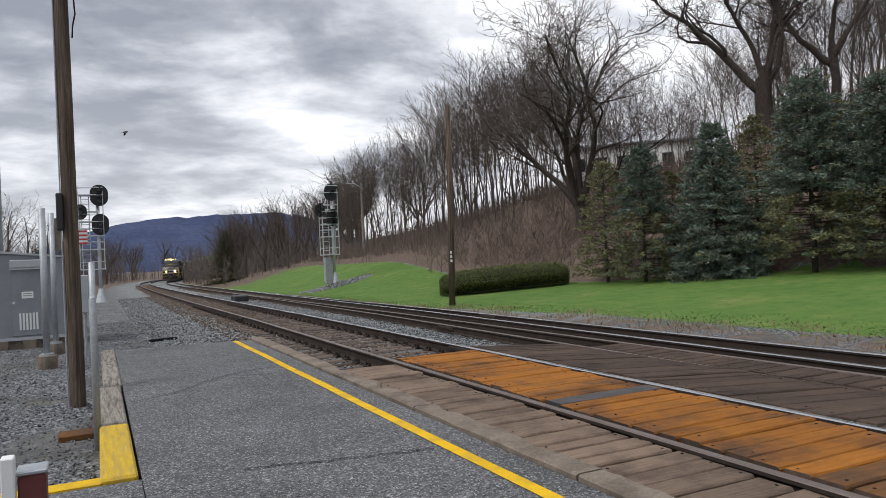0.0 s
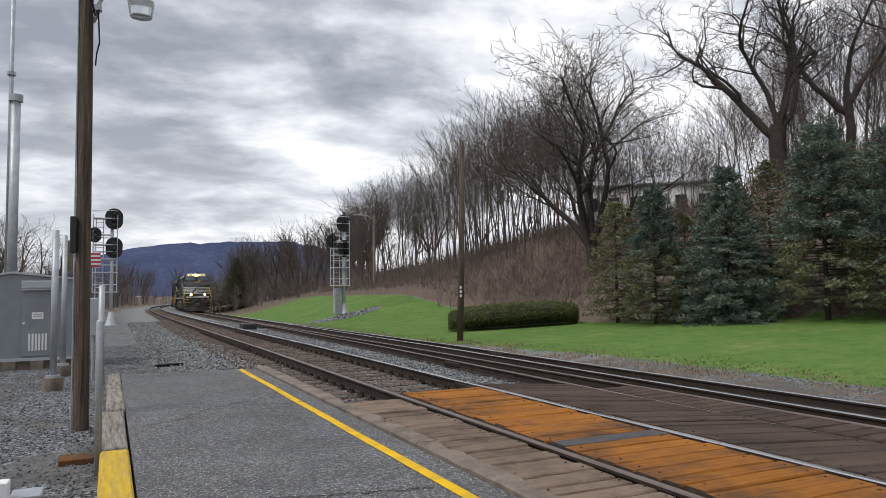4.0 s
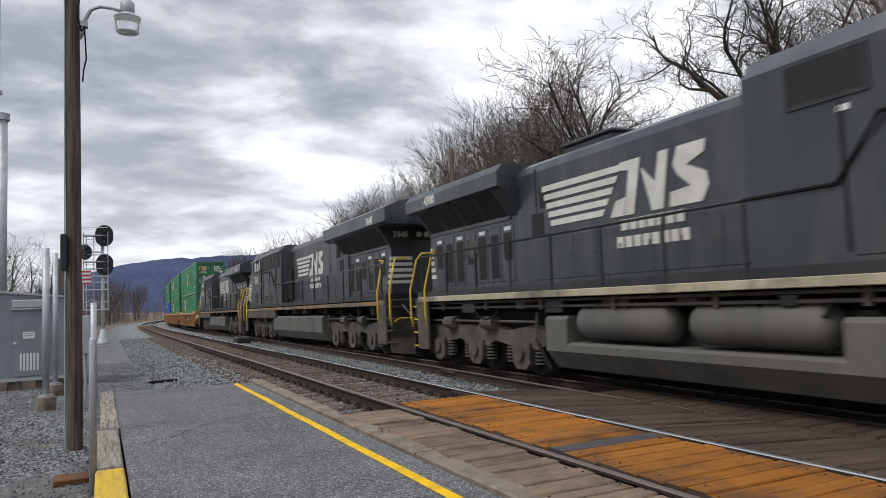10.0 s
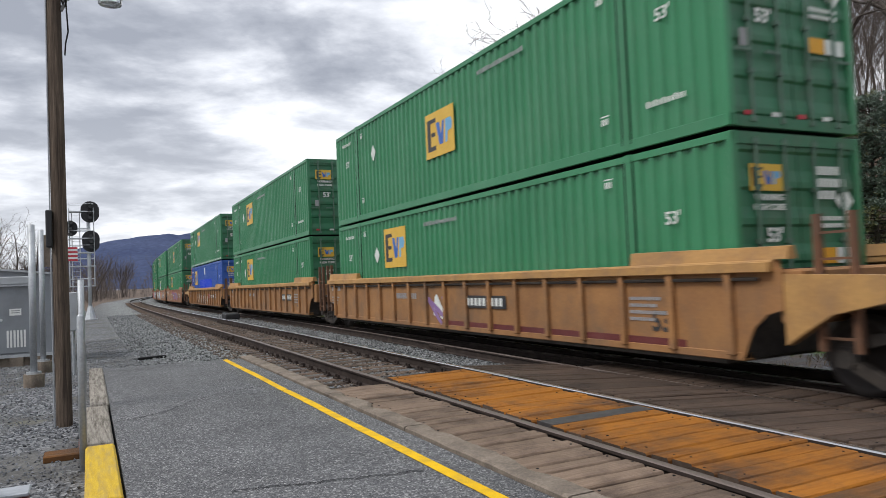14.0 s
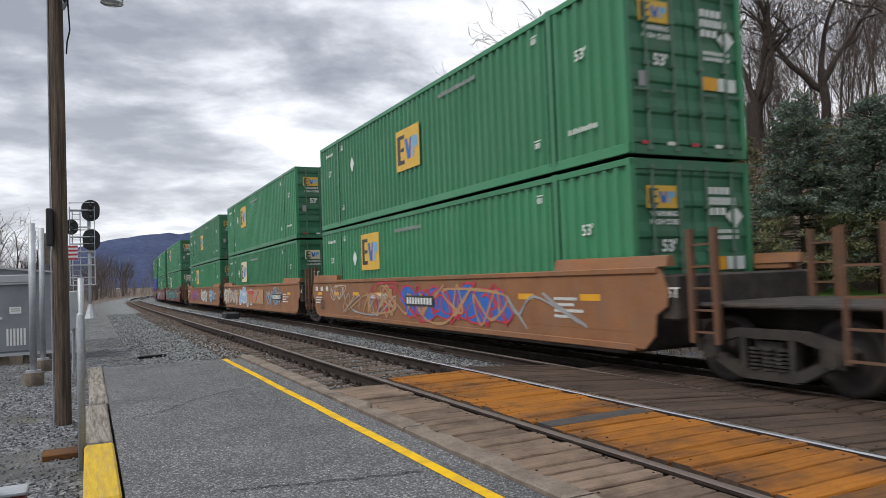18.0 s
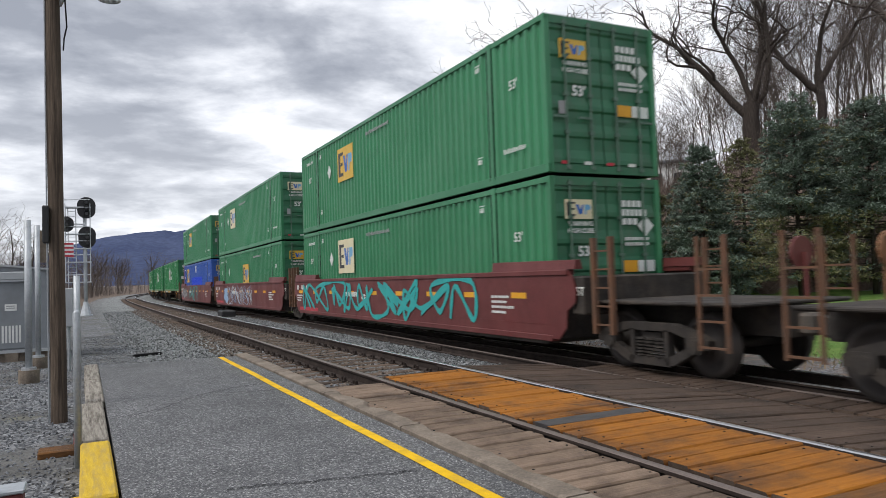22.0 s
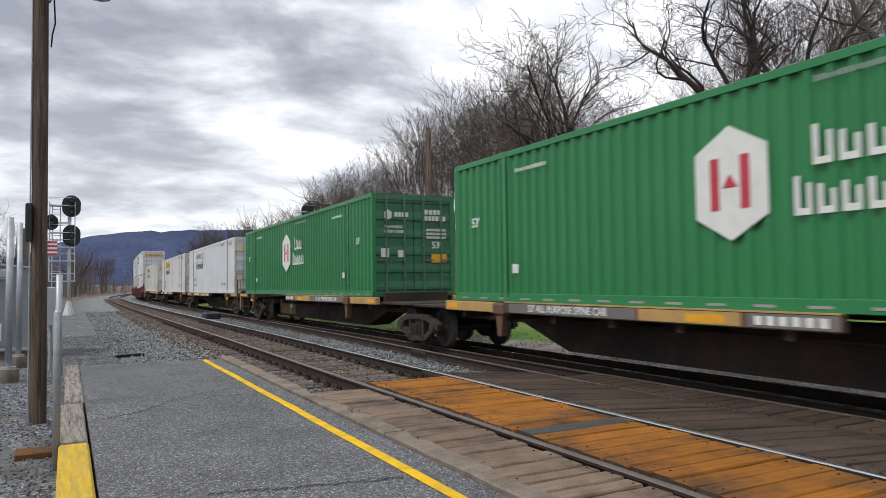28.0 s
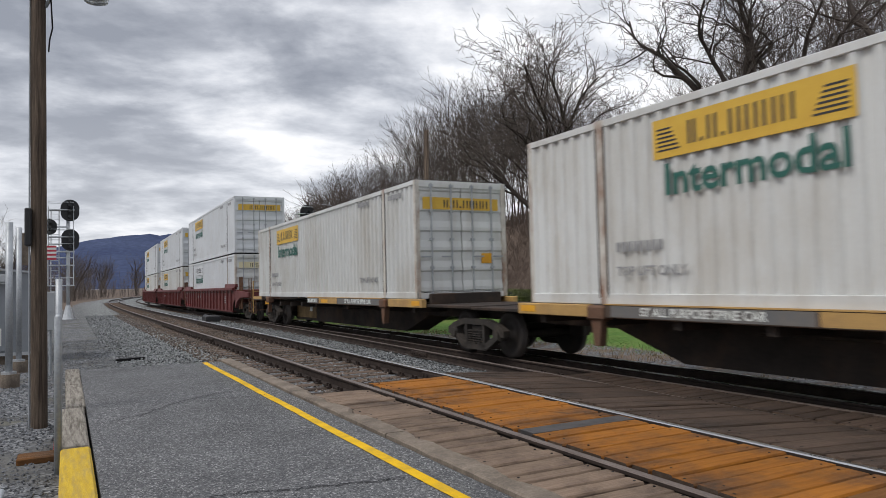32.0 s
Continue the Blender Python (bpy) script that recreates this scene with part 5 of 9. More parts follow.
# ---- well cars ----
def graffiti(parent, y0, y1, z0, z1, x, seed, mats, loops=5, thick=0.06):
    """Sprayed running loops and strokes on a car's side, of no legible letters."""
    rng = random.Random(seed)
    for c, m in enumerate(mats):
        g = Geo()
        w = (y1 - y0) / max(1, loops)
        knots = []
        for k in range(loops):
            up = rng.random() < 0.5
            for q in range(rng.randint(4, 6)):
                up = not up
                knots.append((y1 - w * (k + 0.5) + w * rng.uniform(-0.62, 0.62), z0 + (z1 - z0) * (rng.uniform(0.7, 1.0) if up else rng.uniform(0.0, 0.35))))
        knots = [knots[0]] + knots + [knots[-1]]
        pts = []
        for a, b, d, e in zip(knots, knots[1:], knots[2:], knots[3:]):
            for q in range(7):
                t = q / 7
                pts.append(tuple(0.5 * (2 * b[m_] + (d[m_] - a[m_]) * t + (2 * a[m_] - 5 * b[m_] + 4 * d[m_] - e[m_]) * t * t + (3 * b[m_] - a[m_] - 3 * d[m_] + e[m_]) * t ** 3) for m_ in (0, 1)))
        pts = [(min(y1 + 0.1, max(y0 - 0.1, u)), min(z1 + 0.04, max(z0 - 0.04, v))) for u, v in pts]
        n = len(pts) - 1
        lo, hi = [], []
        for i, (u, v) in enumerate(pts):
            u2, v2 = pts[min(i + 1, n)]
            u1, v1 = pts[max(i - 1, 0)]
            l = math.hypot(u2 - u1, v2 - v1) or 1
            th = thick * (0.45 + 0.3 * math.sin(i * 0.7) ** 2)
            nx, nz = -(v2 - v1) / l * th, (u2 - u1) / l * th
            xx = x - 0.0012 * c - 0.00001 * i
            lo.append((xx, u - nx, v - nz))
            hi.append((xx, u + nx, v + nz))
        g.loft([lo, hi], 0, False)
        part("spray_paint", g, m, parent, "sprayed graffiti scrawl")


def bubble(parent, y0, y1, z0, z1, x, seed, count, fill, outline):
    """A sprayed piece: swollen filled shapes with an outline and short inner strokes, of no legible letters."""
    rng = random.Random(seed)
    w = (y1 - y0) / count
    for k in range(count):
        cy, cz = y1 - w * (k + 0.5), (z0 + z1) / 2 + rng.uniform(-0.06, 0.06)
        n = 30
        p1, p2, p3 = rng.uniform(0, 6), rng.uniform(0, 6), rng.uniform(0, 6)
        ring = []
        for i in range(n):
            a = 2 * math.pi * i / n
            q = 1 + 0.16 * math.sin(2 * a + p1) + 0.16 * math.sin(3 * a + p2) + 0.10 * math.sin(5 * a + p3) + rng.uniform(-0.05, 0.05)
            sq = 1 / max(abs(math.cos(a)), abs(math.sin(a))) ** 0.55
            ring.append((w * 0.60 * q * sq * math.cos(a), (z1 - z0) * 0.40 * q * sq * math.sin(a)))
        lift = 0.0006 * k
        g = Geo()
        g.add([(x - lift, cy - u, min(z1 + 0.06, max(z0 - 0.08, cz + v))) for u, v in ring], [tuple(range(n))], 0)
        th = 0.035 + 0.012 * (z1 - z0)
        lo = [(x - 0.003 - lift, cy - u, min(z1 + 0.06, max(z0 - 0.08, cz + v))) for u, v in ring]
        hi = [(x - 0.003 - lift, cy - u * (1 - th / (w * 0.60)), min(z1 + 0.03, max(z0 - 0.05, cz + v * (1 - th / ((z1 - z0) * 0.4))))) for u, v in ring]
        g.loft([lo, hi], 1, True)
        for j in range(3):
            a0, da = rng.uniform(0, 6.28), rng.uniform(1.4, 3.4)
            ry, rz = w * rng.uniform(0.10, 0.24), (z1 - z0) * rng.uniform(0.10, 0.22)
            oy, oz = rng.uniform(-0.08, 0.08) * w, rng.uniform(-0.16, 0.16) * (z1 - z0)
            a_, b_ = [], []
            for i in range(9):
                a = a0 + da * i / 8
                t2 = th * 0.5 * (0.4 + math.sin(math.pi * i / 8))
                a_.append((x - 0.004 - lift, cy - oy - (ry + t2) * math.cos(a), cz + oz + (rz + t2) * math.sin(a)))
                b_.append((x - 0.004 - lift, cy - oy - (ry - t2) * math.cos(a), cz + oz + (rz - t2) * math.sin(a)))
            g.loft([a_, b_], 1, False)
        part("spray_paint", g, [fill, outline], parent, "sprayed graffiti in two colours")


def make_well(name, label, group, body, ribbed, seed, ends=(False, False), spray=None, blocks=None):
    """One well unit; its container's leading end is at y = 0. ends: whether a coupler end is at the front and the rear."""
    w = thing(name, label, "well car", group=group)
    top, bot, X = 1.62, 0.42, 1.46
    ya, yb = -0.75, CL + 0.75
    chord = {"well_brown": "well_ochre", "well_orange": "well_orange", "well_red": "well_red"}[body]
    for s in (-1, 1):
        # the side, cut away in a curve over each end truck
        if ribbed:
            cut = [(0, 1.02), (0.22, 0.96), (0.42, 0.80), (0.54, 0.56), (0.60, bot)]
        else:
            cut = [(-0.1, 1.25), (-0.06, 1.05), (0.16, 0.92), (0.2, 0.62), (0.42, bot)]
        pr = [(ya + 0.1, top), (yb - 0.1, top), (yb, top - 0.12)] + [(yb - p, q) for p, q in cut] + [(ya + p, q) for p, q in cut[::-1]] + [(ya, top - 0.12)]
        g = Geo().loft([[(s * (X - 0.03), p, q) for p, q in pr], [(s * X, p, q) for p, q in pr]], 0, True, True)
        part("side_wall", g, body, w)
        part("top_chord", Geo().box(s * (X - 0.14), ya + 0.1, top - 0.1, s * (X + 0.03), yb - 0.1, top, 0, 0.015), chord, w)
        part("side_sill", Geo().box(s * (X - 0.2), ya + 0.62, bot - 0.05, s * (X + 0.012), yb - 0.62, bot + 0.06, 0, 0.01), body, w)
        for y in (ya - 0.1, CL - 2.0):   # guides for the containers' corners
            part("corner_guide", Geo().loft([[(s * (X - 0.16), y, top), (s * (X + 0.01), y, top), (s * (X - 0.02), y, top + 0.15), (s * (X - 0.12), y, top + 0.16)], [(s * (X - 0.16), y + 2.7, top), (s * (X + 0.01), y + 2.7, top), (s * (X - 0.02), y + 2.7, top + 0.18), (s * (X - 0.12), y + 2.7, top + 0.19)]], 0, True, True), chord if ribbed else body, w)
        if ribbed:
            n = 17
            for k in range(n):
                y = ya + 0.75 + (yb - ya - 1.5) * k / (n - 1)
                part("rib", Geo().box(s * (X - 0.01), y - 0.055, bot + 0.02, s * (X + 0.085), y + 0.055, top - 0.12, 0, 0.012), body, w)
            part("top_flange", Geo().box(s * (X - 0.02), ya + 0.1, top - 0.15, s * (X + 0.11), yb - 0.1, top - 0.02, 0, 0.01), chord, w)
            part("train_pipe", Geo().tube([(s * (X + 0.04), ya + 0.3, top - 0.23), (s * (X + 0.04), yb - 0.3, top - 0.23)], 0.025, 6), "cast_steel", w)
        else:
            for k in range(9):
                y = 0.65 + k * 1.9
                part("reflector", Geo().box(s * X, y, 1.11, s * (X + 0.005), y + 0.52, 1.22), "decal_orange", w, "orange reflective strip")
            part("weld_seam", Geo().box(s * X, ya + 0.7, 0.66, s * (X + 0.004), yb - 0.7, 0.672), body, w)
        face = NEAR if s < 0 else FAR
        xs = s * (X + 0.007)
        g = Geo()
        rr = random.Random(seed)
        for k in range(4):
            bars(g, -0.5, 0.16 - 0.1 * k, rr.uniform(0.5, 1.0), 0.05, 9, 0, 0.25)
        bars(g, -9.6, 0.1, 1.3, 0.14, 10, 0, 0.3)
        for k in range(3):
            bars(g, -15.2 + 0.62 * k, 0.3, 0.3, 0.16, 2, 0, 0.3)
            bars(g, -15.2, 0.06 - 0.09 * k, 0.75 - 0.1 * k, 0.045, 8, 0, 0.25)
        part("small_lettering", g, "decal_white" if not ribbed else "decal_grey", w, at=Matrix.Translation((xs, 1.4 if s < 0 else CL - 1.4, 0.95)) @ face)
        if body != "well_red":
            g = Geo()
            flat(g, [(-0.85, -0.13), (0.85, -0.13), (0.85, 0.13), (-0.85, 0.13)], 0)
            for k in range(9):
                g.loft([[(-0.75 + 0.17 * k, -0.08, z), (-0.64 + 0.17 * k, -0.08, z), (-0.64 + 0.17 * k, 0.08, z), (-0.75 + 0.17 * k, 0.08, z)] for z in (0.004, 0.007)], 1, True, True)
            part("marking_plate", g, ["decal_black", "decal_white"], w, at=Matrix.Translation((s * (X + 0.022), 7.6 if seed == 7 and not ribbed else 6.3 if seed == 7 else 3.0, 1.02)) @ face)
        if body == "well_orange":
            letter(w, "53", 0.42, "decal_black", face, (xs, CL - 0.35 if seed != 8 else 14.9, 0.76), "length_mark", 0.012)
        elif body == "well_red":
            letter(w, "53", 0.36, "decal_white", face, (xs, 9.3, 0.98), "length_mark", 0.012)
            part("paint_stripe", Geo().box(s * X, CL - 2.2, bot + 0.07, s * (X + 0.005), CL + 0.1, bot + 0.19), "decal_red", w)
        else:
            letter(w, "53", 0.40, "decal_black", face, (xs, 1.25, 0.8), "length_mark", 0.012)
            if seed == 7:
                part("paint_stripe", Geo().box(s * X, 0.8, bot + 0.02, s * (X + 0.005), 8.0, bot + 0.16), "well_red", w)
        if body == "well_orange" and seed == 8 and s < 0:
            # the owner's panel: red strokes on a tan field
            g = Geo()
            flat(g, [(-2.0, -0.34), (2.0, -0.34), (2.0, 0.34), (-2.0, 0.34)], 0)
            k_ = 0.84
            for pts in ([(-2.0, 0.12), (-0.1, 0.12), (-0.1, 0.27), (-2.0, 0.27)], [(-1.75, -0.26), (-1.5, -0.26), (-1.5, 0.12), (-1.75, 0.12)], [(-0.85, -0.26), (-0.6, -0.26), (-0.6, 0.12), (-0.85, 0.12)],
                        [(0.1, -0.26), (0.4, -0.26), (1.3, 0.27), (1.0, 0.27)]):
                g.loft([[(u * k_, v, 0.004) for u, v in pts], [(u * k_, v, 0.008) for u, v in pts]], 1, True, True)
            pts = [(1.05, -0.26), (1.35, -0.26), (0.55, 0.27), (0.25, 0.27)]
            g.loft([[(u * k_, v, 0.004) for u, v in pts], [(u * k_, v, 0.007) for u, v in pts]], 2, True, True)
            part("owner_panel", g, ["decal_tan", "decal_red", "decal_grey"], w, "tan panel with red strokes", at=Matrix.Translation((-X - 0.016, 7.75, 1.02)) @ NEAR)
    for y in (ya + 0.62, yb - 0.68):
        part("well_end", Geo().box(-X + 0.04, y, 0.40, X - 0.04, y + 0.06, top - 0.12), "cast_steel", w)
    part("well_floor", Geo().box(-X + 0.1, 0.2, 0.30, X - 0.1, CL - 0.2, 0.40), "truck_grime", w)
    for y0, e in ((-0.75, ends[0]), (CL + 0.75, ends[1])):
        d = -1 if y0 < 0 else 1
        reach = 4.25 if e else 1.75
        g = Geo().box(-1.40, y0 - d * 0.1, 0.85, 1.40, y0 + d * 0.22, top - 0.12, 0, 0.03)
        bh = part("end_bulkhead", g, "cast_steel" if not ribbed else body, w)
        if not ribbed:
            letter(bh, "125T", 0.2, "decal_white", NEAR, (-1.405, y0 + d * 0.04, 1.24), "load_mark", 0.004)
        yo = (0 if d < 0 else CL) + d * (reach - (0.35 if e else 0.0))
        part("end_platform", Geo().box(-1.15, y0, 1.03, 1.15, yo, 1.09, 0, 0.02), "cast_steel", w)
        part("draft_sill", Geo().box(-0.32, y0 - d * 0.4, 0.6, 0.32, yo + d * (0.1 if e else 0), 1.02), "cast_steel", w)
        for s in (-1, 1):
            g = Geo()
            for yy in (y0 + d * 0.35, y0 + d * 0.78):
                g.box(s * 1.22, yy - 0.04, 0.55, s * 1.30, yy + 0.04, 2.12 if s < 0 or e else 1.7)
            for z in (0.7, 1.0, 1.3, 1.6, 1.9):
                g.box(s * 1.24, y0 + d * 0.35, z - 0.015, s * 1.27, y0 + d * 0.78, z + 0.015)
            part("ladder", g, "well_rust", w)
        if e and ribbed:      # the side sills run on over the end truck
            for s in (-1, 1):
                pr = [(0.0, 1.0), (0.0, 1.44), (reach - 1.2, 1.36), (reach - 1.2, 1.16), (1.2, 1.12), (0.6, 0.98), (0.3, 0.8), (0.0, 0.6)]
                g = Geo().loft([[(x, y0 + d * p, q) for p, q in pr] for x in (s * 1.30, s * 1.44)], 0, True, True)
                part("end_sill", g, chord, w)
        if e:
            g = Geo().box(-0.16, yo, 0.62, 0.16, yo + d * 0.30, 0.92, 0, 0.04)
            part("coupler", g, "truck_grime", w)
            for s in (-1, 1):
                g = Geo().box(s * 1.3, yo - d * 0.55, 0.45, s * 1.34, yo - d * 0.50, 2.0).box(s * 1.3, yo - d * 0.08, 0.45, s * 1.34, yo - d * 0.03, 2.0)
                for z in (0.5, 0.85, 1.2, 1.55):
                    g.box(s * 1.31, yo - d * 0.5, z - 0.015, s * 1.34, yo - d * 0.05, z + 0.015)
                part("ladder", g, "well_rust", w)
            g = Geo().cyl((0.45, yo - d * 0.2, 1.1), (0.45, yo - d * 0.2, 1.75), 0.03, 8).cyl((0.45, yo - d * 0.28, 1.75), (0.45, yo - d * 0.24, 1.75), 0.24, 16)
            part("handbrake", g, body, w)
            freight_truck(w, (0 if d < 0 else CL) + d * 2.15)
        elif d < 0:
            freight_truck(w, -1.725)
    if spray:
        for a in spray:
            if a[0] == "p":
                bubble(w, *a[1:5], -X - 0.010, *a[5:])
            else:
                graffiti(w, *a[1:5], -X - 0.016, *a[5:])
    return w


def make_spine(name, label, group, seed, gaps=(0, 0), flip=False):
    """One unit of a spine car: a deep central beam with outriggers; its container's leading end is at y = 0.
    gaps: the room to the next unit at an articulated end, 0 at a coupler end."""
    w = thing(name, label, "spine car", group=group)
    top = 1.17
    def along_car(y):      # the long sill lies towards the rear, or towards the front
        return CL - y if flip else y
    y_a, y_b = -(gaps[0] / 2 or 1.0), CL + (gaps[1] / 2 or 1.0)
    pr = [(y_a, 1.0), (y_b, 1.0), (y_b, 0.72), (CL - 1.2, 0.72), (CL - 2.7, 0.24), (2.7, 0.24), (1.2, 0.72), (y_a, 0.72)]
    part("centre_sill", Geo().loft([[(x, p, q) for p, q in pr] for x in (-0.36, 0.36)], 0, True, True), "spine_dark", w)
    part("web_plate", Geo().box(-0.372, along_car(2.75), 0.34, -0.362, along_car(5.3), 0.94), "spine_tan", w, "tan painted web plate")
    g = Geo()
    for k in range(2):
        for q in range(2):
            g.box(-0.378, along_car(4.5 + 0.17 * k), 0.6 + 0.13 * q, -0.373, along_car(4.65 + 0.17 * k), 0.71 + 0.13 * q)
    part("stencil", g, "decal_white", w)
    for s in (-1, 1):
        face = NEAR if s < 0 else FAR
        xs = s * 1.362
        part("side_sill", Geo().box(s * 1.22, along_car(7.4), top - 0.2, s * 1.36, along_car(14.1), top, 0, 0.012), "spine_brown", w)
        part("side_sill", Geo().box(s * 1.22, along_car(14.5), top - 0.2, s * 1.36, along_car(CL + 0.35), top, 0, 0.012), "spine_yellow", w)
        part("side_sill", Geo().box(s * 1.22, along_car(-0.85), top - 0.16, s * 1.36, along_car(0.75), top + 0.02, 0, 0.012), "spine_brown", w)
        part("sill_cap", Geo().box(s * 1.24, along_car(7.4), top, s * 1.37, along_car(14.1), top + 0.02), "spine_yellow", w)
        part("end_stripe", Geo().box(s * 1.36, along_car(-0.8), top - 0.1, s * 1.366, along_car(0.7), top + 0.01), "spine_yellow", w)
        part("reflector", Geo().box(s * 1.36, along_car(8.95), top - 0.16, s * 1.366, along_car(9.6), top - 0.05), "decal_orange", w)
        part("reflector", Geo().box(s * 1.36, along_car(CL - 0.2), top - 0.15, s * 1.366, along_car(CL + 0.25), top - 0.04), "decal_orange", w)
        part("paint_plate", Geo().box(s * 1.36, along_car(8.7), top - 0.18, s * 1.364, along_car(10.5), top - 0.01), "spine_yellow", w)
        part("paint_plate", Geo().box(s * 1.36, along_car(10.55), top - 0.18, s * 1.364, along_car(13.95), top - 0.01), "decal_slate", w)
        letter(w, "53' ALL PURPOSE SPINE CAR", 0.17, "decal_white", face, (xs + s * 0.004, along_car(12.25), top - 0.095), "lettering", 0.003)
        g = Geo()
        flat(g, [(-0.6, -0.18), (0.6, -0.18), (0.6, -0.01), (-0.6, -0.01)], 0)
        for k in range(6):
            u = -0.5 + 0.17 * k
            g.loft([[(u, -0.15, z), (u + 0.11, -0.15, z), (u + 0.11, -0.04, z), (u, -0.04, z)] for z in (0.004, 0.007)], 1, True, True)
        part("owner_panel", g, ["decal_slate", "decal_white"], w, at=Matrix.Translation((xs, along_car(8.0), top)) @ face)
        for y in (1.98, CL - 1.85):
            g = Geo().box(s * 1.16, y - 0.2, top - 0.24, s * 1.40, y + 0.2, top - 0.01, 0, 0.03)
            g.loft([[(s * x, y - 0.13, top - 0.2), (s * x, y + 0.13, top - 0.2), (s * x, y + 0.06, 0.52), (s * x, y - 0.06, 0.52)] for x in (1.22, 1.36)], 0, True, True)
            part("pedestal", g, "well_rust", w)
        for y in (0.3, 1.98, 5.0, 8.1, 9.8, 11.2, 12.7, CL - 1.9, CL - 0.3):
            part("outrigger", Geo().box(s * 0.3, y - 0.07, 0.84, s * 1.26, y + 0.07, 0.98), "spine_dark", w)
        part("marker_plate", Geo().box(s * 1.36, along_car(1.4), 0.86, s * 1.366, along_car(2.0), 0.98), "decal_orange", w)
    part("air_tank", Geo().cyl((0.66, 6.2, 0.72), (0.66, 7.6, 0.72), 0.2, 12), "spine_dark", w)
    part("brake_rod", Geo().tube([(-0.5, 2.6, 0.8), (-0.5, 12.0, 0.8)], 0.03, 6), "spine_dark", w)
    part("container_stop", Geo().box(-1.0, -0.16, 1.0, 1.0, -0.04, 1.3, 0, 0.02), "spine_dark", w)
    for yy, gp in ((0, gaps[0]), (CL, gaps[1])):
        d = -1 if yy == 0 else 1
        reach = gp / 2 if gp else 1.0
        part("end_platform", Geo().box(-1.2, yy + d * 0.1, 0.98, 1.2, yy + d * (reach - 0.03), 1.04, 0, 0.01), "spine_dark", w)
        if not gp:
            part("coupler", Geo().box(-0.16, yy + d * reach, 0.66, 0.16, yy + d * (reach + 0.3), 0.95, 0, 0.03), "cast_steel", w)
            ye = yy + d * (reach - 0.08)
            for x0 in (-1.34, 0.75):
                rail = part("handrail", Geo().tube([(x0, ye, 0.45), (x0, ye, 1.86), (x0 + 0.6, ye, 1.86), (x0 + 0.6, ye, 1.0)], 0.03, 6).tube([(x0, ye, 1.4), (x0 + 0.6, ye, 1.4)], 0.022, 6), "spine_yellow" if d > 0 else "well_rust", w)
                part("rung", Geo().tube([(x0, ye, 0.55), (x0 + 0.6, ye, 0.55)], 0.022, 6), "well_rust", rail)
            part("side_ladder", Geo().tube([(-1.34, ye - d * 0.5, 1.0), (-1.34, ye - d * 0.5, 0.42), (-1.34, ye, 0.42)], 0.025, 6).tube([(-1.34, ye - d * 0.5, 0.7), (-1.34, ye, 0.7)], 0.02, 6), "well_rust", w)
            g = Geo().box(-0.45, ye - d * 0.12, 1.0, -0.15, ye, 1.75).cyl((-0.3, ye, 1.62), (-0.3, ye + d * 0.05, 1.62), 0.30, 20)
            part("handbrake", g, "well_rust", w)
            part("brake_hose", Geo().tube([(-0.4, ye, 0.8), (-0.42, ye + d * 0.3, 0.45), (-0.3, ye + d * 0.45, 0.4)], 0.025, 6), "dark", w)
            freight_truck(w, yy - d * (0.6 if d < 0 else 1.6))
        elif d < 0:
            freight_truck(w, -gp / 2)
    return w

# ---- locomotives ----
LL = 22.6


def head_lamp(o, name, x, y, z, r, lit):
    """A lamp that shines ahead: a ring, a glowing reflector bowl and, deep in it, the bulb."""
    ring = part(name, Geo().tube([(x, y - 0.015, z), (x, y + 0.27, z)], r + 0.012, 18, 0, False), "dark" if lit else "galv", o)
    if not lit:
        part("lens", Geo().cyl((x, y, z), (x, y + 0.03, z), r, 16), "window_blue", ring)
        return
    part("reflector", Geo().tube([(x, y, z), (x, y + 0.20, z), (x, y + 0.24, z)], [r, r, r * 0.95], 18, 0, False), "headlight", ring)
    part("bulb", Geo().cyl((x, y + 0.22, z), (x, y + 0.25, z), r * 0.94, 16), "lamp_bulb", ring)


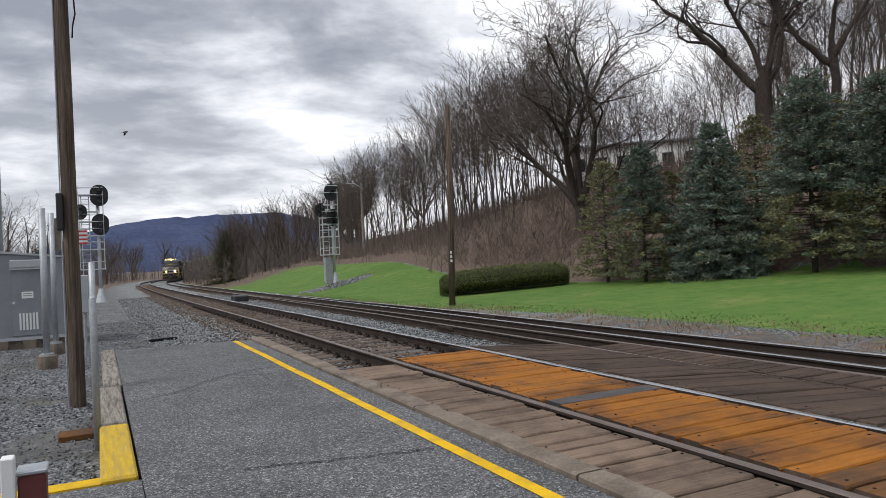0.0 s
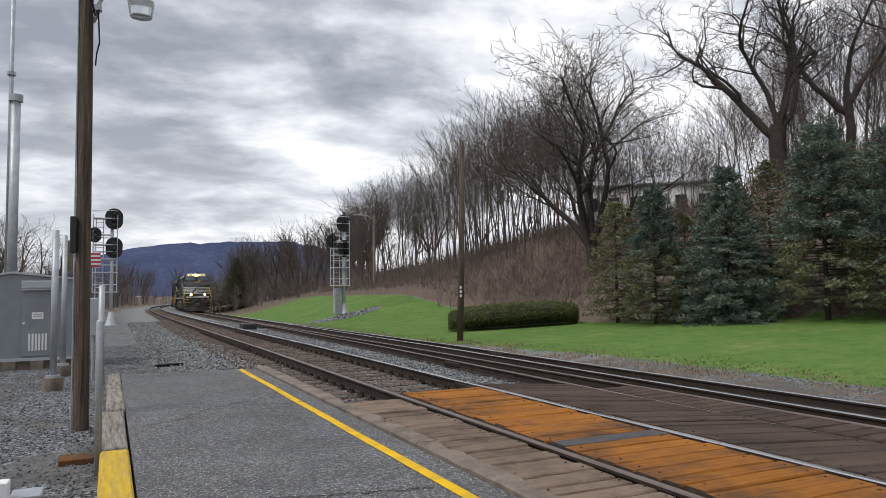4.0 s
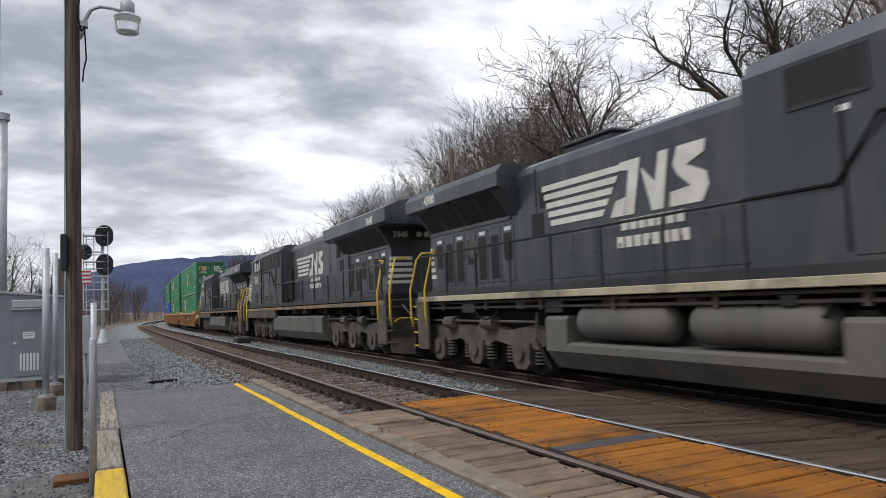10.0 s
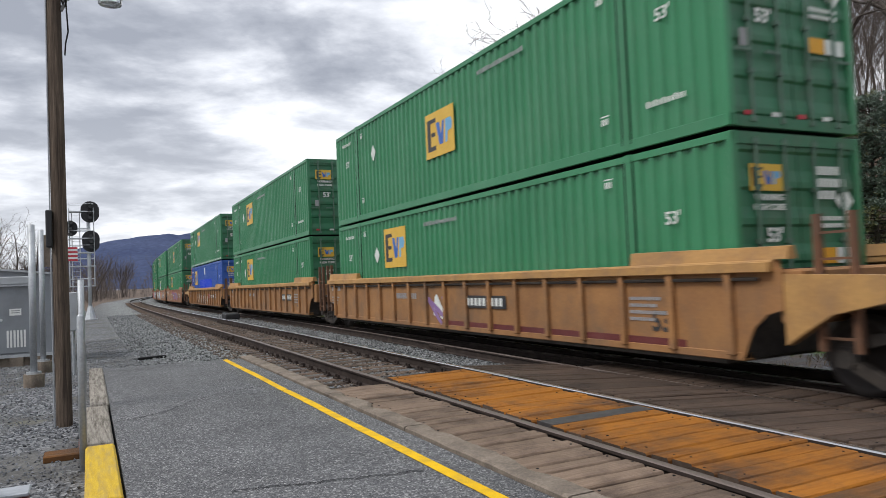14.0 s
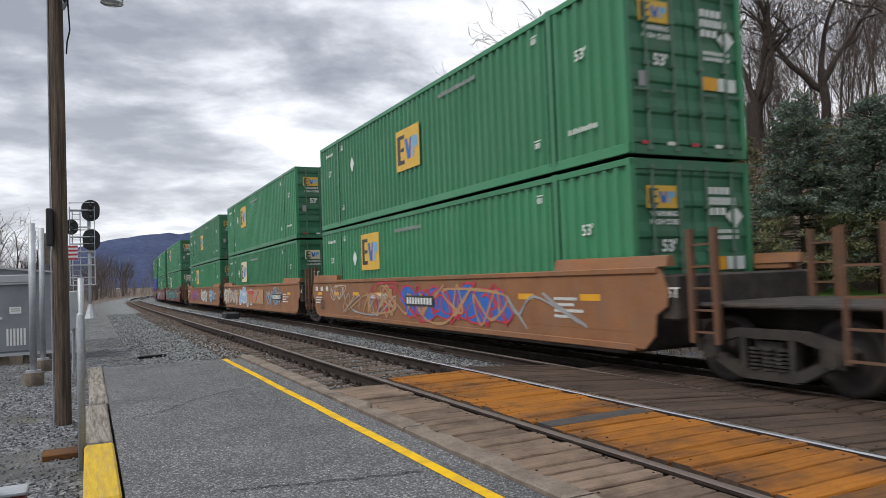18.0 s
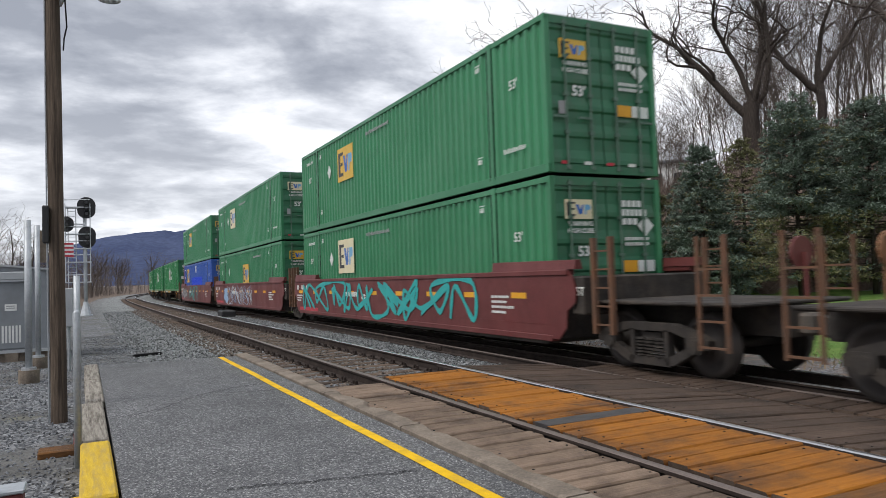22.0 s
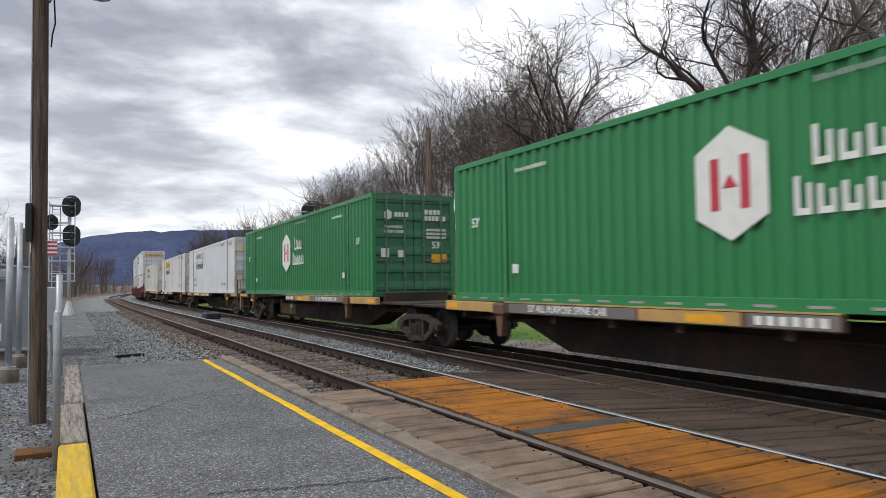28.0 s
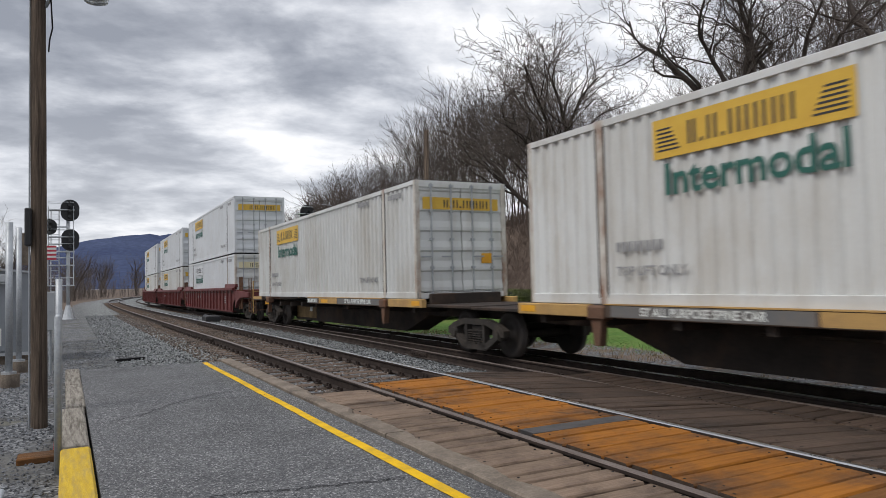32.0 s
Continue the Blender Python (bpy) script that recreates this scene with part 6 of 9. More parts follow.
def make_loco(number, lit, group="diesel locomotives"):
    lab = "black and white diesel freight locomotive, grimy" + (", headlights lit" if lit else ", coupled back to front")
    o = thing("diesel_locomotive", lab, "locomotive", group=group)
    W = 1.53
    skin = "loco_black" if lit else "loco_dust"
    EB, RE = (11.3, 21.85) if lit else (9.64, 21.0)       # ends of the equipment body and of the radiator cabin
    g = Geo().box(-0.9, 0.75, 1.30, 0.9, LL - 0.75, 1.66, 0, 0.02).box(-1.44, 0.75, 1.60, 1.44, LL - 0.75, 1.68)
    part("underframe", g, "dark", o)
    for s in (-1, 1):
        zs = 1.58 if lit else 1.52
        part("sill_stripe", Geo().box(s * 1.40, 1.0, zs, s * W, LL - 1.0, zs + 0.125, 0, 0.01), "sill_stripe" if lit else "sill_faded", o, "cream stripe along the sill" if lit else "faded stripe along the sill")
        if not lit:
            part("side_skirt", Geo().box(s * 1.38, 1.1, 1.17, s * 1.515, 8.4, zs - 0.003, 0, 0.01), "truck_grime", o, "grimy plate under the cab sill")
    part("walkway", Geo().box(-1.50, 0.85, 1.69, 1.50, LL - 0.9, 1.84), "loco_deep", o)
    # nose: a chamfered front whose top slopes up to the windshield
    base = [(-1.50, 3.1), (-1.50, 2.15), (-0.78, 1.25), (0.78, 1.25), (1.50, 2.15), (1.50, 3.1)]
    topr = [(-1.50, 3.1, 3.80), (-1.46, 2.20, 3.34), (-0.74, 1.36, 3.22), (0.74, 1.36, 3.22), (1.46, 2.20, 3.34), (1.50, 3.1, 3.80)]
    ridge = [(-0.5, 3.12, 3.92), (-0.4, 2.3, 3.62), (-0.2, 1.5, 3.42), (0.2, 1.5, 3.42), (0.4, 2.3, 3.62), (0.5, 3.12, 3.92)]
    g = Geo().loft([[(x, y, 1.84) for x, y in base], [(x, y, 3.05) for x, y in base], topr, ridge], 0, True, True)
    part("nose", g, "nose_black" if lit else "loco_black", o)
    def on_nose(a, b, z0, z1, k0=0.0, k1=1.0, lift=0.012):
        (xa, ya), (xb, yb) = a, b
        dx, dy = xb - xa, yb - ya
        l = math.hypot(dx, dy)
        nx, ny = dy / l, -dx / l
        p = [(xa + dx * k + nx * lift, ya + dy * k + ny * lift) for k in (k0, k1)]
        return [(p[0][0], p[0][1], z0), (p[1][0], p[1][1], z0), (p[1][0], p[1][1], z1), (p[0][0], p[0][1], z1)]
    bz = [2.16, 2.335, 2.51, 2.685, 2.86]
    g = Geo().add(on_nose(base[2], base[3], 2.14, 3.0, 0.0, 0.52), [(0, 1, 2, 3)])
    part("front_panel", g, "loco_white", o, "white front panel")
    for z in bz:
        g = Geo()
        k = (z - 2.16) / 0.7
        g.add(on_nose(base[1], base[2], z, z + 0.10, 0.0, 1.0), [(0, 1, 2, 3)])
        g.add(on_nose(base[0], base[1], z, z + 0.10, 0.48 - 0.38 * k, 1.0), [(0, 1, 2, 3)])
        part("nose_band", g, "loco_white", o, "white band")
        g = Geo()
        g.add(on_nose(base[2], base[3], z, z + 0.10, 0.52, 1.0), [(0, 1, 2, 3)])
        g.add(on_nose(base[3], base[4], z, z + 0.10, 0.0, 1.0), [(0, 1, 2, 3)])
        g.add(on_nose(base[4], base[5], z, z + 0.10, 0.0, 0.52 + 0.38 * k), [(0, 1, 2, 3)])
        part("nose_band", g, "loco_white", o, "white band")
    g = Geo()   # a dark leaping emblem of plain shapes
    for pts in ([(-0.62, 2.36), (-0.30, 2.70), (-0.20, 2.60), (-0.50, 2.30)], [(-0.36, 2.62), (-0.12, 2.92), (-0.04, 2.84), (-0.22, 2.54)], [(-0.14, 2.9), (0.0, 2.98), (0.0, 2.92), (-0.08, 2.84)],
                [(-0.24, 2.62), (0.0, 2.66), (0.0, 2.61), (-0.2, 2.55)], [(-0.66, 2.4), (-0.56, 2.44), (-0.6, 2.22), (-0.68, 2.24)], [(-0.5, 2.36), (-0.44, 2.38), (-0.38, 2.2), (-0.46, 2.2)]):
        g.add([(x, 1.232, z) for x, z in pts], [(0, 1, 2, 3)])
    part("emblem", g, "decal_black", o)
    part("grab_iron", Geo().tube([(-1.16, 1.66, 2.9), (-1.16, 1.6, 2.94), (-0.9, 1.3, 2.94), (-0.9, 1.34, 2.9)], 0.014, 6), "dark", o)
    part("nose_door", Geo().box(0.2, 1.225, 1.86, 0.66, 1.245, 2.12), "loco_black", o)
    # front railing on the deck
    for x in (-0.62, 0.05, 0.72):
        part("deck_post", Geo().cyl((x, 0.92, 1.8), (x, 0.92, 2.82), 0.022, 6), "dark", o)
    part("deck_rail", Geo().tube([(-0.7, 0.92, 2.82), (0.85, 0.92, 2.82)], 0.022, 6), "dark", o)
    part("anticlimber", Geo().box(-1.30, 0.62, 1.68, 1.30, 0.9, 1.82, 0, 0.03), "loco_white", o, "white front beam")
    # cab
    cabp = [(-1.52, 1.84), (-1.52, 4.08), (-1.30, 4.50), (-0.85, 4.64), (0.85, 4.64), (1.30, 4.50), (1.52, 4.08), (1.52, 1.84)]
    g = Geo().loft([[(x, 3.02 + (0.30 * (z - 3.8) if z > 3.8 else 0), z) for x, z in cabp], [(x, 5.55, z) for x, z in cabp]], 0, True, True)
    part("cab", g, skin, o)
    for x0, x1 in ((-1.36, -0.16), (0.16, 1.36)):
        g = Geo().add([(x0, 3.00, 3.84), (x1, 3.00, 3.84), (x1 * (0.95 if x1 > 1 else 1), 3.13, 4.27), (x0 * (0.95 if x0 < -1 else 1), 3.13, 4.27)], [(0, 1, 2, 3)])
        part("windshield", g, "window_blue", o, "windshield pane, reflected sky in its blue colour")
        part("wiper", Geo().cyl((x0 * 0.5 + x1 * 0.5, 2.985, 3.86), (x0 * 0.4 + x1 * 0.6, 3.08, 4.2), 0.012, 5), "dark", o)
    g = Geo().loft([[(-1.22, 3.14, 4.30), (1.22, 3.14, 4.30), (1.22, 3.6, 4.30), (-1.22, 3.6, 4.30)], [(-1.0, 3.10, 4.60), (1.0, 3.10, 4.60), (1.0, 3.6, 4.67), (-1.0, 3.6, 4.67)]], 0, True, True)
    part("headlight_housing", g, "loco_white", o, "white brow over the windshield")
    for x in (-0.66, 0.66):
        g = Geo().box(x - 0.30, 3.02, 4.36, x + 0.30, 3.11, 4.56)
        nb = part("number_board", g, "numberboard" if lit else "decal_black", o, "lit number board" if lit else "")
        letter(nb, number, 0.19, "decal_black" if lit else "decal_white", FRONT, (x, 3.014, 4.46), "number", 0.006)
    for x in (-0.13, 0.13):
        head_lamp(o, "headlight", x, 2.86, 4.47, 0.12, lit)
    for x in (-0.75, 0.83):
        head_lamp(o, "ditch_light", x, 0.60, 2.03, 0.125, lit)
        part("ditch_light_housing", Geo().box(x - 0.13, 0.87, 1.84, x + 0.13, 1.02, 2.17, 0, 0.02), "loco_black", o)
    part("horn", Geo().cyl((0.3, 5.0, 4.72), (0.3, 4.6, 4.75), 0.05, 8, 0, 0.11).cyl((0.5, 5.0, 4.70), (0.5, 4.65, 4.72), 0.04, 8, 0, 0.09), "dark", o)
    part("antenna_dome", Geo().box(-0.45, 4.1, 4.63, 0.2, 4.7, 4.78, 0, 0.06), "loco_grime", o)
    for s in (-1, 1):
        face = NEAR if s < 0 else FAR
        xs = s * 1.532
        for y0, y1 in ((3.55, 4.05), (4.12, 4.68)) if lit else ((3.78, 4.36), (4.56, 5.10)):
            part("cab_window", Geo().box(xs, y0, 3.58, s * 1.50, y1, 4.06), "window_dark" if lit else "window_blue", o)
        part("sunshade", Geo().box(xs, 3.95 if lit else 5.16, 3.6, s * 1.545, 4.15 if lit else 5.34, 4.08), "cabinet_light" if lit else "loco_white", o)
        wy0, wy1 = (3.46, 4.76) if lit else (3.70, 5.16)
        g = Geo().box(xs + s * 0.03, wy0, 4.07, xs - s * 0.03, wy1, 4.12).box(xs + s * 0.03, wy0, 3.52, xs - s * 0.03, wy1, 3.57)
        part("window_visor", Geo().loft([[(xs, wy0 - 0.1, 4.12), (xs + s * 0.16, wy0 - 0.1, 4.03), (xs + s * 0.16, wy0 - 0.1, 4.06), (xs, wy0 - 0.1, 4.17)], [(xs, wy1, 4.12), (xs + s * 0.16, wy1, 4.03), (xs + s * 0.16, wy1, 4.06), (xs, wy1, 4.17)]], 0, True, True), "loco_deep", o)
        for y in (wy0, wy1 - 0.06):
            g.box(xs + s * 0.03, y, 3.52, xs - s * 0.03, y + 0.06, 4.1)
        part("window_frame", g, "loco_grime", o)
        letter(o, number, 0.50, "loco_white", face, (s * 1.536, 4.37, 3.09), "road_number", 0.02)
        part("placard", Geo().box(s * 1.5, 2.52, 2.0, s * 1.536, 2.78, 2.26), "decal_grey", o)
        g = Geo()
        bars(g, 0, 0, 0.5, 0.05, 8)
        part("small_lettering", g, "decal_grey", o, at=Matrix.Translation((s * 1.536, 5.3, 2.86)) @ face)
        for y0, y1 in ((3.40, 4.15), (4.57, 5.33)) if lit else ((4.05, 4.54),):
            part("louvre_frame", Geo().box(s * 1.5, y0 - 0.05, 1.98, s * 1.528, y1 + 0.05, 2.50), "loco_black", o)
            for j in range(8):
                part("louvre", Geo().box(s * 1.51, y0, 1.93 + 0.068 * j, s * 1.545, y1, 1.972 + 0.068 * j), "grille", o)
        part("cab_seam", Geo().box(s * 1.5, 5.52, 1.85, s * 1.537, 5.56, 4.1), "dark", o)
    # full-width equipment body behind the cab
    ep = [(-1.50, 1.84), (-1.50, 4.20), (-1.28, 4.46), (1.28, 4.46), (1.50, 4.20), (1.50, 1.84)]
    g = Geo().loft([[(x, 5.56, z) for x, z in ep], [(x, EB, z) for x, z in ep]], 0, True, True)
    part("equipment_body", g, skin, o)
    for s in (-1, 1):
        if not lit:     # a long dark intake under the roof, with pale posts
            part("intake_recess", Geo().box(s * 1.49, 5.7, 3.46, s * 1.509, 9.5, 4.16), "grille", o)
            for k in range(5):
                part("intake_post", Geo().box(s * 1.50, 6.3 + 0.62 * k, 3.46, s * 1.516, 6.38 + 0.62 * k, 4.16), "loco_dust", o)
            part("roof_edge", Geo().box(s * 1.46, 5.6, 4.16, s * 1.53, 9.6, 4.24, 0, 0.02), "loco_black", o)
            part("side_recess", Geo().box(s * 1.0, 9.64, 2.0, s * 1.2, 10.3, 3.3), "grille", o)
        for y0, y1, z0, z1 in ((9.7, 10.62, 3.68, 4.15), (8.28, 8.8, 3.66, 4.17), (7.42, 7.97, 3.66, 4.17), (6.86, 7.3, 4.0, 4.17), (6.0, 6.55, 3.66, 4.17)) if lit else ():
            part("intake", Geo().box(s * 1.48, y0, z0, s * 1.506, y1, z1), "grille", o)
            g = Geo().box(s * 1.48, y0 - 0.05, z0 - 0.05, s * 1.522, y1 + 0.05, z0).box(s * 1.48, y0 - 0.05, z0, s * 1.522, y0, z1).box(s * 1.48, y1, z0, s * 1.522, y1 + 0.05, z1)
            for q in range(1, 5):
                g.box(s * 1.48, y0 + (y1 - y0) * q / 5 - 0.008, z0, s * 1.514, y0 + (y1 - y0) * q / 5 + 0.008, z1)
            part("intake_frame", g, "loco_deep", o)
            part("label_plate", Geo().box(s * 1.49, y0 + 0.2, z0 - 0.2, s * 1.508, y0 + 0.34, z0 - 0.13), "decal_white", o)
        for y0, y1 in ((5.66, 7.05), (7.1, 8.55), (8.6, 9.95)) if lit else ((5.7, 7.0), (7.05, 8.3)):       # big flush doors in the body
            part("body_door", Geo().box(s * 1.488, y0, 1.9, s * 1.511, y1, 3.12, 0, 0.012), skin, o)
            for zz in (2.1, 2.9):
                part("hinge", Geo().box(s * 1.5, y0 + 0.06, zz, s * 1.522, y0 + 0.12, zz + 0.12), "loco_deep", o)
        for y0 in (5.64, 8.57, 9.99):
            part("body_seam", Geo().box(s * 1.49, y0, 1.95, s * 1.516, y0 + 0.03, 3.6), "dark", o)
        for y0 in (6.45, 7.6):
            for j in range(4):
                part("louvre", Geo().box(s * 1.49, y0, 1.98 + 0.07 * j, s * 1.522, y0 + 0.52, 2.015 + 0.07 * j), "grille", o)
        part("marker_light", Geo().cyl((s * 1.49, 7.7, 2.52), (s * 1.53, 7.7, 2.52), 0.04, 8), "decal_orange", o)
        part("grab_rail", Geo().tube([(s * 1.52, 5.44, 3.42), (s * 1.56, 5.5, 3.42), (s * 1.56, EB - 1.75, 3.36), (s * 1.53, EB - 1.2, 2.70), (s * 1.50, EB + 0.1, 2.70)], 0.024, 6), "dark", o)
        for y in (6.2, 7.6, 9.0):
            part("grab_post", Geo().cyl((s * 1.545, y, 1.85), (s * 1.545, y, 3.42), 0.014, 5), "dark", o)
    # long hood
    ht = 4.30 if lit else 4.42
    hp = [(-1.06, 1.84), (-1.06, ht - 0.26), (-0.96, ht - 0.1), (-0.78, ht), (0.78, ht), (0.96, ht - 0.1), (1.06, ht - 0.26), (1.06, 1.84)]
    g = Geo().loft([[(x, EB - 0.04, z) for x, z in hp], [(x, 17.4, z) for x, z in hp]], 0, True, True)
    part("hood", g, skin, o)
    for s in (-1, 1):
        for k in range(8 if lit else 10):
            y0 = EB + 0.14 + 0.69 * k
            part("hood_door", Geo().box(s * 1.045, y0, 1.92, s * 1.07, y0 + 0.63, 2.72, 0, 0.008), "loco_black", o)
            part("door_latch", Geo().box(s * 1.06, y0 + 0.05, 2.3, s * 1.08, y0 + 0.09, 2.42), "truck_grime", o)
        for y0 in (11.6, 16.7) if lit else (9.9, 10.6, 15.4, 16.2):
            part("body_seam", Geo().box(s * 1.05, y0, 2.75, s * 1.066, y0 + 0.03, 4.1), "dark", o)
        for y0, z0 in ((16.2, 3.3), (16.5, 2.8)):
            part("door_vent", Geo().box(s * 1.05, y0, z0, s * 1.072, y0 + 0.4, z0 + 0.42), "grille", o)
    sy = 15.0 if lit else 13.0
    part("exhaust_stack", Geo().box(-0.5, sy, ht - 0.02, 0.5, sy + 1.45, ht + 0.24, 0, 0.05).box(-0.56, sy - 0.06, ht + 0.20, 0.56, sy + 1.51, ht + 0.27, 0, 0.02), "loco_deep", o)
    part("roof_hatch", Geo().box(-0.6, 16.6, ht - 0.02, 0.6, 17.2, ht + 0.08, 0, 0.04), "loco_deep", o)
    part("roof_dome", Geo().tube([(0, sy - 1.3, ht - 0.02), (0, sy - 1.3, ht + 0.1), (0, sy - 1.3, ht + 0.16)], [0.4, 0.36, 0.15], 14), "loco_deep", o)
    # radiator cabin with its wide overhanging wings
    rp = [(-1.0, 1.84), (-1.0, 3.30), (-1.42, 3.86), (1.42, 3.86), (1.0, 3.30), (1.0, 1.84)]
    g = Geo().loft([[(x, 17.3 if lit else 16.9, z) for x, z in rp], [(x, RE, z) for x, z in rp]], 0, True, True)
    part("radiator_cabin", g, "loco_black", o)
    if not lit:
        part("hood_panel", Geo().box(-1.09, 9.7, 3.35, -1.05, 10.3, 4.1, 0, 0.01).box(1.05, 9.7, 3.35, 1.09, 10.3, 4.1, 0, 0.01), "grille", o)
    wp = [(-1.40, 3.84), (-1.54, 3.88), (-1.54, 4.17), (-1.40, 4.34), (1.40, 4.34), (1.54, 4.17), (1.54, 3.88), (1.40, 3.84)] if lit else [(-1.40, 3.84), (-1.54, 3.92), (-1.54, 4.30), (-1.1, 4.50), (-0.4, 4.60), (0.4, 4.60), (1.1, 4.50), (1.54, 4.30), (1.54, 3.92), (1.40, 3.84)]
    g = Geo().loft([[(x, 17.4 if lit else 16.2, z) for x, z in wp], [(x, 22.2 if lit else 21.9, z) for x, z in wp]], 0, True, True)
    part("radiator_roof", g, "loco_black", o)
    for s in (-1, 1):
        for k in range(4):
            a, b = RE - 3.95 + 0.98 * k, RE - 3.1 + 0.98 * k
            g = Geo().add([(s * 1.04, a, 3.34), (s * 1.04, b, 3.34), (s * 1.41, b, 3.82), (s * 1.41, a, 3.82)], [(0, 1, 2, 3) if s > 0 else (3, 2, 1, 0)])
            part("radiator_screen", g, "grille", o)
        part("screen_frame", Geo().box(s * 1.0, RE - 4.05, 3.24, s * 1.035, RE, 3.32), "loco_dust", o)
        for k in range(7):
            y0 = RE - 4.08 + 0.56 * k
            part("slot_frame", Geo().box(s * 0.985, y0 - 0.07, 1.95, s * 1.014, y0 + 0.41, 3.16, 0, 0.008), skin, o)
            part("intake_slot", Geo().box(s * 0.985, y0, 2.03 if k % 3 else 2.4, s * 1.02, y0 + 0.34, 2.98), "grille", o)
            if k % 2 == 0:
                part("label_plate", Geo().box(s * 1.0, y0 + 0.04, 3.03, s * 1.018, y0 + 0.3, 3.11), "decal_white", o)
        g = Geo().cyl((s * 0.99, 19.5, 2.78), (s * 1.024, 19.5, 2.78), 0.24, 24)
        plate = part("round_plate", g, "loco_grime", o)
        part("hub", Geo().cyl((s * 1.02, 19.5, 2.78), (s * 1.034, 19.5, 2.78), 0.13, 16), "loco_grime", plate)
        face = NEAR if s < 0 else FAR
        letter(o, number, 0.30, "loco_white", face, (s * 1.545, 20.7, 4.04), "road_number", 0.012)
        # owner's mark: slanted bars and blocks only
        g = Geo()
        def block(*pts):
            flat(g, [(u * 1.03, v * 1.0) for u, v in pts])
        for k in range(5):
            block((-2.05 - 0.06 * k, -0.36 + 0.17 * k), (-0.55 + 0.12 * k, -0.36 + 0.17 * k), (-0.48 + 0.12 * k, -0.25 + 0.17 * k), (-2.05 - 0.06 * k, -0.25 + 0.17 * k))
        block((-0.35, -0.42), (-0.02, -0.42), (0.06, -0.12), (-0.2, -0.16))
        block((0.0, -0.42), (0.22, -0.42), (0.42, 0.46), (-0.06, 0.46), (-0.04, 0.32), (0.14, 0.3))
        block((0.42, 0.3), (0.62, -0.42), (0.86, -0.42), (1.02, 0.46), (0.82, 0.46), (0.72, 0.02))
        block((1.0, -0.42), (1.62, -0.42), (1.76, -0.2), (1.72, 0.0), (1.36, 0.16), (1.7, 0.28), (1.74, 0.46), (1.2, 0.46), (1.1, 0.2), (1.18, 0.04), (1.42, -0.16), (1.02, -0.2))
        for k, (w, n) in enumerate(((1.45, 7), (1.65, 8))):
            bars(g, -0.1 - 0.12 * k, -0.66 - 0.28 * k, w, 0.18, n, 0, 0.22)
        part("owner_mark", g, "loco_white", o, "white slanted bars and blocks", at=Matrix.Translation((s * 1.072, 14.12 if lit else 12.95, 3.28)) @ face)
    # rear end
    for z in bz:
        g = Geo().box(-1.0, RE, z, 1.0, RE + 0.015, z + 0.1)
        for s in (-1, 1):
            g.box(s * 1.0, RE - 0.3 + 0.3 * (z - 2.1), z, s * 1.012, RE, z + 0.1)
        part("rear_band", g, "loco_white", o, "white band")
    part("rear_door", Geo().box(-0.32, RE, 1.86, 0.32, RE + 0.03, 3.5), "loco_black", o)
    for x in (-0.12, 0.12):
        part("rear_light", Geo().cyl((x, RE, 3.62), (x, RE + 0.12, 3.62), 0.09, 12), "silver_paint", o)
    part("rear_light_box", Geo().box(-0.35, RE, 3.46, 0.35, RE + 0.09, 3.80), "grille", o)
    for s in (-1, 1):
        letter(o, number, 0.24, "loco_white", Matrix(((-1, 0, 0, 0), (0, 0, 1, 0), (0, 1, 0, 0), (0, 0, 0, 1))), (s * 0.95, 22.21, 4.05) if lit else (s * 0.68, 21.03, 3.62), "road_number", 0.01)
    # pilots, plow, steps, couplers
    for y, d in ((0.62, -1), (LL - 0.62, 1)):
        part("pilot", Geo().box(-1.46, y, 0.95, 1.46, y - d * 0.35, 1.68, 0, 0.02), "loco_deep", o)
        pl = [(-1.50, -0.10), (-0.9, 0.10), (-0.3, 0.42), (0.3, 0.42), (0.9, 0.10), (1.50, -0.10)]
        def sheet(k):
            return [[(x, y + d * (0.10 + e - k), 0.13 if abs(x) < 1.2 else 0.2) for x, e in pl], [(x, y + d * (0.0 + e * 0.7 - k), 0.6) for x, e in pl], [(x * 0.99, y + d * (0.04 + e * 0.5 - k), 1.12) for x, e in pl]]
        g = Geo().loft(sheet(0), 0, False).loft(sheet(0.03)[::-1], 0, False)
        part("plow", g, "cast_steel", o, "dark steel snow plow")
        g = Geo().box(-0.15, y + d * 0.05, 0.74, 0.15, y + d * 0.5, 0.98, 0, 0.05).box(-0.24, y + d * 0.38, 0.62, 0.24, y + d * 0.62, 1.05, 0, 0.06)
        part("coupler", g, "truck_grime", o)
        for x, m in ((-0.85, "decal_red"), (-0.25, "dark"), (0.25, "dark"), (0.55, "decal_red")):
            pts = [(x, y + d * 0.02, 1.5), (x + 0.10, y + d * 0.22, 1.28), (x + 0.3, y + d * 0.25, 1.2), (x + 0.5, y + d * 0.22, 1.3), (x + 0.58, y + d * 0.02, 1.52)]
            part("air_hose", Geo().tube(pts, 0.028, 6), "truck_grime" if m != "dark" else m, o, smooth=True)
        part("glad_hand", Geo().cyl((0.55, y + d * 0.05, 1.45), (0.55, y + d * 0.1, 1.45), 0.1, 12), "decal_red", o)
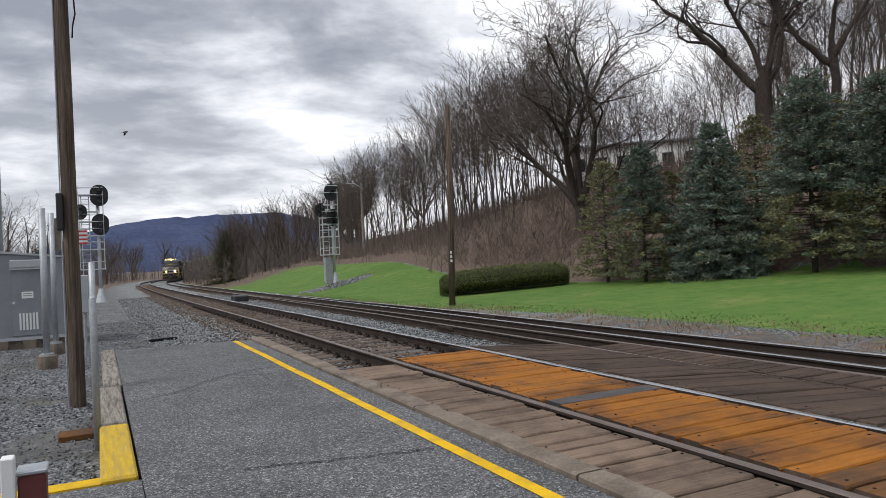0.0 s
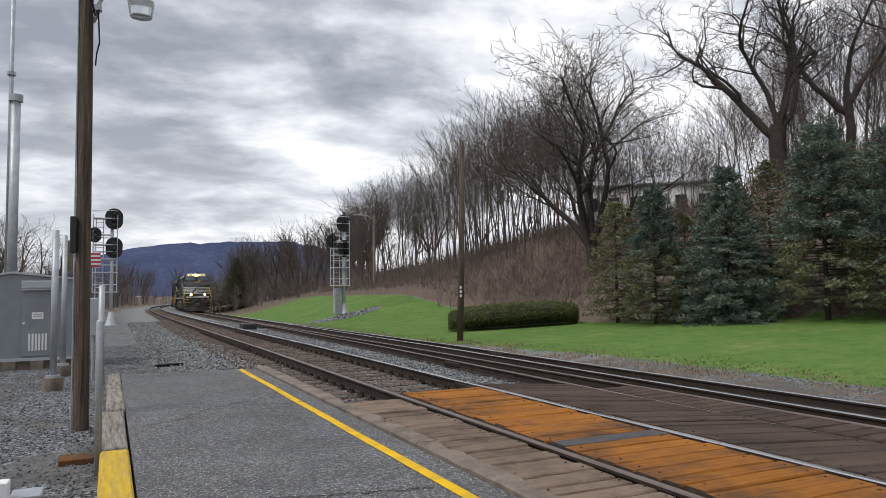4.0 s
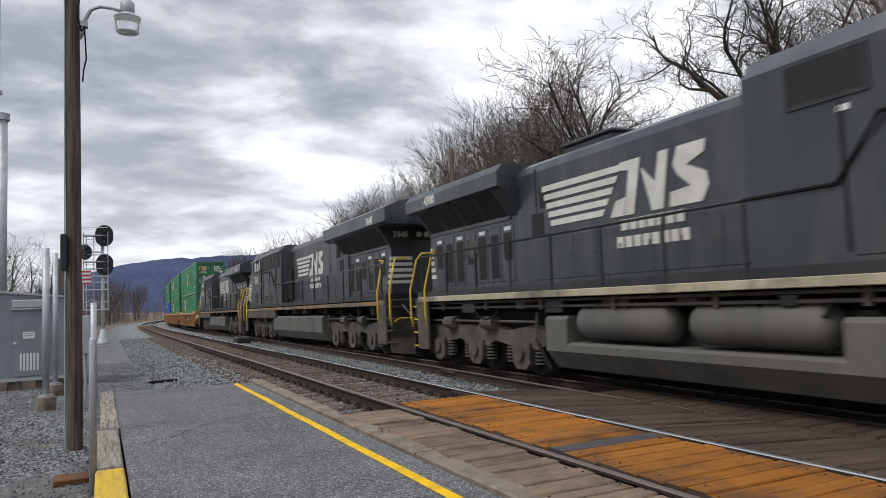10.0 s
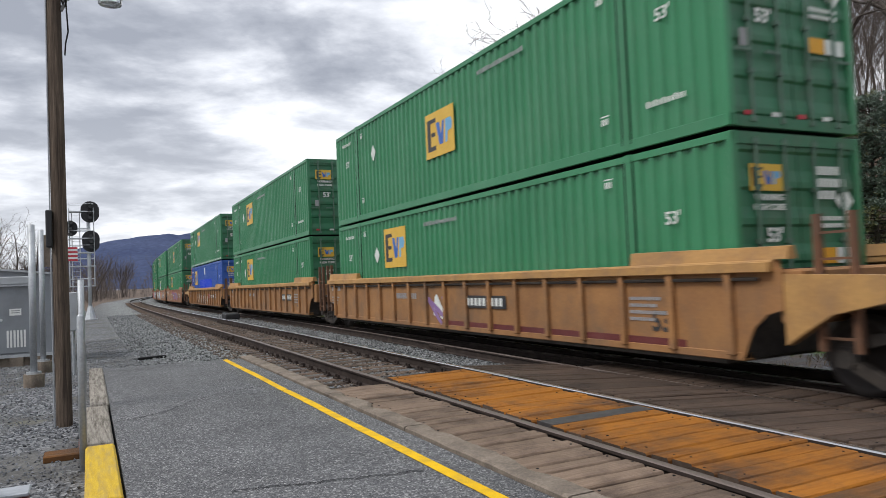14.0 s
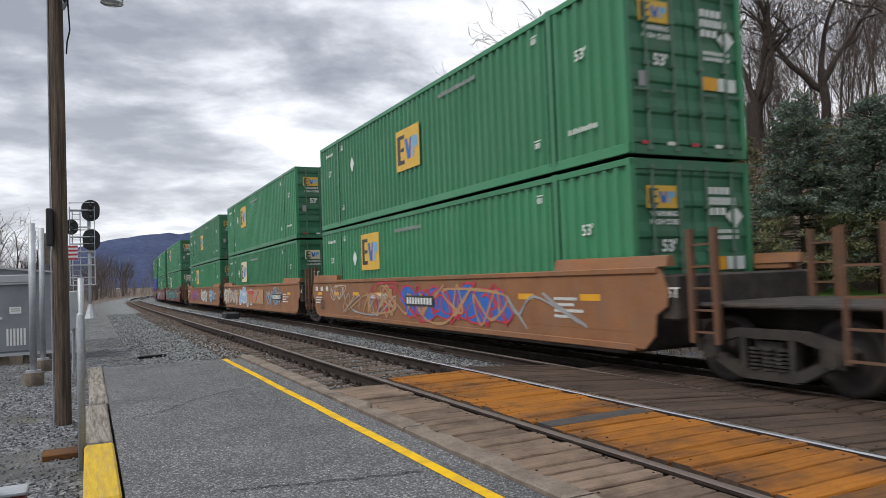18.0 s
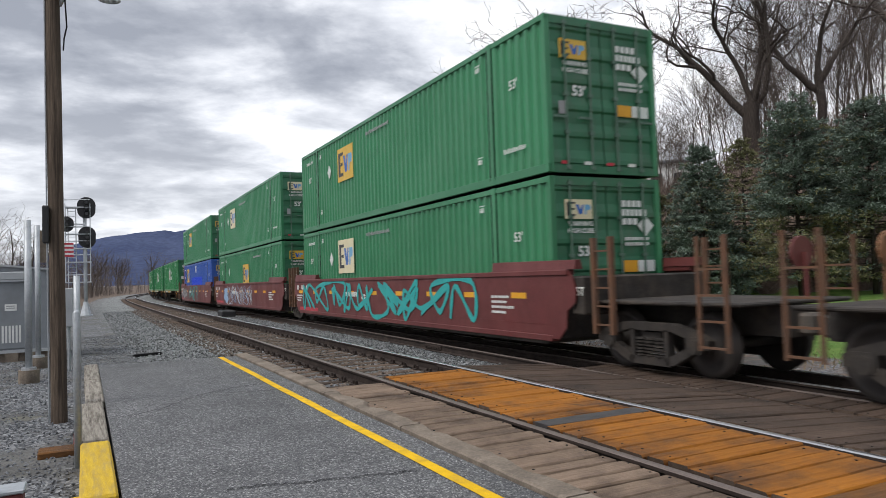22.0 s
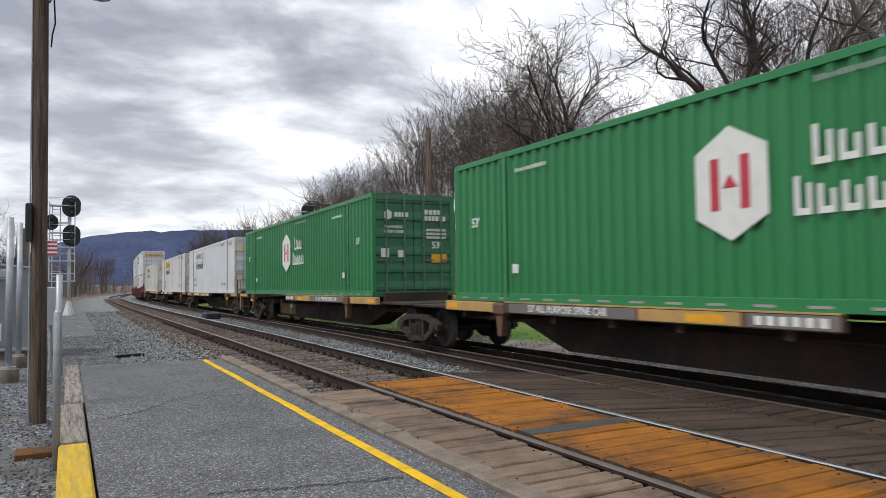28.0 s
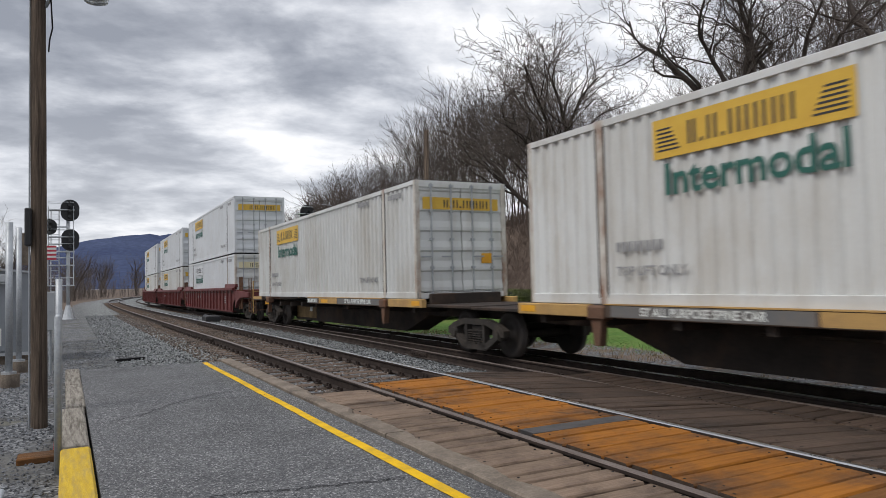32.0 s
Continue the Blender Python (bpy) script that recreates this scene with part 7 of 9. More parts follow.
        for s in (-1, 1):
            for k in range(4):
                part("step", Geo().box(s * 1.02, y + d * 0.02, 0.46 + 0.33 * k, s * 1.50, y - d * 0.28, 0.50 + 0.33 * k, 0, 0.008), "loco_yellow" if lit else "truck_grime", o, "yellow-edged step" if lit else "")
            part("step_side", Geo().box(s * 1.46, y - d * 0.28, 0.42, s * 1.52, y - d * 0.9, 1.68), "truck_grime", o)
            for yy, xt in ((y + d * 0.08, 0.9), (y - d * 0.82, 1.35)):
                pts = [(s * 1.50, yy, 0.95), (s * 1.54, yy, 1.25), (s * 1.54, yy, 1.9), (s * 1.36, yy - d * 0.06, 2.68), (s * 1.26, yy - d * 0.16, 2.84), (s * xt, yy - d * 0.24, 2.84)]
                part("handrail", Geo().tube(pts, 0.028, 8), "loco_yellow", o, "bent yellow handrail", smooth=True)
            part("cut_lever", Geo().tube([(s * 0.3, y + d * 0.15, 1.15), (s * 1.3, y + d * 0.15, 1.15), (s * 1.45, y + d * 0.12, 1.05)], 0.015, 5), "loco_yellow", o)
    for s in (-1, 1):
        ys = EB + 0.1
        for k in range(8):
            yk = ys + (21.4 - ys) * k / 7
            part("stanchion", Geo().cyl((s * 1.49, yk, 1.6), (s * 1.49, yk, 2.70), 0.026, 6), "loco_deep", o)
        part("railing", Geo().tube([(s * 1.49, ys, 2.70), (s * 1.49, 21.5, 2.70)], 0.024, 6), "loco_deep", o)
    # trucks
    for yc in (4.5, 19.1) if lit else (4.6, 18.2):
        tr = thing_part("truck", o, yc)
        for k in (-1.9, 0, 1.9):
            wheelset(tr, k, 0.52)
            part("traction_motor", Geo().box(-0.66, k - 0.1, 0.2, 0.66, k + 0.85, 0.86, 0, 0.08), "dark", tr)
        part("bolster", Geo().box(-0.98, -2.5, 0.88, 0.98, 2.5, 1.34, 0, 0.04), "dark", tr)
        for s in (-1, 1):
            pr = [(-2.7, 0.66), (-2.7, 0.95), (-2.25, 1.05), (-1.3, 0.92), (-0.9, 1.02), (0.9, 1.02), (1.3, 0.92), (2.25, 1.05), (2.7, 0.95), (2.7, 0.66), (2.4, 0.60), (1.5, 0.62), (0.8, 0.72), (0.5, 0.60), (-0.5, 0.60), (-0.8, 0.72), (-1.5, 0.62), (-2.4, 0.60)]
            g = Geo().loft([[(x, p, q) for p, q in pr] for x in (s * 1.02, s * 1.22)], 0, True, True)
            part("side_frame", g, "truck_grime", tr)
            for k in (-1.9, 0, 1.9):
                pb = [(k - 0.34, 0.7), (k - 0.30, 0.3), (k - 0.16, 0.18), (k + 0.16, 0.18), (k + 0.30, 0.3), (k + 0.34, 0.7)]
                g = Geo().loft([[(x, p, q) for p, q in pb] for x in (s * 1.05, s * 1.28)], 0, True, True)
                g.cyl((s * 1.1, k, 0.50), (s * 1.34, k, 0.50), 0.15, 12)
                part("axle_box", g, "truck_grime", tr)
                for q in (-0.52, 0.52):
                    g = Geo()
                    for c in range(5):
                        g.cyl((s * 1.15, k + q, 0.30 + 0.07 * c), (s * 1.15, k + q, 0.335 + 0.07 * c), 0.11, 8)
                    part("spring", g, "truck_grime", tr)
            for k in (-0.95, 0.9):
                part("brake_cylinder", Geo().cyl((s * 1.27, k, 1.08), (s * 1.27, k + 0.5, 1.08), 0.14, 10), "truck_grime", tr)
            part("brake_pipe", Geo().tube([(s * 1.28, -2.6, 1.12), (s * 1.28, 2.6, 1.12)], 0.025, 6), "truck_grime", tr)
            part("sand_pipe", Geo().tube([(s * 1.3, -2.6, 1.3), (s * 1.32, -2.55, 0.8), (s * 1.0, -2.55, 0.2)], 0.03, 6), "truck_grime", tr)
    tp = [(-1.46, 0.62), (-1.46, 1.18), (-1.40, 1.24), (1.40, 1.24), (1.46, 1.18), (1.46, 0.62), (1.2, 0.30), (-1.2, 0.30)]
    low = [(-1.46, 0.62), (-1.46, 0.74), (-1.40, 0.78), (1.40, 0.78), (1.46, 0.74), (1.46, 0.62), (1.2, 0.30), (-1.2, 0.30)]
    if lit:
        g = Geo().loft([[(x, 7.9, z) for x, z in tp], [(x, 10.2, z) for x, z in tp]], 0, True, True)
        g.loft([[(x, 15.35, z) for x, z in tp], [(x, 16.0, z) for x, z in tp]], 0, True, True)
        g.loft([[(x, 10.2, z) for x, z in low], [(x, 15.35, z) for x, z in low]], 0, True, True)
        g.box(-0.8, 10.2, 0.7, 0.8, 15.35, 1.36)
        part("fuel_tank", g, "loco_grime", o)
        for s in (-1, 1):
            for y0, y1 in ((10.4, 12.6), (12.95, 15.22)):
                g = Geo().tube([(s * 1.16, y0, 1.13), (s * 1.16, y0 + 0.06, 1.13), (s * 1.16, y0 + 0.16, 1.13), (s * 1.16, y1 - 0.16, 1.13), (s * 1.16, y1 - 0.06, 1.13), (s * 1.16, y1, 1.13)], [0.1, 0.22, 0.29, 0.29, 0.22, 0.1], 20)
                part("air_reservoir", g, "loco_grime", o, smooth=True)
    else:
        g = Geo().loft([[(x, 7.85, z) for x, z in tp], [(x, 15.5, z) for x, z in tp]], 0, True, True)
        part("fuel_tank", g, "loco_grime", o)
    for k in range(10):
        part("hanger", Geo().box(-1.40, 1.5 + k * 2.1, 1.36, -1.34, 1.58 + k * 2.1, 1.66), "truck_grime", o)
    rq = random.Random(int(number))
    for s in (-1, 1):
        for k in range(13):
            y0 = 1.6 + 1.55 * k + rq.uniform(-0.3, 0.3)
            w_, h_ = rq.uniform(0.2, 0.7), rq.uniform(0.12, 0.3)
            part("underframe_box", Geo().box(s * 1.05, y0, 1.52 - h_, s * rq.uniform(1.25, 1.42), y0 + w_, 1.52, 0, 0.02), rq.choice(("dark", "truck_grime", "loco_deep")), o)
        for k in range(5):
            y0 = 2.0 + 4.0 * k + rq.uniform(-0.6, 0.6)
            part("brake_hose", Geo().tube([(s * 1.3, y0, 1.5), (s * 1.36, y0 + 0.1, 1.25), (s * 1.36, y0 + 0.5, 1.15), (s * 1.34, y0 + 0.95, 1.22), (s * 1.3, y0 + 1.1, 1.5)], 0.03, 6), "dark", o, smooth=True)
    for z in (1.42, 1.53):
        part("pipe", Geo().tube([(-1.36, 1.3, z), (-1.36, LL - 1.3, z)], 0.028, 6), "truck_grime", o)
    return o


def lengthen(o, extra):
    """Draws the hood and frame behind the cab out to a longer model's length."""
    k = 1 + extra / (LL - 6.0)
    for c in o.children:
        y = c.matrix_basis.translation.y
        if c.data is None or c.data.users > 1 or y != 0:
            c.matrix_basis = Matrix.Translation((0, (y - 6.0) * (k - 1) if y > 6 else 0, 0)) @ c.matrix_basis
            continue
        for v in c.data.vertices:
            if v.co.y > 6.0:
                v.co.y = 6.0 + (v.co.y - 6.0) * k
    return o

# ---- the train, and where each vehicle stands in it (metres behind a mark that passes y = 0 at 19 s) ----
MOVERS = []     # object, place in the train, length, height of its base over the rail, turned end for end


def run(t):
    u = t - 19.0
    return 15.512 * u - 0.0105 * u * u


def ride(ob, place, length, z=0.0, turned=False):
    MOVERS.append((ob, place, length, z, turned))
    return ob


def build_train():
    L1 = -145.5
    for k, (num, lit) in enumerate((("4300", True), ("7645", False), ("3641", False))):
        extra = (0.0, 1.6, 1.1)[k]      # the trailing ones are longer models
        ride(lengthen(make_loco(num, lit), extra), (L1, -122.52, -98.42)[k], LL + extra, 0.0, k > 0)
    # containers: one of each kind, then copies
    green = "green corrugated steel container with a yellow panel, on a well car"
    def green_box(back, y, z, lab=green, dash=False):
        return make_container("shipping_container", lab, "green containers", "container_green", "container_door", emp_panels(back, y, dash, "decal_cream" if back == "decal_cream" else "decal_yellow", z))
    g_up, g_lo, g_mid, g_fr = (green_box("decal_yellow", y, z) for y, z in ((8.4, 1.58), (11.4, 2.0), (11.1, 1.9), (7.85, 1.62)))
    g_cr = green_box("decal_cream", 11.25, 1.9, "green corrugated container with a cream panel, on a well car")
    g_ds = green_box("decal_yellow", 10.9, 2.0, "green container with a dashed white strip, stacked on a blue one", True)
    blue = make_container("shipping_container", "blue corrugated container with a patch of fresh paint", "blue containers", "container_blue", "container_blue", blue_panels)
    used = set()
    def put(proto, place, z):
        ob = proto if proto.name not in used else copy_thing(proto, Matrix())
        used.add(proto.name)
        return ride(ob, place, CL, z)
    LOW, HIGH = 0.42, 0.42 + CH + 0.07
    cars = (((-71.35, -51.6, -31.0), "well_brown", True, "tan ribbed intermodal well car with rust and graffiti", (("up", "lo"), ("mid", "lo"), ("ds", "bl"))),
            ((-7.1, 12.6, 32.2), "well_orange", False, "rusty orange intermodal well car with graffiti", (("up", "lo"), ("mid", "cr"), ("up", "lo"))),
            ((56.9, 76.5, 96.14), "well_red", False, "dark red intermodal well car with graffiti", (("mid", "cr"), ("cr", "fr"), ("mid", "bl"))))
    protos = {"up": g_up, "lo": g_lo, "mid": g_mid, "fr": g_fr, "cr": g_cr, "ds": g_ds, "bl": blue}
    # sprayed work: ("p", y0, y1, z0, z1, seed, letters, fill, outline) or ("s", y0, y1, z0, z1, seed, colours, loops, stroke)
    sprays = {"well_brown": [[("s", 8.2, 9.0, 0.45, 1.2, 3, ["decal_white", "decal_purple"], 1, 0.09)], [],
                             [("p", 6.8, 11.1, 0.42, 1.26, 5, 6, "spray_cream", "decal_black"), ("s", 5.75, 6.6, 0.45, 1.2, 8, ["decal_white", "decal_black"], 2, 0.07), ("s", 4.5, 5.3, 0.8, 1.2, 4, ["decal_purple", "decal_red"], 2, 0.06)]],
              "well_orange": [[("s", 9.2, 13.4, 0.55, 1.3, 8, ["decal_grey", "decal_tan"], 3, 0.04), ("p", 3.6, 8.6, 0.5, 1.5, 9, 4, "decal_blue", "decal_red"), ("s", 3.2, 12.0, 0.5, 1.45, 10, ["decal_red", "decal_tan"], 6, 0.05), ("s", 13.2, 15.2, 0.9, 1.5, 6, ["spray_cream"], 3, 0.03), ("s", 1.0, 3.6, 0.55, 1.4, 7, ["decal_grey"], 2, 0.04)],
                              [("p", 12.4, 16.9, 0.5, 1.5, 12, 5, "spray_cream", "decal_black"), ("p", 7.9, 11.8, 0.52, 1.52, 31, 4, "spray_blue", "decal_white"), ("s", 2.0, 5.0, 0.6, 1.4, 3, ["decal_grey", "decal_lightblue"], 3, 0.04)],
                              [("p", 5.0, 8.2, 0.5, 1.5, 15, 6, "decal_white", "decal_black"), ("p", 1.5, 3.8, 0.55, 1.5, 17, 3, "spray_blue", "decal_black"), ("s", 9.5, 14.5, 0.6, 1.4, 14, ["decal_blue", "decal_red"], 5, 0.07)]],
              "well_red": [[("s", 2.5, 15.6, 0.5, 1.5, 18, ["decal_teal"], 9, 0.10)],
                           [("p", 12.5, 13.5, 0.5, 1.45, 21, 1, "spray_blue", "spray_blue"), ("s", 5.6, 12.6, 0.45, 1.5, 22, ["decal_white", "spray_blue"], 8, 0.028)],
                           [("s", 6.0, 11.2, 0.5, 1.5, 25, ["decal_teal"], 5, 0.07), ("p", 12.6, 15.9, 0.5, 1.45, 26, 4, "decal_grey", "decal_black")]]}
    for fronts, body, ribbed, lab, stacks in cars:
        for k, (hi, lo) in enumerate(stacks):
            p = fronts[k]
            w = make_well("well_car", lab, "well cars", body, ribbed, 7 + k, (k == 0, k == 2), sprays[body][k])
            ride(w, p, CL)
            put(protos[lo], p, LOW)
            put(protos[hi], p, HIGH)
    hub = make_container("shipping_container", "bright green container with a white hexagon, on a spine car", "bright green containers", "container_hub", "container_door", hub_panels)
    jy = make_container("shipping_container", "dirty white corrugated container with a yellow panel", "white containers", "container_white", "container_white", jb_panels("decal_yellow"), post_mat="white_rust")
    js = make_container("shipping_container", "clean white corrugated container with dark lettering", "white containers", "container_silver", "container_white", jb_panels("container_silver"), post_mat="white_rust")
    jn = make_container("shipping_container", "plain white container with a small yellow panel", "white containers", "container_silver", "container_silver", jb_panels("decal_yellow"))
    for place, gaps, proto in ((117.3, (0, 2.75), hub), (136.2, (2.75, 4.8), hub), (157.15, (4.8, 0), hub), (175.9, (0, 2.4), js), (194.45, (2.4, 4.8), jy), (215.4, (4.8, 0), jy)):
        w = make_spine("spine_car", "rusty brown spine car with worn yellow sills under a container", "spine cars", 3, gaps, gaps[0] > 4)
        ride(w, place, CL)
        put(proto, place, 1.18)
    for k in range(3):
        p = 236.8 + 19.6 * k
        ride(make_well("well_car", "dark brown well car under white containers", "well cars", "well_red", True, 9, (k == 0, k == 2)), p, CL)
        put(jy if k else js, p, LOW)
        put(jn, p, HIGH)


build_train()


def ride_pose(place, length, z, turned, t):
    s = place - run(t)
    a, b = length * 0.15, length * 0.85
    x0, y0, z0, _ = along(s + a, X2, Z2)
    x1, y1, z1, _ = along(s + b, X2, Z2)
    d = Vector((x1 - x0, y1 - y0, z1 - z0)).normalized()
    o = Vector((x0, y0, z0)) - d * a
    r = Vector((d.y, -d.x, 0)).normalized()
    u = r.cross(d)
    m = Matrix(((r.x, d.x, u.x, o.x), (r.y, d.y, u.y, o.y), (r.z, d.z, u.z, o.z), (0, 0, 0, 1)))
    m = m @ Matrix.Translation((0, 0, z))
    if turned:
        m = m @ pose(0, length, 0, 0, 0, 180)
    return m

# ---- bare trees ----
def bough(p, d, length, r, level, last, rng, wood, twigs, crook, lift, gap, steep=1.0):
    """One crooked limb that tapers and carries smaller ones, down to the twigs."""
    n = max(2, min(12, round(length / (0.9 if level == 0 else 0.7 if level == 1 else 0.45))))
    if level >= last and last < 4:
        n = 1
    q, dd = Vector(p), Vector(d).normalized()
    pts, rad = [q.copy()], [r]
    for k in range(n):
        side = Vector((rng.gauss(0, 1), rng.gauss(0, 1), rng.gauss(0, 0.7)))
        dd = (dd + side * crook * (0.6 if level == 0 else 1.0) + Vector((0, 0, lift * (1 - dd.z)))).normalized()
        q = q + dd * (length / n)
        pts.append(q.copy())
        rad.append(max(0.012, r * (1 - 0.8 * ((k + 1) / n) ** 0.9)))
    if level >= last:
        for i in range(len(pts) - 1):
            u = (pts[i + 1] - pts[i]).orthogonal().normalized()
            v = u.cross((pts[i + 1] - pts[i]).normalized())
            a, b = rad[i], rad[i + 1]
            if i == len(pts) - 2:
                twigs.add([pts[i] + u * a, pts[i] - u * a * 0.5 + v * a * 0.87, pts[i] - u * a * 0.5 - v * a * 0.87, pts[i + 1]], [(0, 1, 3), (1, 2, 3), (2, 0, 3)])
            else:
                twigs.tube([pts[i], pts[i + 1]], [a, b], 3, 0, False)
        return
    (wood if level < 2 else twigs).tube(pts, rad, (8, 5, 3, 3, 3)[level], 0, False)
    kids = max(2, int(length / gap[level] + rng.random()))
    t0 = 0.2 if level else 0.3
    spin = rng.uniform(0, 6.28)
    for c in range(kids):
        t = t0 + (1 - t0) * (c + rng.uniform(0.15, 0.95)) / kids
        i = min(int(t * n), n - 1)
        o = pts[i].lerp(pts[i + 1], t * n - i)
        axis = (pts[i + 1] - pts[i]).normalized()
        spin += 2.4 + rng.uniform(-0.7, 0.7)
        side = axis.orthogonal().normalized()
        side.rotate(Matrix.Rotation(spin, 3, axis))
        tilt = rng.uniform(0.42, 0.95) * (steep if level < 2 else 1.0)
        nd = axis * math.cos(tilt) + side * math.sin(tilt)
        ln = length * rng.uniform(0.34, 0.6) * (1.2 - 0.6 * t)
        if level + 1 >= last:
            ln = rng.uniform(0.45, 1.05)
        ro = rad[i] * rng.uniform(0.42, 0.66)
        bough(o, nd, ln, max(0.013, ro), level + 1, last, rng, wood, twigs, crook * 1.15, lift * 0.8, gap, steep)


def tree_proto(seed, stems, trunk_h, trunk_r, last=3, crook=0.16, lift=0.12, gap=(0.75, 0.6, 0.4, 0.3), bark="bark", flare=1.5, steep=1.0):
    """stems: tilt from upright, bearing (radians), length and radius of each main limb."""
    rng = random.Random(seed)
    wood, twigs = Geo(), Geo()
    base, pts, rad = Vector((0, 0, -0.4)), [], []
    n = 5
    for k in range(n + 1):
        pts.append(base + Vector((0.05 * rng.gauss(0, 1), 0.05 * rng.gauss(0, 1), (trunk_h + 0.4) * k / n)))
        rad.append(trunk_r * (flare - (flare - 1) * min(1, k / 2)) * (1 - 0.12 * k / n))
    wood.tube(pts, rad, 10, 0, False)
    for tilt, az, ln, r in stems:
        d = Vector((math.sin(tilt) * math.cos(az), math.sin(tilt) * math.sin(az), math.cos(tilt)))
        bough(pts[-1] - d * r * 0.8 - Vector((0, 0, rng.uniform(0, 0.25) * trunk_h)), d, ln, r, 0, last, rng, wood, twigs, crook, lift, gap, steep)
    top = max(v[2] for v in twigs.v)
    return (wood.mesh("trunk", mats_of(bark), True), twigs.mesh("crown", mats_of("twig"), False), top)


def plant(kind, x, y, rot, sc, label="tall leafless tree with grey-brown bark on the slope", group="bare trees", z=None, name="bare_tree"):
    zz = ground_z(x, y) if z is None else z
    o = thing(name, label, "tree", Matrix.Translation((x, y, zz - 0.1)) @ Euler((0, 0, rot)).to_matrix().to_4x4() @ Matrix.Diagonal((sc, sc, sc, 1)), group)
    part("trunk", kind[0], None, o)
    part("crown", kind[1], None, o)
    return o


def at_bearing(az, d):
    return d * math.sin(radians(az)), d * math.cos(radians(az))


SKYLINE = [(-20, 5.0), (9, 5.2), (13.4, 6.6), (17, 7.6), (19.2, 10.2), (23.9, 11.8), (26.5, 14.6), (28.6, 16.8), (32, 18.4), (36, 17), (41, 15.6), (46, 16), (50, 20), (56, 25), (66, 28)]


def skyline(az):
    """The height of the tree tops over the horizon, in degrees, at a bearing."""
    for (a0, e0), (a1, e1) in zip(SKYLINE, SKYLINE[1:]):
        if az <= a1:
            return e0 + (e1 - e0) * max(0.0, (az - a0) / (a1 - a0))
    return SKYLINE[-1][1]


def build_trees():
    rng = random.Random(77)
    L_, R_ = 0.0, math.pi       # bearings of limbs across the view, before the tree is turned
    def slim(seed, ln, r, last=3):
        q = random.Random(seed)
        stems = [(q.uniform(0.0, 0.10), q.uniform(0, 6.28), ln, r * 0.9)]
        if seed % 2:
            stems.append((q.uniform(0.16, 0.32), q.uniform(0, 6.28), ln * 0.8, r * 0.6))
        return tree_proto(seed, stems, ln * 0.14, r, last, 0.06, 0.09, (0.95, 0.66, 0.42, 0.3), flare=1.2, steep=0.8)
    thin = [slim(100 + k, 10.5 + 0.8 * k, 0.10 + 0.01 * (k % 3)) for k in range(7)]
    wide = [tree_proto(200 + k, [(0.15 + 0.22 * j, 1.3 * j + k, 7.5 - 0.5 * j, 0.15) for j in range(4)], 2.2, 0.20, 3, 0.13, 0.12, (0.95, 0.66, 0.45, 0.3)) for k in range(3)]
    far = [tree_proto(260 + k, [(0.1 + 0.25 * j, 2.1 * j + k, 8.0, 0.16) for j in range(3)], 2.0, 0.24, 2, 0.13, 0.10, (0.5, 0.5)) for k in range(3)]
    # the great trees of the slope
    hero1 = tree_proto(303, [(0.62, L_ + 0.2, 10.5, 0.25), (0.34, L_ - 0.5, 12.0, 0.24), (0.1, 1.4, 12.4, 0.24), (0.28, R_ + 0.4, 12.2, 0.25), (0.52, R_ - 0.2, 11.8, 0.26), (0.5, 1.6, 9, 0.2), (0.5, 4.7, 9, 0.2), (0.8, R_, 8.5, 0.17)],
                       2.0, 0.40, 4, 0.22, 0.11, (1.05, 0.75, 0.55, 0.42), "bark_dark")
    hero2 = tree_proto(317, [(0.62, L_ + 0.15, 11.5, 0.33), (0.22, L_ - 0.4, 11.0, 0.22), (0.18, R_ + 0.3, 12.0, 0.30), (0.55, R_ - 0.3, 10.5, 0.22), (0.6, 1.6, 8, 0.16), (0.5, 4.7, 8, 0.16)],
                       4.2, 0.58, 4, 0.30, 0.10, (1.0, 0.75, 0.55, 0.42), "bark_dark", 1.25)
    hero3 = tree_proto(331, [(0.8, L_ + 0.2, 8.5, 0.26), (0.7, R_ - 0.2, 8.0, 0.24), (0.15, 1.2, 8.0, 0.2), (0.5, 4.4, 6, 0.16)], 5.0, 0.30, 4, 0.30, 0.12, (1.2, 0.9, 0.62, 0.45), "bark_dark", 1.2)
    def hero(kind, az, d, top_el, label):
        x, y = at_bearing(az, d)
        h = 1.45 + d * math.tan(radians(top_el)) - ground_z(x, y)
        plant(kind, x, y, radians(180 - az), h / kind[2], label)
    hero(hero1, 36.9, 44.5, 21.0, "large leafless tree with many spreading limbs")
    hero(hero2, 50.6, 43.0, 25.0, "old leafless tree with heavy dark crooked limbs")
    hero(hero3, 55.2, 44.0, 22.5, "old leafless tree with a forked crooked crown")
    hero(hero3, 62.0, 47.0, 26.0, "old leafless tree with a forked crooked crown")
    # the wood on the slope: each tree reaches near the skyline of its bearing
    def stand(az, d, kinds, lo, hi, label):
        x, y = at_bearing(az, d)
        if x - line_x(y) < toe(y) + 2.5:
            return
        h = 1.45 + d * math.tan(radians(skyline(az))) * rng.uniform(lo, hi) - ground_z(x, y)
        kd = kinds[rng.randrange(len(kinds))]
        plant(kd, x, y, rng.uniform(0, 6.28), min(1.5, max(0.32, h / kd[2])), label)
    for k in range(84):
        az = 17.5 + 17.5 * (k + rng.uniform(0, 1)) / 84
        stand(az, rng.uniform(54, 84) if az > 24 else rng.uniform(62, 112), thin, 0.72, 1.0, "slender leafless tree with grey-brown bark in the wood")
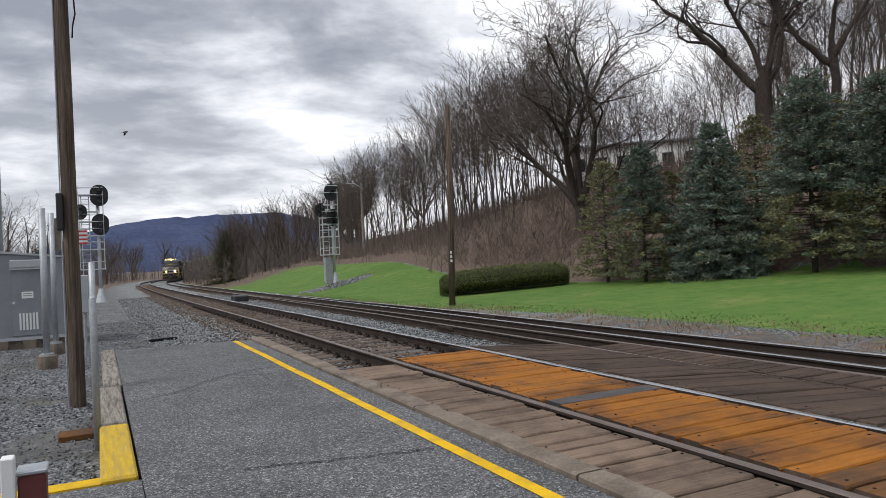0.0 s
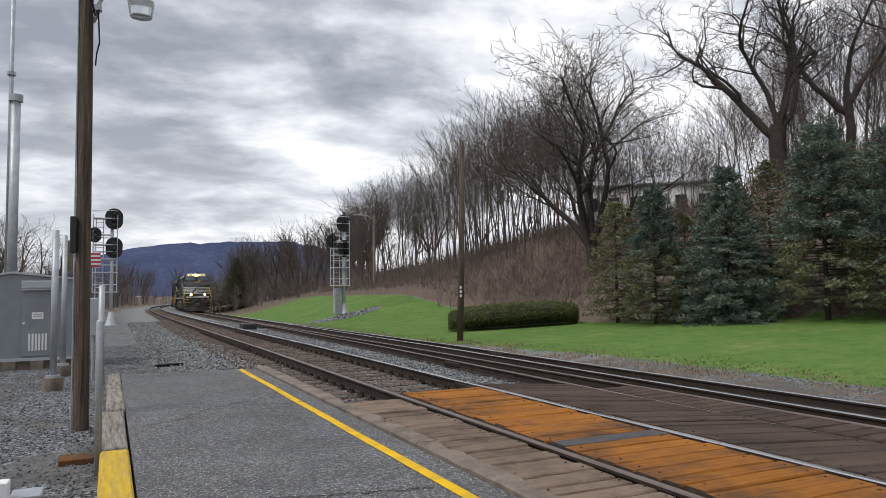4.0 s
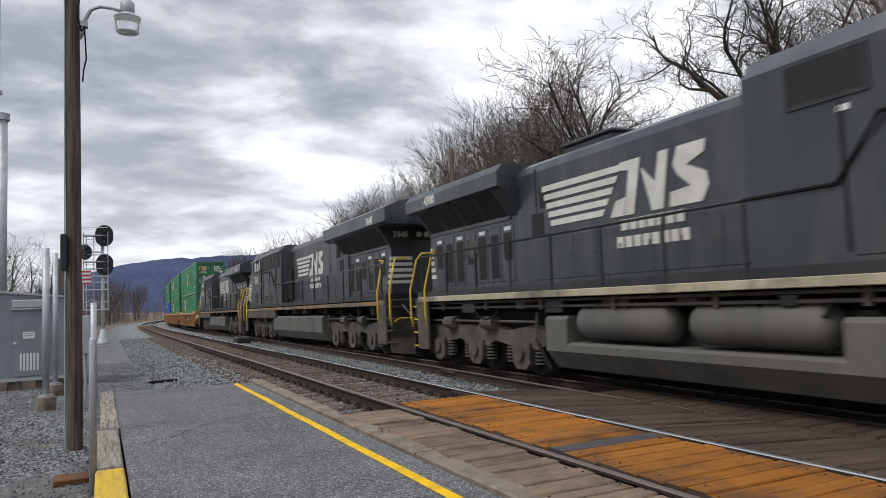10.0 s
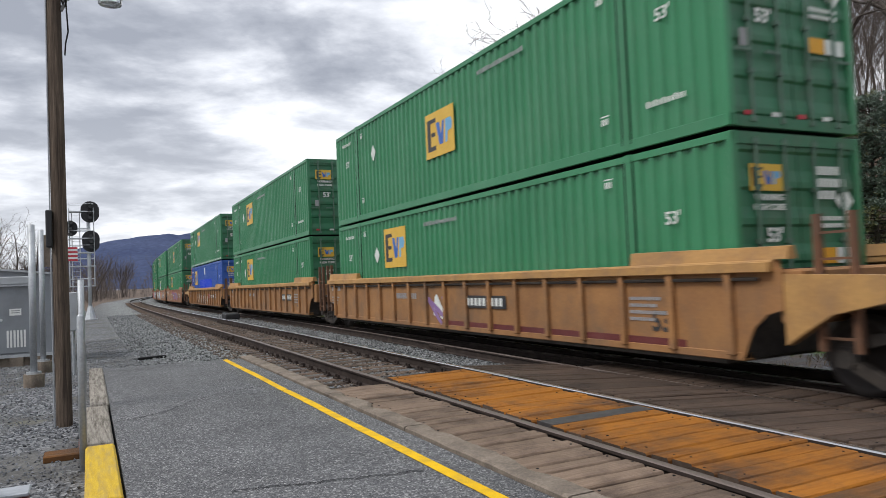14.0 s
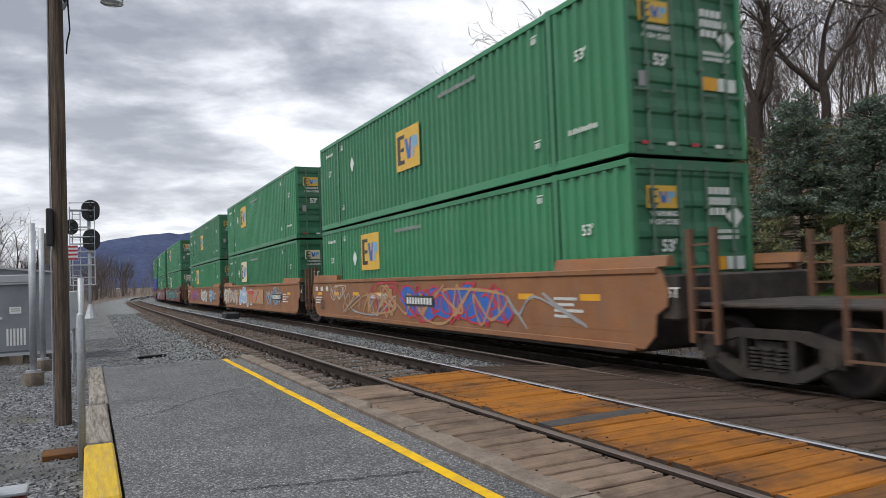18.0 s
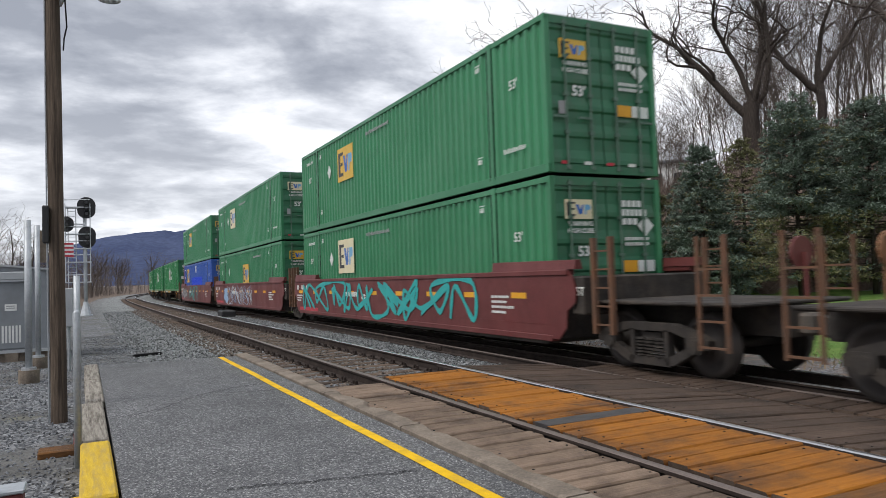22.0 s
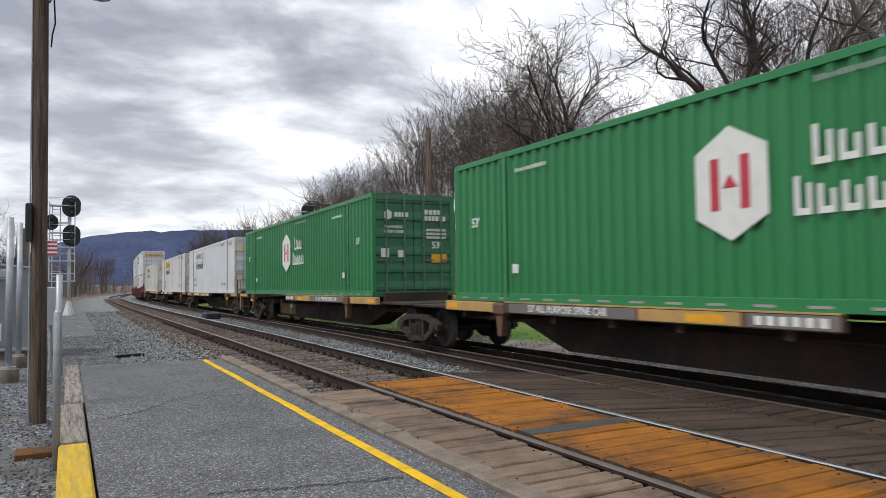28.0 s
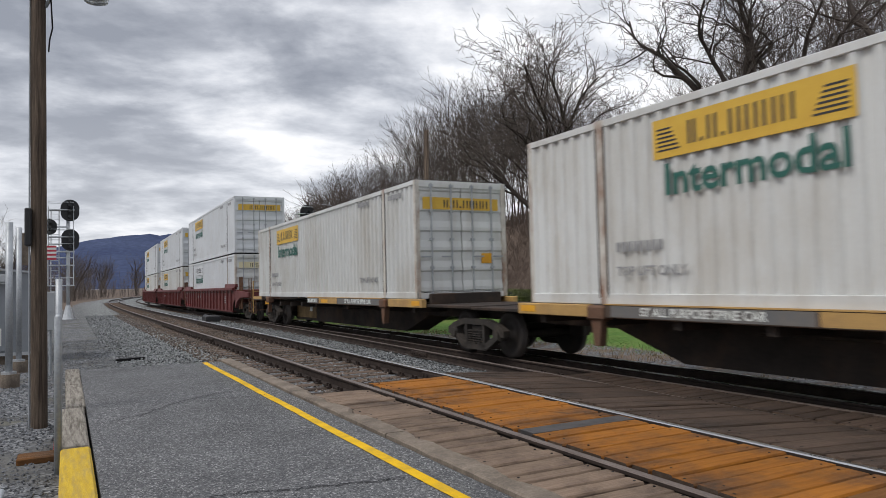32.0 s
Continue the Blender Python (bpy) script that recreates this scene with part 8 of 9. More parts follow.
    for k in range(76):
        az = 34 + 33 * (k + rng.uniform(0, 1)) / 76
        stand(az, rng.uniform(50, 80), thin, 0.66, 1.0, "slender leafless tree with grey-brown bark in the wood")
    for k in range(34):     # the undergrowth along the crest
        az = rng.uniform(18, 47)
        stand(az, rng.uniform(52, 66) if az > 24 else rng.uniform(60, 90), thin, 0.36, 0.62, "young leafless tree in the undergrowth of the wood")
    for k in range(20):     # young growth behind the spruces
        az = rng.uniform(44, 66)
        stand(az, rng.uniform(40, 47), thin, 0.45, 0.7, "young leafless tree behind the spruces")
    for k in range(26):     # along the toe, towards the bend
        y = rng.uniform(66, 230)
        x = line_x(y) + toe(y) + rng.uniform(-1, 22)
        plant(far[rng.randrange(3)] if y > 110 else wide[rng.randrange(3)], x, y, rng.uniform(0, 6.28), rng.uniform(0.55, 0.8), "leafless tree at the edge of the wood by the bend")
    for k in range(44):     # the clump inside the bend
        az, d = rng.uniform(8.5, 19.5), rng.uniform(95, 150)
        x, y = at_bearing(az, d)
        if x - line_x(y) < 12:
            continue
        kd = far[rng.randrange(3)]
        h = 1.45 + d * math.tan(radians(skyline(az))) * rng.uniform(0.7, 1.0) - ground_z(x, y)
        plant(kd, x, y, rng.uniform(0, 6.28), max(0.4, h / kd[2]), "leafless tree in a clump inside the bend")
    for k in range(58):     # beyond the bend and on the other side
        az = rng.uniform(-12, 10)
        d = rng.uniform(150, 300)
        x, y = at_bearing(az, d)
        if abs(x - line_x(y) - 6) < 9:
            continue
        plant(far[rng.randrange(3)], x, y, rng.uniform(0, 6.28), rng.uniform(0.8, 1.35), "leafless tree in the distance beyond the bend")
    for az, d, sc in ((-1.6, 74, 0.62), (-3.0, 66, 0.66), (-4.3, 59, 0.68), (-5.4, 70, 0.85), (-6.4, 57, 0.72), (-7.6, 66, 0.85), (-10.5, 66, 0.8), (-14, 80, 0.8)):
        x, y = at_bearing(az, d)
        plant(wide[int(d) % 3], x, y, az, sc, "round leafless tree behind the equipment hut")


build_trees()


# ---- spruces and pines ----
def conifer(seed, height, radius, whorls, bare, thin_below, profile=0.72, olive="pine_olive", top="spruce_blue", droop=0.12):
    """Whorls of boughs with side twigs, each clothed in needle sprays; below thin_below the crown is sparse and faded."""
    rng = random.Random(seed)
    wood, lf = Geo(), Geo()
    wood.tube([(0, 0, -0.2), (0.03, 0, height * 0.5), (0, 0, height * 0.98)], [height * 0.013 + 0.02, height * 0.009, 0.012], 8)
    def spray(p, d, size, m):
        for _ in range(5):
            v = (d + Vector((rng.gauss(0, 0.55), rng.gauss(0, 0.55), rng.gauss(0.12, 0.45)))).normalized()
            ln = size * rng.uniform(0.7, 1.25)
            w = v.cross(Vector((rng.gauss(0, 1), rng.gauss(0, 1), rng.gauss(0, 1)))).normalized() * ln * 0.13
            e = p + v * ln
            c = p.lerp(e, 0.4)
            lf.add([p, c + w, e, c - w], [(0, 1, 2, 3)], m)
    for k in range(whorls):
        u = (k + rng.uniform(-0.3, 0.3)) / whorls
        h = height * (bare + (0.985 - bare) * u)
        q = 1 - h / height
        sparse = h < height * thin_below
        r = radius * min(1.0, (q / 0.86) ** profile) * rng.uniform(0.82, 1.1) + 0.06
        cnt = (6 if sparse else 8) if q > 0.2 else 6
        a0 = rng.uniform(0, 6.28)
        for c in range(cnt):
            a = a0 + 6.283 * c / cnt + rng.uniform(-0.3, 0.3)
            rr = r * rng.uniform(0.62, 1.12)
            d = Vector((math.cos(a), math.sin(a), 0))
            side = Vector((-d.y, d.x, 0))
            base = Vector((0, 0, h + rng.uniform(-0.5, 0.5) * height / whorls))
            rise = 0.35 * (1 - q) ** 2
            mid = base + d * rr * 0.55 + Vector((0, 0, rr * (rise - droop * 0.7)))
            tip = base + d * rr + Vector((0, 0, rr * (rise * 1.5 - droop)))
            wood.tube([base, mid, tip], [0.016 + 0.006 * rr, 0.011, 0.004], 3, 0, False)
            m = max(4, int(rr * (7 if sparse else 8)))
            for i in range(m):
                t = (i + rng.random()) / m
                if t < (0.45 if sparse else 0.22) and q < 0.9 and rr > 0.4:
                    continue
                p = base.lerp(mid, t / 0.55) if t < 0.55 else mid.lerp(tip, (t - 0.55) / 0.45)
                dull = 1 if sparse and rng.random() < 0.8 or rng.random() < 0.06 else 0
                for sg in (-1, 1):
                    ln = rr * 0.30 * (1.15 - 0.75 * t) * rng.uniform(0.6, 1.2) + 0.06
                    dv = (d * 0.8 + side * sg * rng.uniform(0.5, 1.0) + Vector((0, 0, rng.uniform(-0.25, 0.2)))).normalized()
                    for j in range(2 if sparse else 3):
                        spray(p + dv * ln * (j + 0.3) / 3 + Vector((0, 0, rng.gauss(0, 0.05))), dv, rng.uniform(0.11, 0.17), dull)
            spray(tip, d, 0.16, 0)
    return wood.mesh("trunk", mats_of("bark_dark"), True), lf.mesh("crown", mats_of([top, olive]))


def build_spruces():
    def put(kind, az, d, rot, sc, label, group="evergreens at the lawn's edge"):
        x, y = at_bearing(az, d)
        o = thing("spruce_tree", label, "tree", Matrix.Translation((x, y, ground_z(x, y) - 0.05)) @ Euler((0, 0, rot)).to_matrix().to_4x4() @ Matrix.Diagonal((sc, sc, sc, 1)), group)
        for nm, me in zip(("trunk", "crown"), kind):
            part(nm, me, None, o)
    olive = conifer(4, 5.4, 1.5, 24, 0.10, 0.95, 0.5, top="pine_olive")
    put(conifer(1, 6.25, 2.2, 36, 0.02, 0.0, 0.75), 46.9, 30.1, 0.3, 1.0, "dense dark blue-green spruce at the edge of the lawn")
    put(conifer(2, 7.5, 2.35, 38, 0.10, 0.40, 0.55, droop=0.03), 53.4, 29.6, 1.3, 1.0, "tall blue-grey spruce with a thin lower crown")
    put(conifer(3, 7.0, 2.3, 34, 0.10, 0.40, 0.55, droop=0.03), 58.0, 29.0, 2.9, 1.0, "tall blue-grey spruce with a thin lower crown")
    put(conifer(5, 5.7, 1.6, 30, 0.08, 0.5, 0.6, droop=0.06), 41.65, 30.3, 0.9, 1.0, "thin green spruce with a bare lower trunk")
    put(olive, 38.8, 32.0, 2.2, 1.0, "thin olive pine, half dead")
    put(olive, 43.9, 31.5, 4.0, 0.84, "thin olive pine, half dead")
    put(olive, 49.8, 32.6, 5.0, 1.02, "thin olive pine, half dead")
    put(olive, 55.8, 32.6, 3.1, 1.02, "thin olive pine, half dead")
    put(olive, 61.0, 31.0, 0.2, 1.1, "thin olive pine, half dead")
    put(conifer(8, 6.8, 2.7, 30, 0.02, 0.0, 0.8, top="pine_dark"), 8.9, 98.0, 0.5, 1.0, "dark olive evergreen beside the bend", "evergreens by the bend")


build_spruces()


def build_hedge():
    rng = random.Random(9)
    o = thing("hedge", "clipped green hedge with a domed top on the lawn", "hedge")
    a, b = Vector((13.9, 29.2, 0)), Vector((19.35, 26.9, 0))
    g, core = Geo(), Geo()
    d = (b - a).normalized()
    nrm = Vector((-d.y, d.x, 0))
    ln = (b - a).length
    def ends(u):
        return math.sqrt(max(0.03, 1 - (abs(u - ln / 2) / (ln / 2 + 0.02)) ** 4))
    def skin(u, w):
        """Half outline: w from the foot of one side over the top to the other."""
        e = ends(u)
        side = -1 if w < 0.5 else 1
        k = 1 - abs(2 * w - 1)
        if k < 0.45:
            z = 0.10 + 0.50 * k / 0.45
            v = 0.5 + 0.64 * smooth01(z, 0.1, 0.58)
        else:
            s = (k - 0.45) / 0.55
            v, z = 1.14 * math.cos(s * math.pi / 2) ** 0.8, 0.60 + 0.48 * math.sin(s * math.pi / 2)
        return side * v * e, z * (0.55 + 0.45 * e) + 0.05 * noise.noise((u * 1.4, w * 3, 0))
    for k in range(26000):
        u = rng.uniform(0, ln)
        if rng.random() < 0.08:
            u = rng.choice((rng.uniform(0, 0.35), rng.uniform(ln - 0.35, ln)))
        v, z = skin(u, rng.random())
        p = a + d * u + nrm * (v + rng.uniform(-0.06, 0.05)) + Vector((0, 0, z + rng.uniform(-0.07, 0.05)))
        p.z += ground_z(p.x, p.y)
        e = Vector((rng.uniform(-1, 1), rng.uniform(-1, 1), rng.uniform(-0.3, 1.2))).normalized() * rng.uniform(0.04, 0.075)
        s = e.cross(Vector((rng.uniform(-1, 1), rng.uniform(-1, 1), rng.uniform(-1, 1)))).normalized() * 0.02
        g.add([p, p + e * 0.5 + s, p + e, p + e * 0.5 - s], [(0, 1, 2, 3)])
    # near-black hull behind the leaves: the shade inside the hedge, as colour
    rings = []
    for k in range(19):
        u = 0.12 + (ln - 0.24) * k / 18
        c = a + d * u
        z0 = ground_z(c.x, c.y)
        rings.append([tuple(c + nrm * skin(u, w / 10)[0] * 0.93 + Vector((0, 0, z0 + skin(u, w / 10)[1] * 0.95))) for w in range(11)])
    core.loft(rings, 0, True, True)
    part("branch_core", core, "dark", o)
    part("foliage", g, "hedge_leaf", o)


build_hedge()


def build_brush():
    """Reddish brush and saplings over the slope: too many to count."""
    rng = random.Random(13)
    g, dry = Geo(), Geo()
    def spike(geo, p, q, r):
        u = (q - p).orthogonal().normalized() * r
        v = u.cross((q - p).normalized())
        geo.add([p + u, p - u * 0.5 + v * 0.87, p - u * 0.5 - v * 0.87, q], [(0, 1, 3), (1, 2, 3), (2, 0, 3)])
    for k in range(9000):
        az, d = rng.uniform(15, 66), rng.uniform(33, 84)
        x, y = at_bearing(az, d)
        xr = x - line_x(y) - toe(y)
        if xr < 0.2 or xr > 34:
            continue
        z = ground_z(x, y)
        tall = 1.1 * max(0.0, noise.noise((x * 0.22, y * 0.22, 3.0))) + smooth01(az, 46, 52) * 1.4 + 2.0 * smooth01(xr, 13, 22)
        h = rng.uniform(0.4, 1.3) * (0.6 + 0.4 * smooth01(xr, 0, 4)) + tall * rng.random()
        for i in range(3):
            a = rng.uniform(0, 6.28)
            t = rng.uniform(0.2, 0.8)
            foot = Vector((x, y, z - 0.05))
            tip = Vector((x + math.cos(a) * h * t, y + math.sin(a) * h * t, z + h * rng.uniform(0.5, 1)))
            m = foot.lerp(tip, 0.5) + Vector((rng.uniform(-0.15, 0.15), rng.uniform(-0.15, 0.15), 0.16 * h))
            g.tube([foot, m], [0.013, 0.009], 3, 0, False)
            spike(g, m, tip, 0.009)
            for j in range(3):
                e = foot.lerp(m, rng.uniform(0.4, 1)) if j == 0 else m.lerp(tip, rng.random())
                spike(g, e, e + Vector((rng.uniform(-0.4, 0.4), rng.uniform(-0.4, 0.4), rng.uniform(0.0, 0.5))), 0.007)
    tagged(part("brush", g, "brush"), "reddish-brown leafless brush covering the slope", "brush", kind="stuff")
    for k in range(2600):
        y = rng.uniform(40, 200)
        x = line_x(y) + toe(y) + rng.uniform(-1.2, 8) if rng.random() < 0.6 else line_x(y) - rng.uniform(3, 22)
        if y < 70 and x < line_x(y):
            continue
        z = ground_z(x, y)
        h = rng.uniform(0.6, 2.6)
        a = rng.uniform(0, 6.28)
        tip = Vector((x + math.cos(a) * h * 0.3, y + math.sin(a) * h * 0.3, z + h))
        foot = Vector((x, y, z - 0.05))
        spike(dry, foot, tip, 0.02)
        for j in range(6):
            e = foot.lerp(tip, rng.uniform(0.25, 1))
            spike(dry, e, e + Vector((rng.uniform(-0.5, 0.5), rng.uniform(-0.5, 0.5), rng.uniform(0.1, 0.7))), 0.011)
    for k in range(2500):    # taller scrub closing the view left of the line
        y = rng.uniform(85, 250)
        x = line_x(y) - rng.uniform(3.5, 12 + 0.22 * y) if k < 1500 else line_x(y) + rng.uniform(11, 30)
        z = ground_z(x, y)
        h = rng.uniform(3.0, 8.5) * (0.45 + 0.55 * smooth01(y, 90, 170))
        a = rng.uniform(0, 6.28)
        tip = Vector((x + math.cos(a) * h * 0.15, y + math.sin(a) * h * 0.15, z + h))
        foot = Vector((x, y, z - 0.05))
        spike(dry, foot, tip, 0.05)
        for j in range(11):
            e = foot.lerp(tip, rng.uniform(0.15, 1))
            spike(dry, e, e + Vector((rng.uniform(-1, 1), rng.uniform(-1, 1), rng.uniform(0.2, 1.3))), 0.035)
    tagged(part("thicket", dry, "twig"), "brown thicket of bare stems along the line", "thicket", kind="stuff")


build_brush()

# ---- signals, poles, the equipment hut and small things ----
def build_signal(name, label, x, y, z0, top, heads, ladder_dx, base_pile=False):
    o = thing(name, label, "railway signal", Matrix.Translation((x, y, z0)), "railway signals")
    H = top - z0
    part("mast", Geo().cyl((0, 0, 0.0), (0, 0, H - 0.25), 0.11, 14), "silver_paint", o, smooth=True)
    g = Geo().tube([(0, 0, -0.1), (0, 0, 0.08), (0, 0, 0.09), (0, 0, 0.9)], [0.42, 0.42, 0.32, 0.13], 10)
    part("mast_base", g, "silver_paint", o)
    part("footing", Geo().box(-0.6, -0.6, -0.6, 0.6, 0.6, -0.02, 0, 0.03), "concrete", o)
    sg = 1 if ladder_dx > 0 else -1
    xa, xb = ladder_dx - 0.22, ladder_dx + 0.22
    for xx in (xa, xb):
        part("ladder_rail", Geo().cyl((xx, 0.25, 0.3), (xx, 0.25, H - 0.3), 0.028, 6), "silver_paint", o)
    n = int((H - 0.6) / 0.32)
    for k in range(n):
        part("rung", Geo().cyl((xa, 0.25, 0.5 + 0.32 * k), (xb, 0.25, 0.5 + 0.32 * k), 0.016, 5), "silver_paint", o)
    for z in (2.1, 3.35, 4.2, 5.1, H - 0.35):       # platforms and hoops
        part("platform", Geo().box(xa - 0.15, -0.35, z, 0.35, 0.45, z + 0.06), "silver_paint", o)
        g = Geo()
        for yy in (-0.35, 0.45):
            g.cyl((xa - 0.15, yy, z + 0.5), (0.3, yy, z + 0.5), 0.02, 5)
        for xx in (xa - 0.15, 0.3):
            g.cyl((xx, -0.35, z + 0.5), (xx, 0.45, z + 0.5), 0.02, 5)
        part("guard_rail", g, "silver_paint", o)
    for xx in (xa - 0.15, 0.3):
        for yy in (-0.35, 0.45):
            part("cage_post", Geo().cyl((xx, yy, 2.1), (xx, yy, H - 0.1), 0.026, 6), "silver_paint", o)
    for hx, hz, w, h, rnd in heads:
        n = 24
        prof = []
        for k in range(n):
            a = 2 * math.pi * k / n
            cy = (h - w) / 2
            prof.append((hx + w / 2 * math.cos(a), hz + w / 2 * math.sin(a) + (cy if math.sin(a) >= 0 else -cy)))
        hd = part("signal_head", Geo().loft([[(p, -0.30, q) for p, q in prof], [(p, -0.25, q) for p, q in prof]], 0, True, True), "black_metal", o, "black oval signal head")
        cnt = 3 if h > w * 1.2 else 1
        for k in range(cnt):
            zz = hz + (k - (cnt - 1) / 2) * 0.36
            part("visor", Geo().tube([(hx, -0.26, zz), (hx, -0.58, zz)], 0.13, 14, 0, False), "black_metal", hd)
            part("lens", Geo().cyl((hx, -0.31, zz), (hx, -0.335, zz), 0.11, 14), "window_dark", hd)
        part("bracket", Geo().box(min(0, hx), -0.22, hz - 0.05, max(0.01, hx), -0.1, hz + 0.05), "silver_paint", o)
    return o


Z_S1, Z_S2 = ground_z(0.08, 50.0), ground_z(14.74, 47.8)
build_signal("railway_signal", "silver railway signal mast with black oval heads and ladder cage", 0.08, 50.0, Z_S1, 6.75,
             [(0.10, 6.4 - Z_S1, 1.05, 1.35, 0), (0.12, 4.55 - Z_S1, 1.0, 1.35, 0), (-1.0, 5.36 - Z_S1, 0.78, 0.95, 0)], -0.72)
build_signal("railway_signal", "silver railway signal mast beside the lawn, heads facing away", 14.74, 47.8, Z_S2, 6.65,
             [(-0.1, 6.35 - Z_S2, 1.0, 1.2, 0), (-0.05, 4.6 - Z_S2, 0.9, 1.2, 0), (-0.95, 5.12 - Z_S2, 0.7, 0.9, 0)], -0.45)
part_box = Geo().box(14.05, 47.6, Z_S2 + 0.15, 14.5, 48.0, Z_S2 + 1.95, 0, 0.02)
tagged(part("relay_case", part_box, "galv"), "grey metal relay case at the foot of the signal", "relay case")
MOUND = Geo()
_r = random.Random(3)
for _k in range(900):
    _a, _q = _r.uniform(0, 6.28), math.sqrt(_r.random())
    _x, _y = 14.6 + 2.6 * _q * math.cos(_a), 47.2 + 1.3 * _q * math.sin(_a)
    _z = ground_z(_x, _y) + 0.22 * (1 - _q)
    _s = _r.uniform(0.04, 0.09)
    MOUND.add([(_x - _s, _y, _z), (_x, _y - _s, _z), (_x + _s, _y, _z), (_x, _y + _s, _z), (_x, _y, _z + _s), (_x, _y, _z - _s)], [(0, 1, 4), (1, 2, 4), (2, 3, 4), (3, 0, 4), (1, 0, 5), (2, 1, 5), (3, 2, 5), (0, 3, 5)])
tagged(part("gravel_mound", MOUND, "ballast"), "heap of grey gravel round the signal's foot", "gravel", kind="stuff")


def build_lamp_pole():
    z0 = ground_z(-0.29, 9.63)
    o = thing("utility_pole", "brown weathered wooden pole beside the platform, with a lamp", "utility pole", Matrix.Translation((-0.29, 9.63, 0)))
    g = Geo()
    rings = []
    for k in range(25):
        z = z0 - 0.3 + (8.6 - z0 + 0.3) * k / 24
        r = 0.088 - 0.0015 * z
        rings.append([(-0.012 * (z - z0) * 0.35 + r * (1 + 0.03 * noise.noise((math.cos(a) * 3, math.sin(a) * 3, z * 0.7))) * math.cos(a), r * math.sin(a), z) for a in [2 * math.pi * i / 18 for i in range(18)]])
    g.loft(rings, 0, True, True)
    part("pole_shaft", g, "pole_wood", o, smooth=True)
    part("conduit", Geo().cyl((-0.102, -0.03, z0), (-0.112, -0.03, 8.4), 0.009, 8), "galv", o, "grey conduit pipe")
    part("meter_box", Geo().box(-0.15, -0.13, 1.98, -0.08, 0.08, 2.42, 0, 0.012), "black_metal", o)
    arm = [(0.055, -0.02, 4.85), (0.10, -0.02, 4.95), (0.12, -0.02, 5.10), (0.18, -0.02, 5.23), (0.28, -0.02, 5.29), (0.42, -0.02, 5.29), (0.56, -0.02, 5.26)]
    part("lamp_arm", Geo().tube(arm, 0.022, 10), "galv", o, smooth=True)
    part("arm_clamp", Geo().box(0.04, -0.06, 5.0, 0.15, 0.02, 5.07), "galv", o)
    hd = part("lamp_head", Geo().tube([(0.60, -0.02, 5.42), (0.60, -0.02, 5.38), (0.60, -0.02, 5.22), (0.60, -0.02, 5.20)], [0.05, 0.085, 0.085, 0.06], 16), "galv", o, "grey lamp housing", smooth=True)
    part("photocell", Geo().cyl((0.60, -0.02, 5.42), (0.60, -0.02, 5.50), 0.04, 12), "galv", hd)
    part("reflector", Geo().tube([(0.60, -0.02, 5.24), (0.60, -0.02, 5.19)], [0.09, 0.16], 20, 0, False), "silver_paint", hd)
    part("shade", Geo().tube([(0.60, -0.02, 5.19), (0.60, -0.02, 5.0)], [0.165, 0.135], 20, 0, True), "lamp_glass", hd, "clear ribbed lamp glass")
    part("cable", Geo().tube([(0.06, -0.1, 5.35), (0.03, -0.13, 5.1), (0.08, -0.12, 4.9), (0.12, -0.06, 5.0)], 0.012, 6), "dark", o)
    part("cable", Geo().tube([(0.11, -0.04, 5.0), (0.13, -0.03, 4.6), (0.10, -0.04, 4.45), (0.09, -0.05, 4.3)], 0.009, 6), "dark", o)
    return o


build_lamp_pole()


def build_hut():
    z0 = ground_z(-2, 19.5)
    o = thing("equipment_hut", "grey metal railway equipment hut with a louvred door", "equipment hut", Matrix.Translation((-0.72, 18.58, 0)))
    wl, dp = 2.75, 2.1
    part("skid", Geo().box(-wl, 0.05, z0 - 0.1, 0, 0.3, 0.02), "concrete", o)
    for x in (-0.35, -0.75, -1.3, -2.4):
        part("foot_block", Geo().box(x - 0.13, -0.02, z0 - 0.1, x + 0.13, 0.2, 0.03), "concrete", o)
    prof = [(-wl, 0.03), (-wl, 1.72), (-wl / 2 + 0.1, 1.99), (0, 1.86), (0, 0.03)]
    part("shell", Geo().prism(prof, "y", 0.0, dp, 0), "cabinet_grey", o)
    part("roof", Geo().prism([(-wl - 0.05, 1.72), (-wl / 2 + 0.1, 2.0), (0.05, 1.86), (0.05, 1.90), (-wl / 2 + 0.1, 2.05), (-wl - 0.05, 1.77)], "y", -0.05, dp + 0.05), "cabinet_light", o)
    part("base_rail", Geo().box(-wl - 0.01, -0.02, 0.03, 0.01, 0.0, 0.10), "cabinet_light", o)
    part("door_hood", Geo().box(-1.09, -0.06, 1.66, -0.36, 0.0, 1.84, 0, 0.02), "cabinet_light", o)
    part("drip_edge", Geo().box(-1.09, -0.09, 1.62, -0.36, 0.0, 1.655), "cabinet_light", o)
    d = part("door", Geo().box(-1.07, -0.03, 0.13, -0.38, 0.0, 1.62, 0, 0.008), "cabinet_grey", o)
    part("sign_plate", Geo().box(-0.87, -0.037, 0.97, -0.64, -0.031, 1.12), "white", d)
    for k in range(2):
        part("sign_text", Geo().box(-0.84, -0.041, 1.02 + 0.045 * k, -0.67, -0.038, 1.04 + 0.045 * k), "decal_grey", d)
    part("door_knob", Geo().cyl((-1.03, -0.03, 0.88), (-1.03, -0.08, 0.88), 0.03, 10), "silver_paint", d)
    for k in range(6):
        part("louvre", Geo().box(-0.93 + 0.066 * k, -0.043, 0.26, -0.892 + 0.066 * k, -0.03, 0.64), "white", d)
    return o


build_hut()


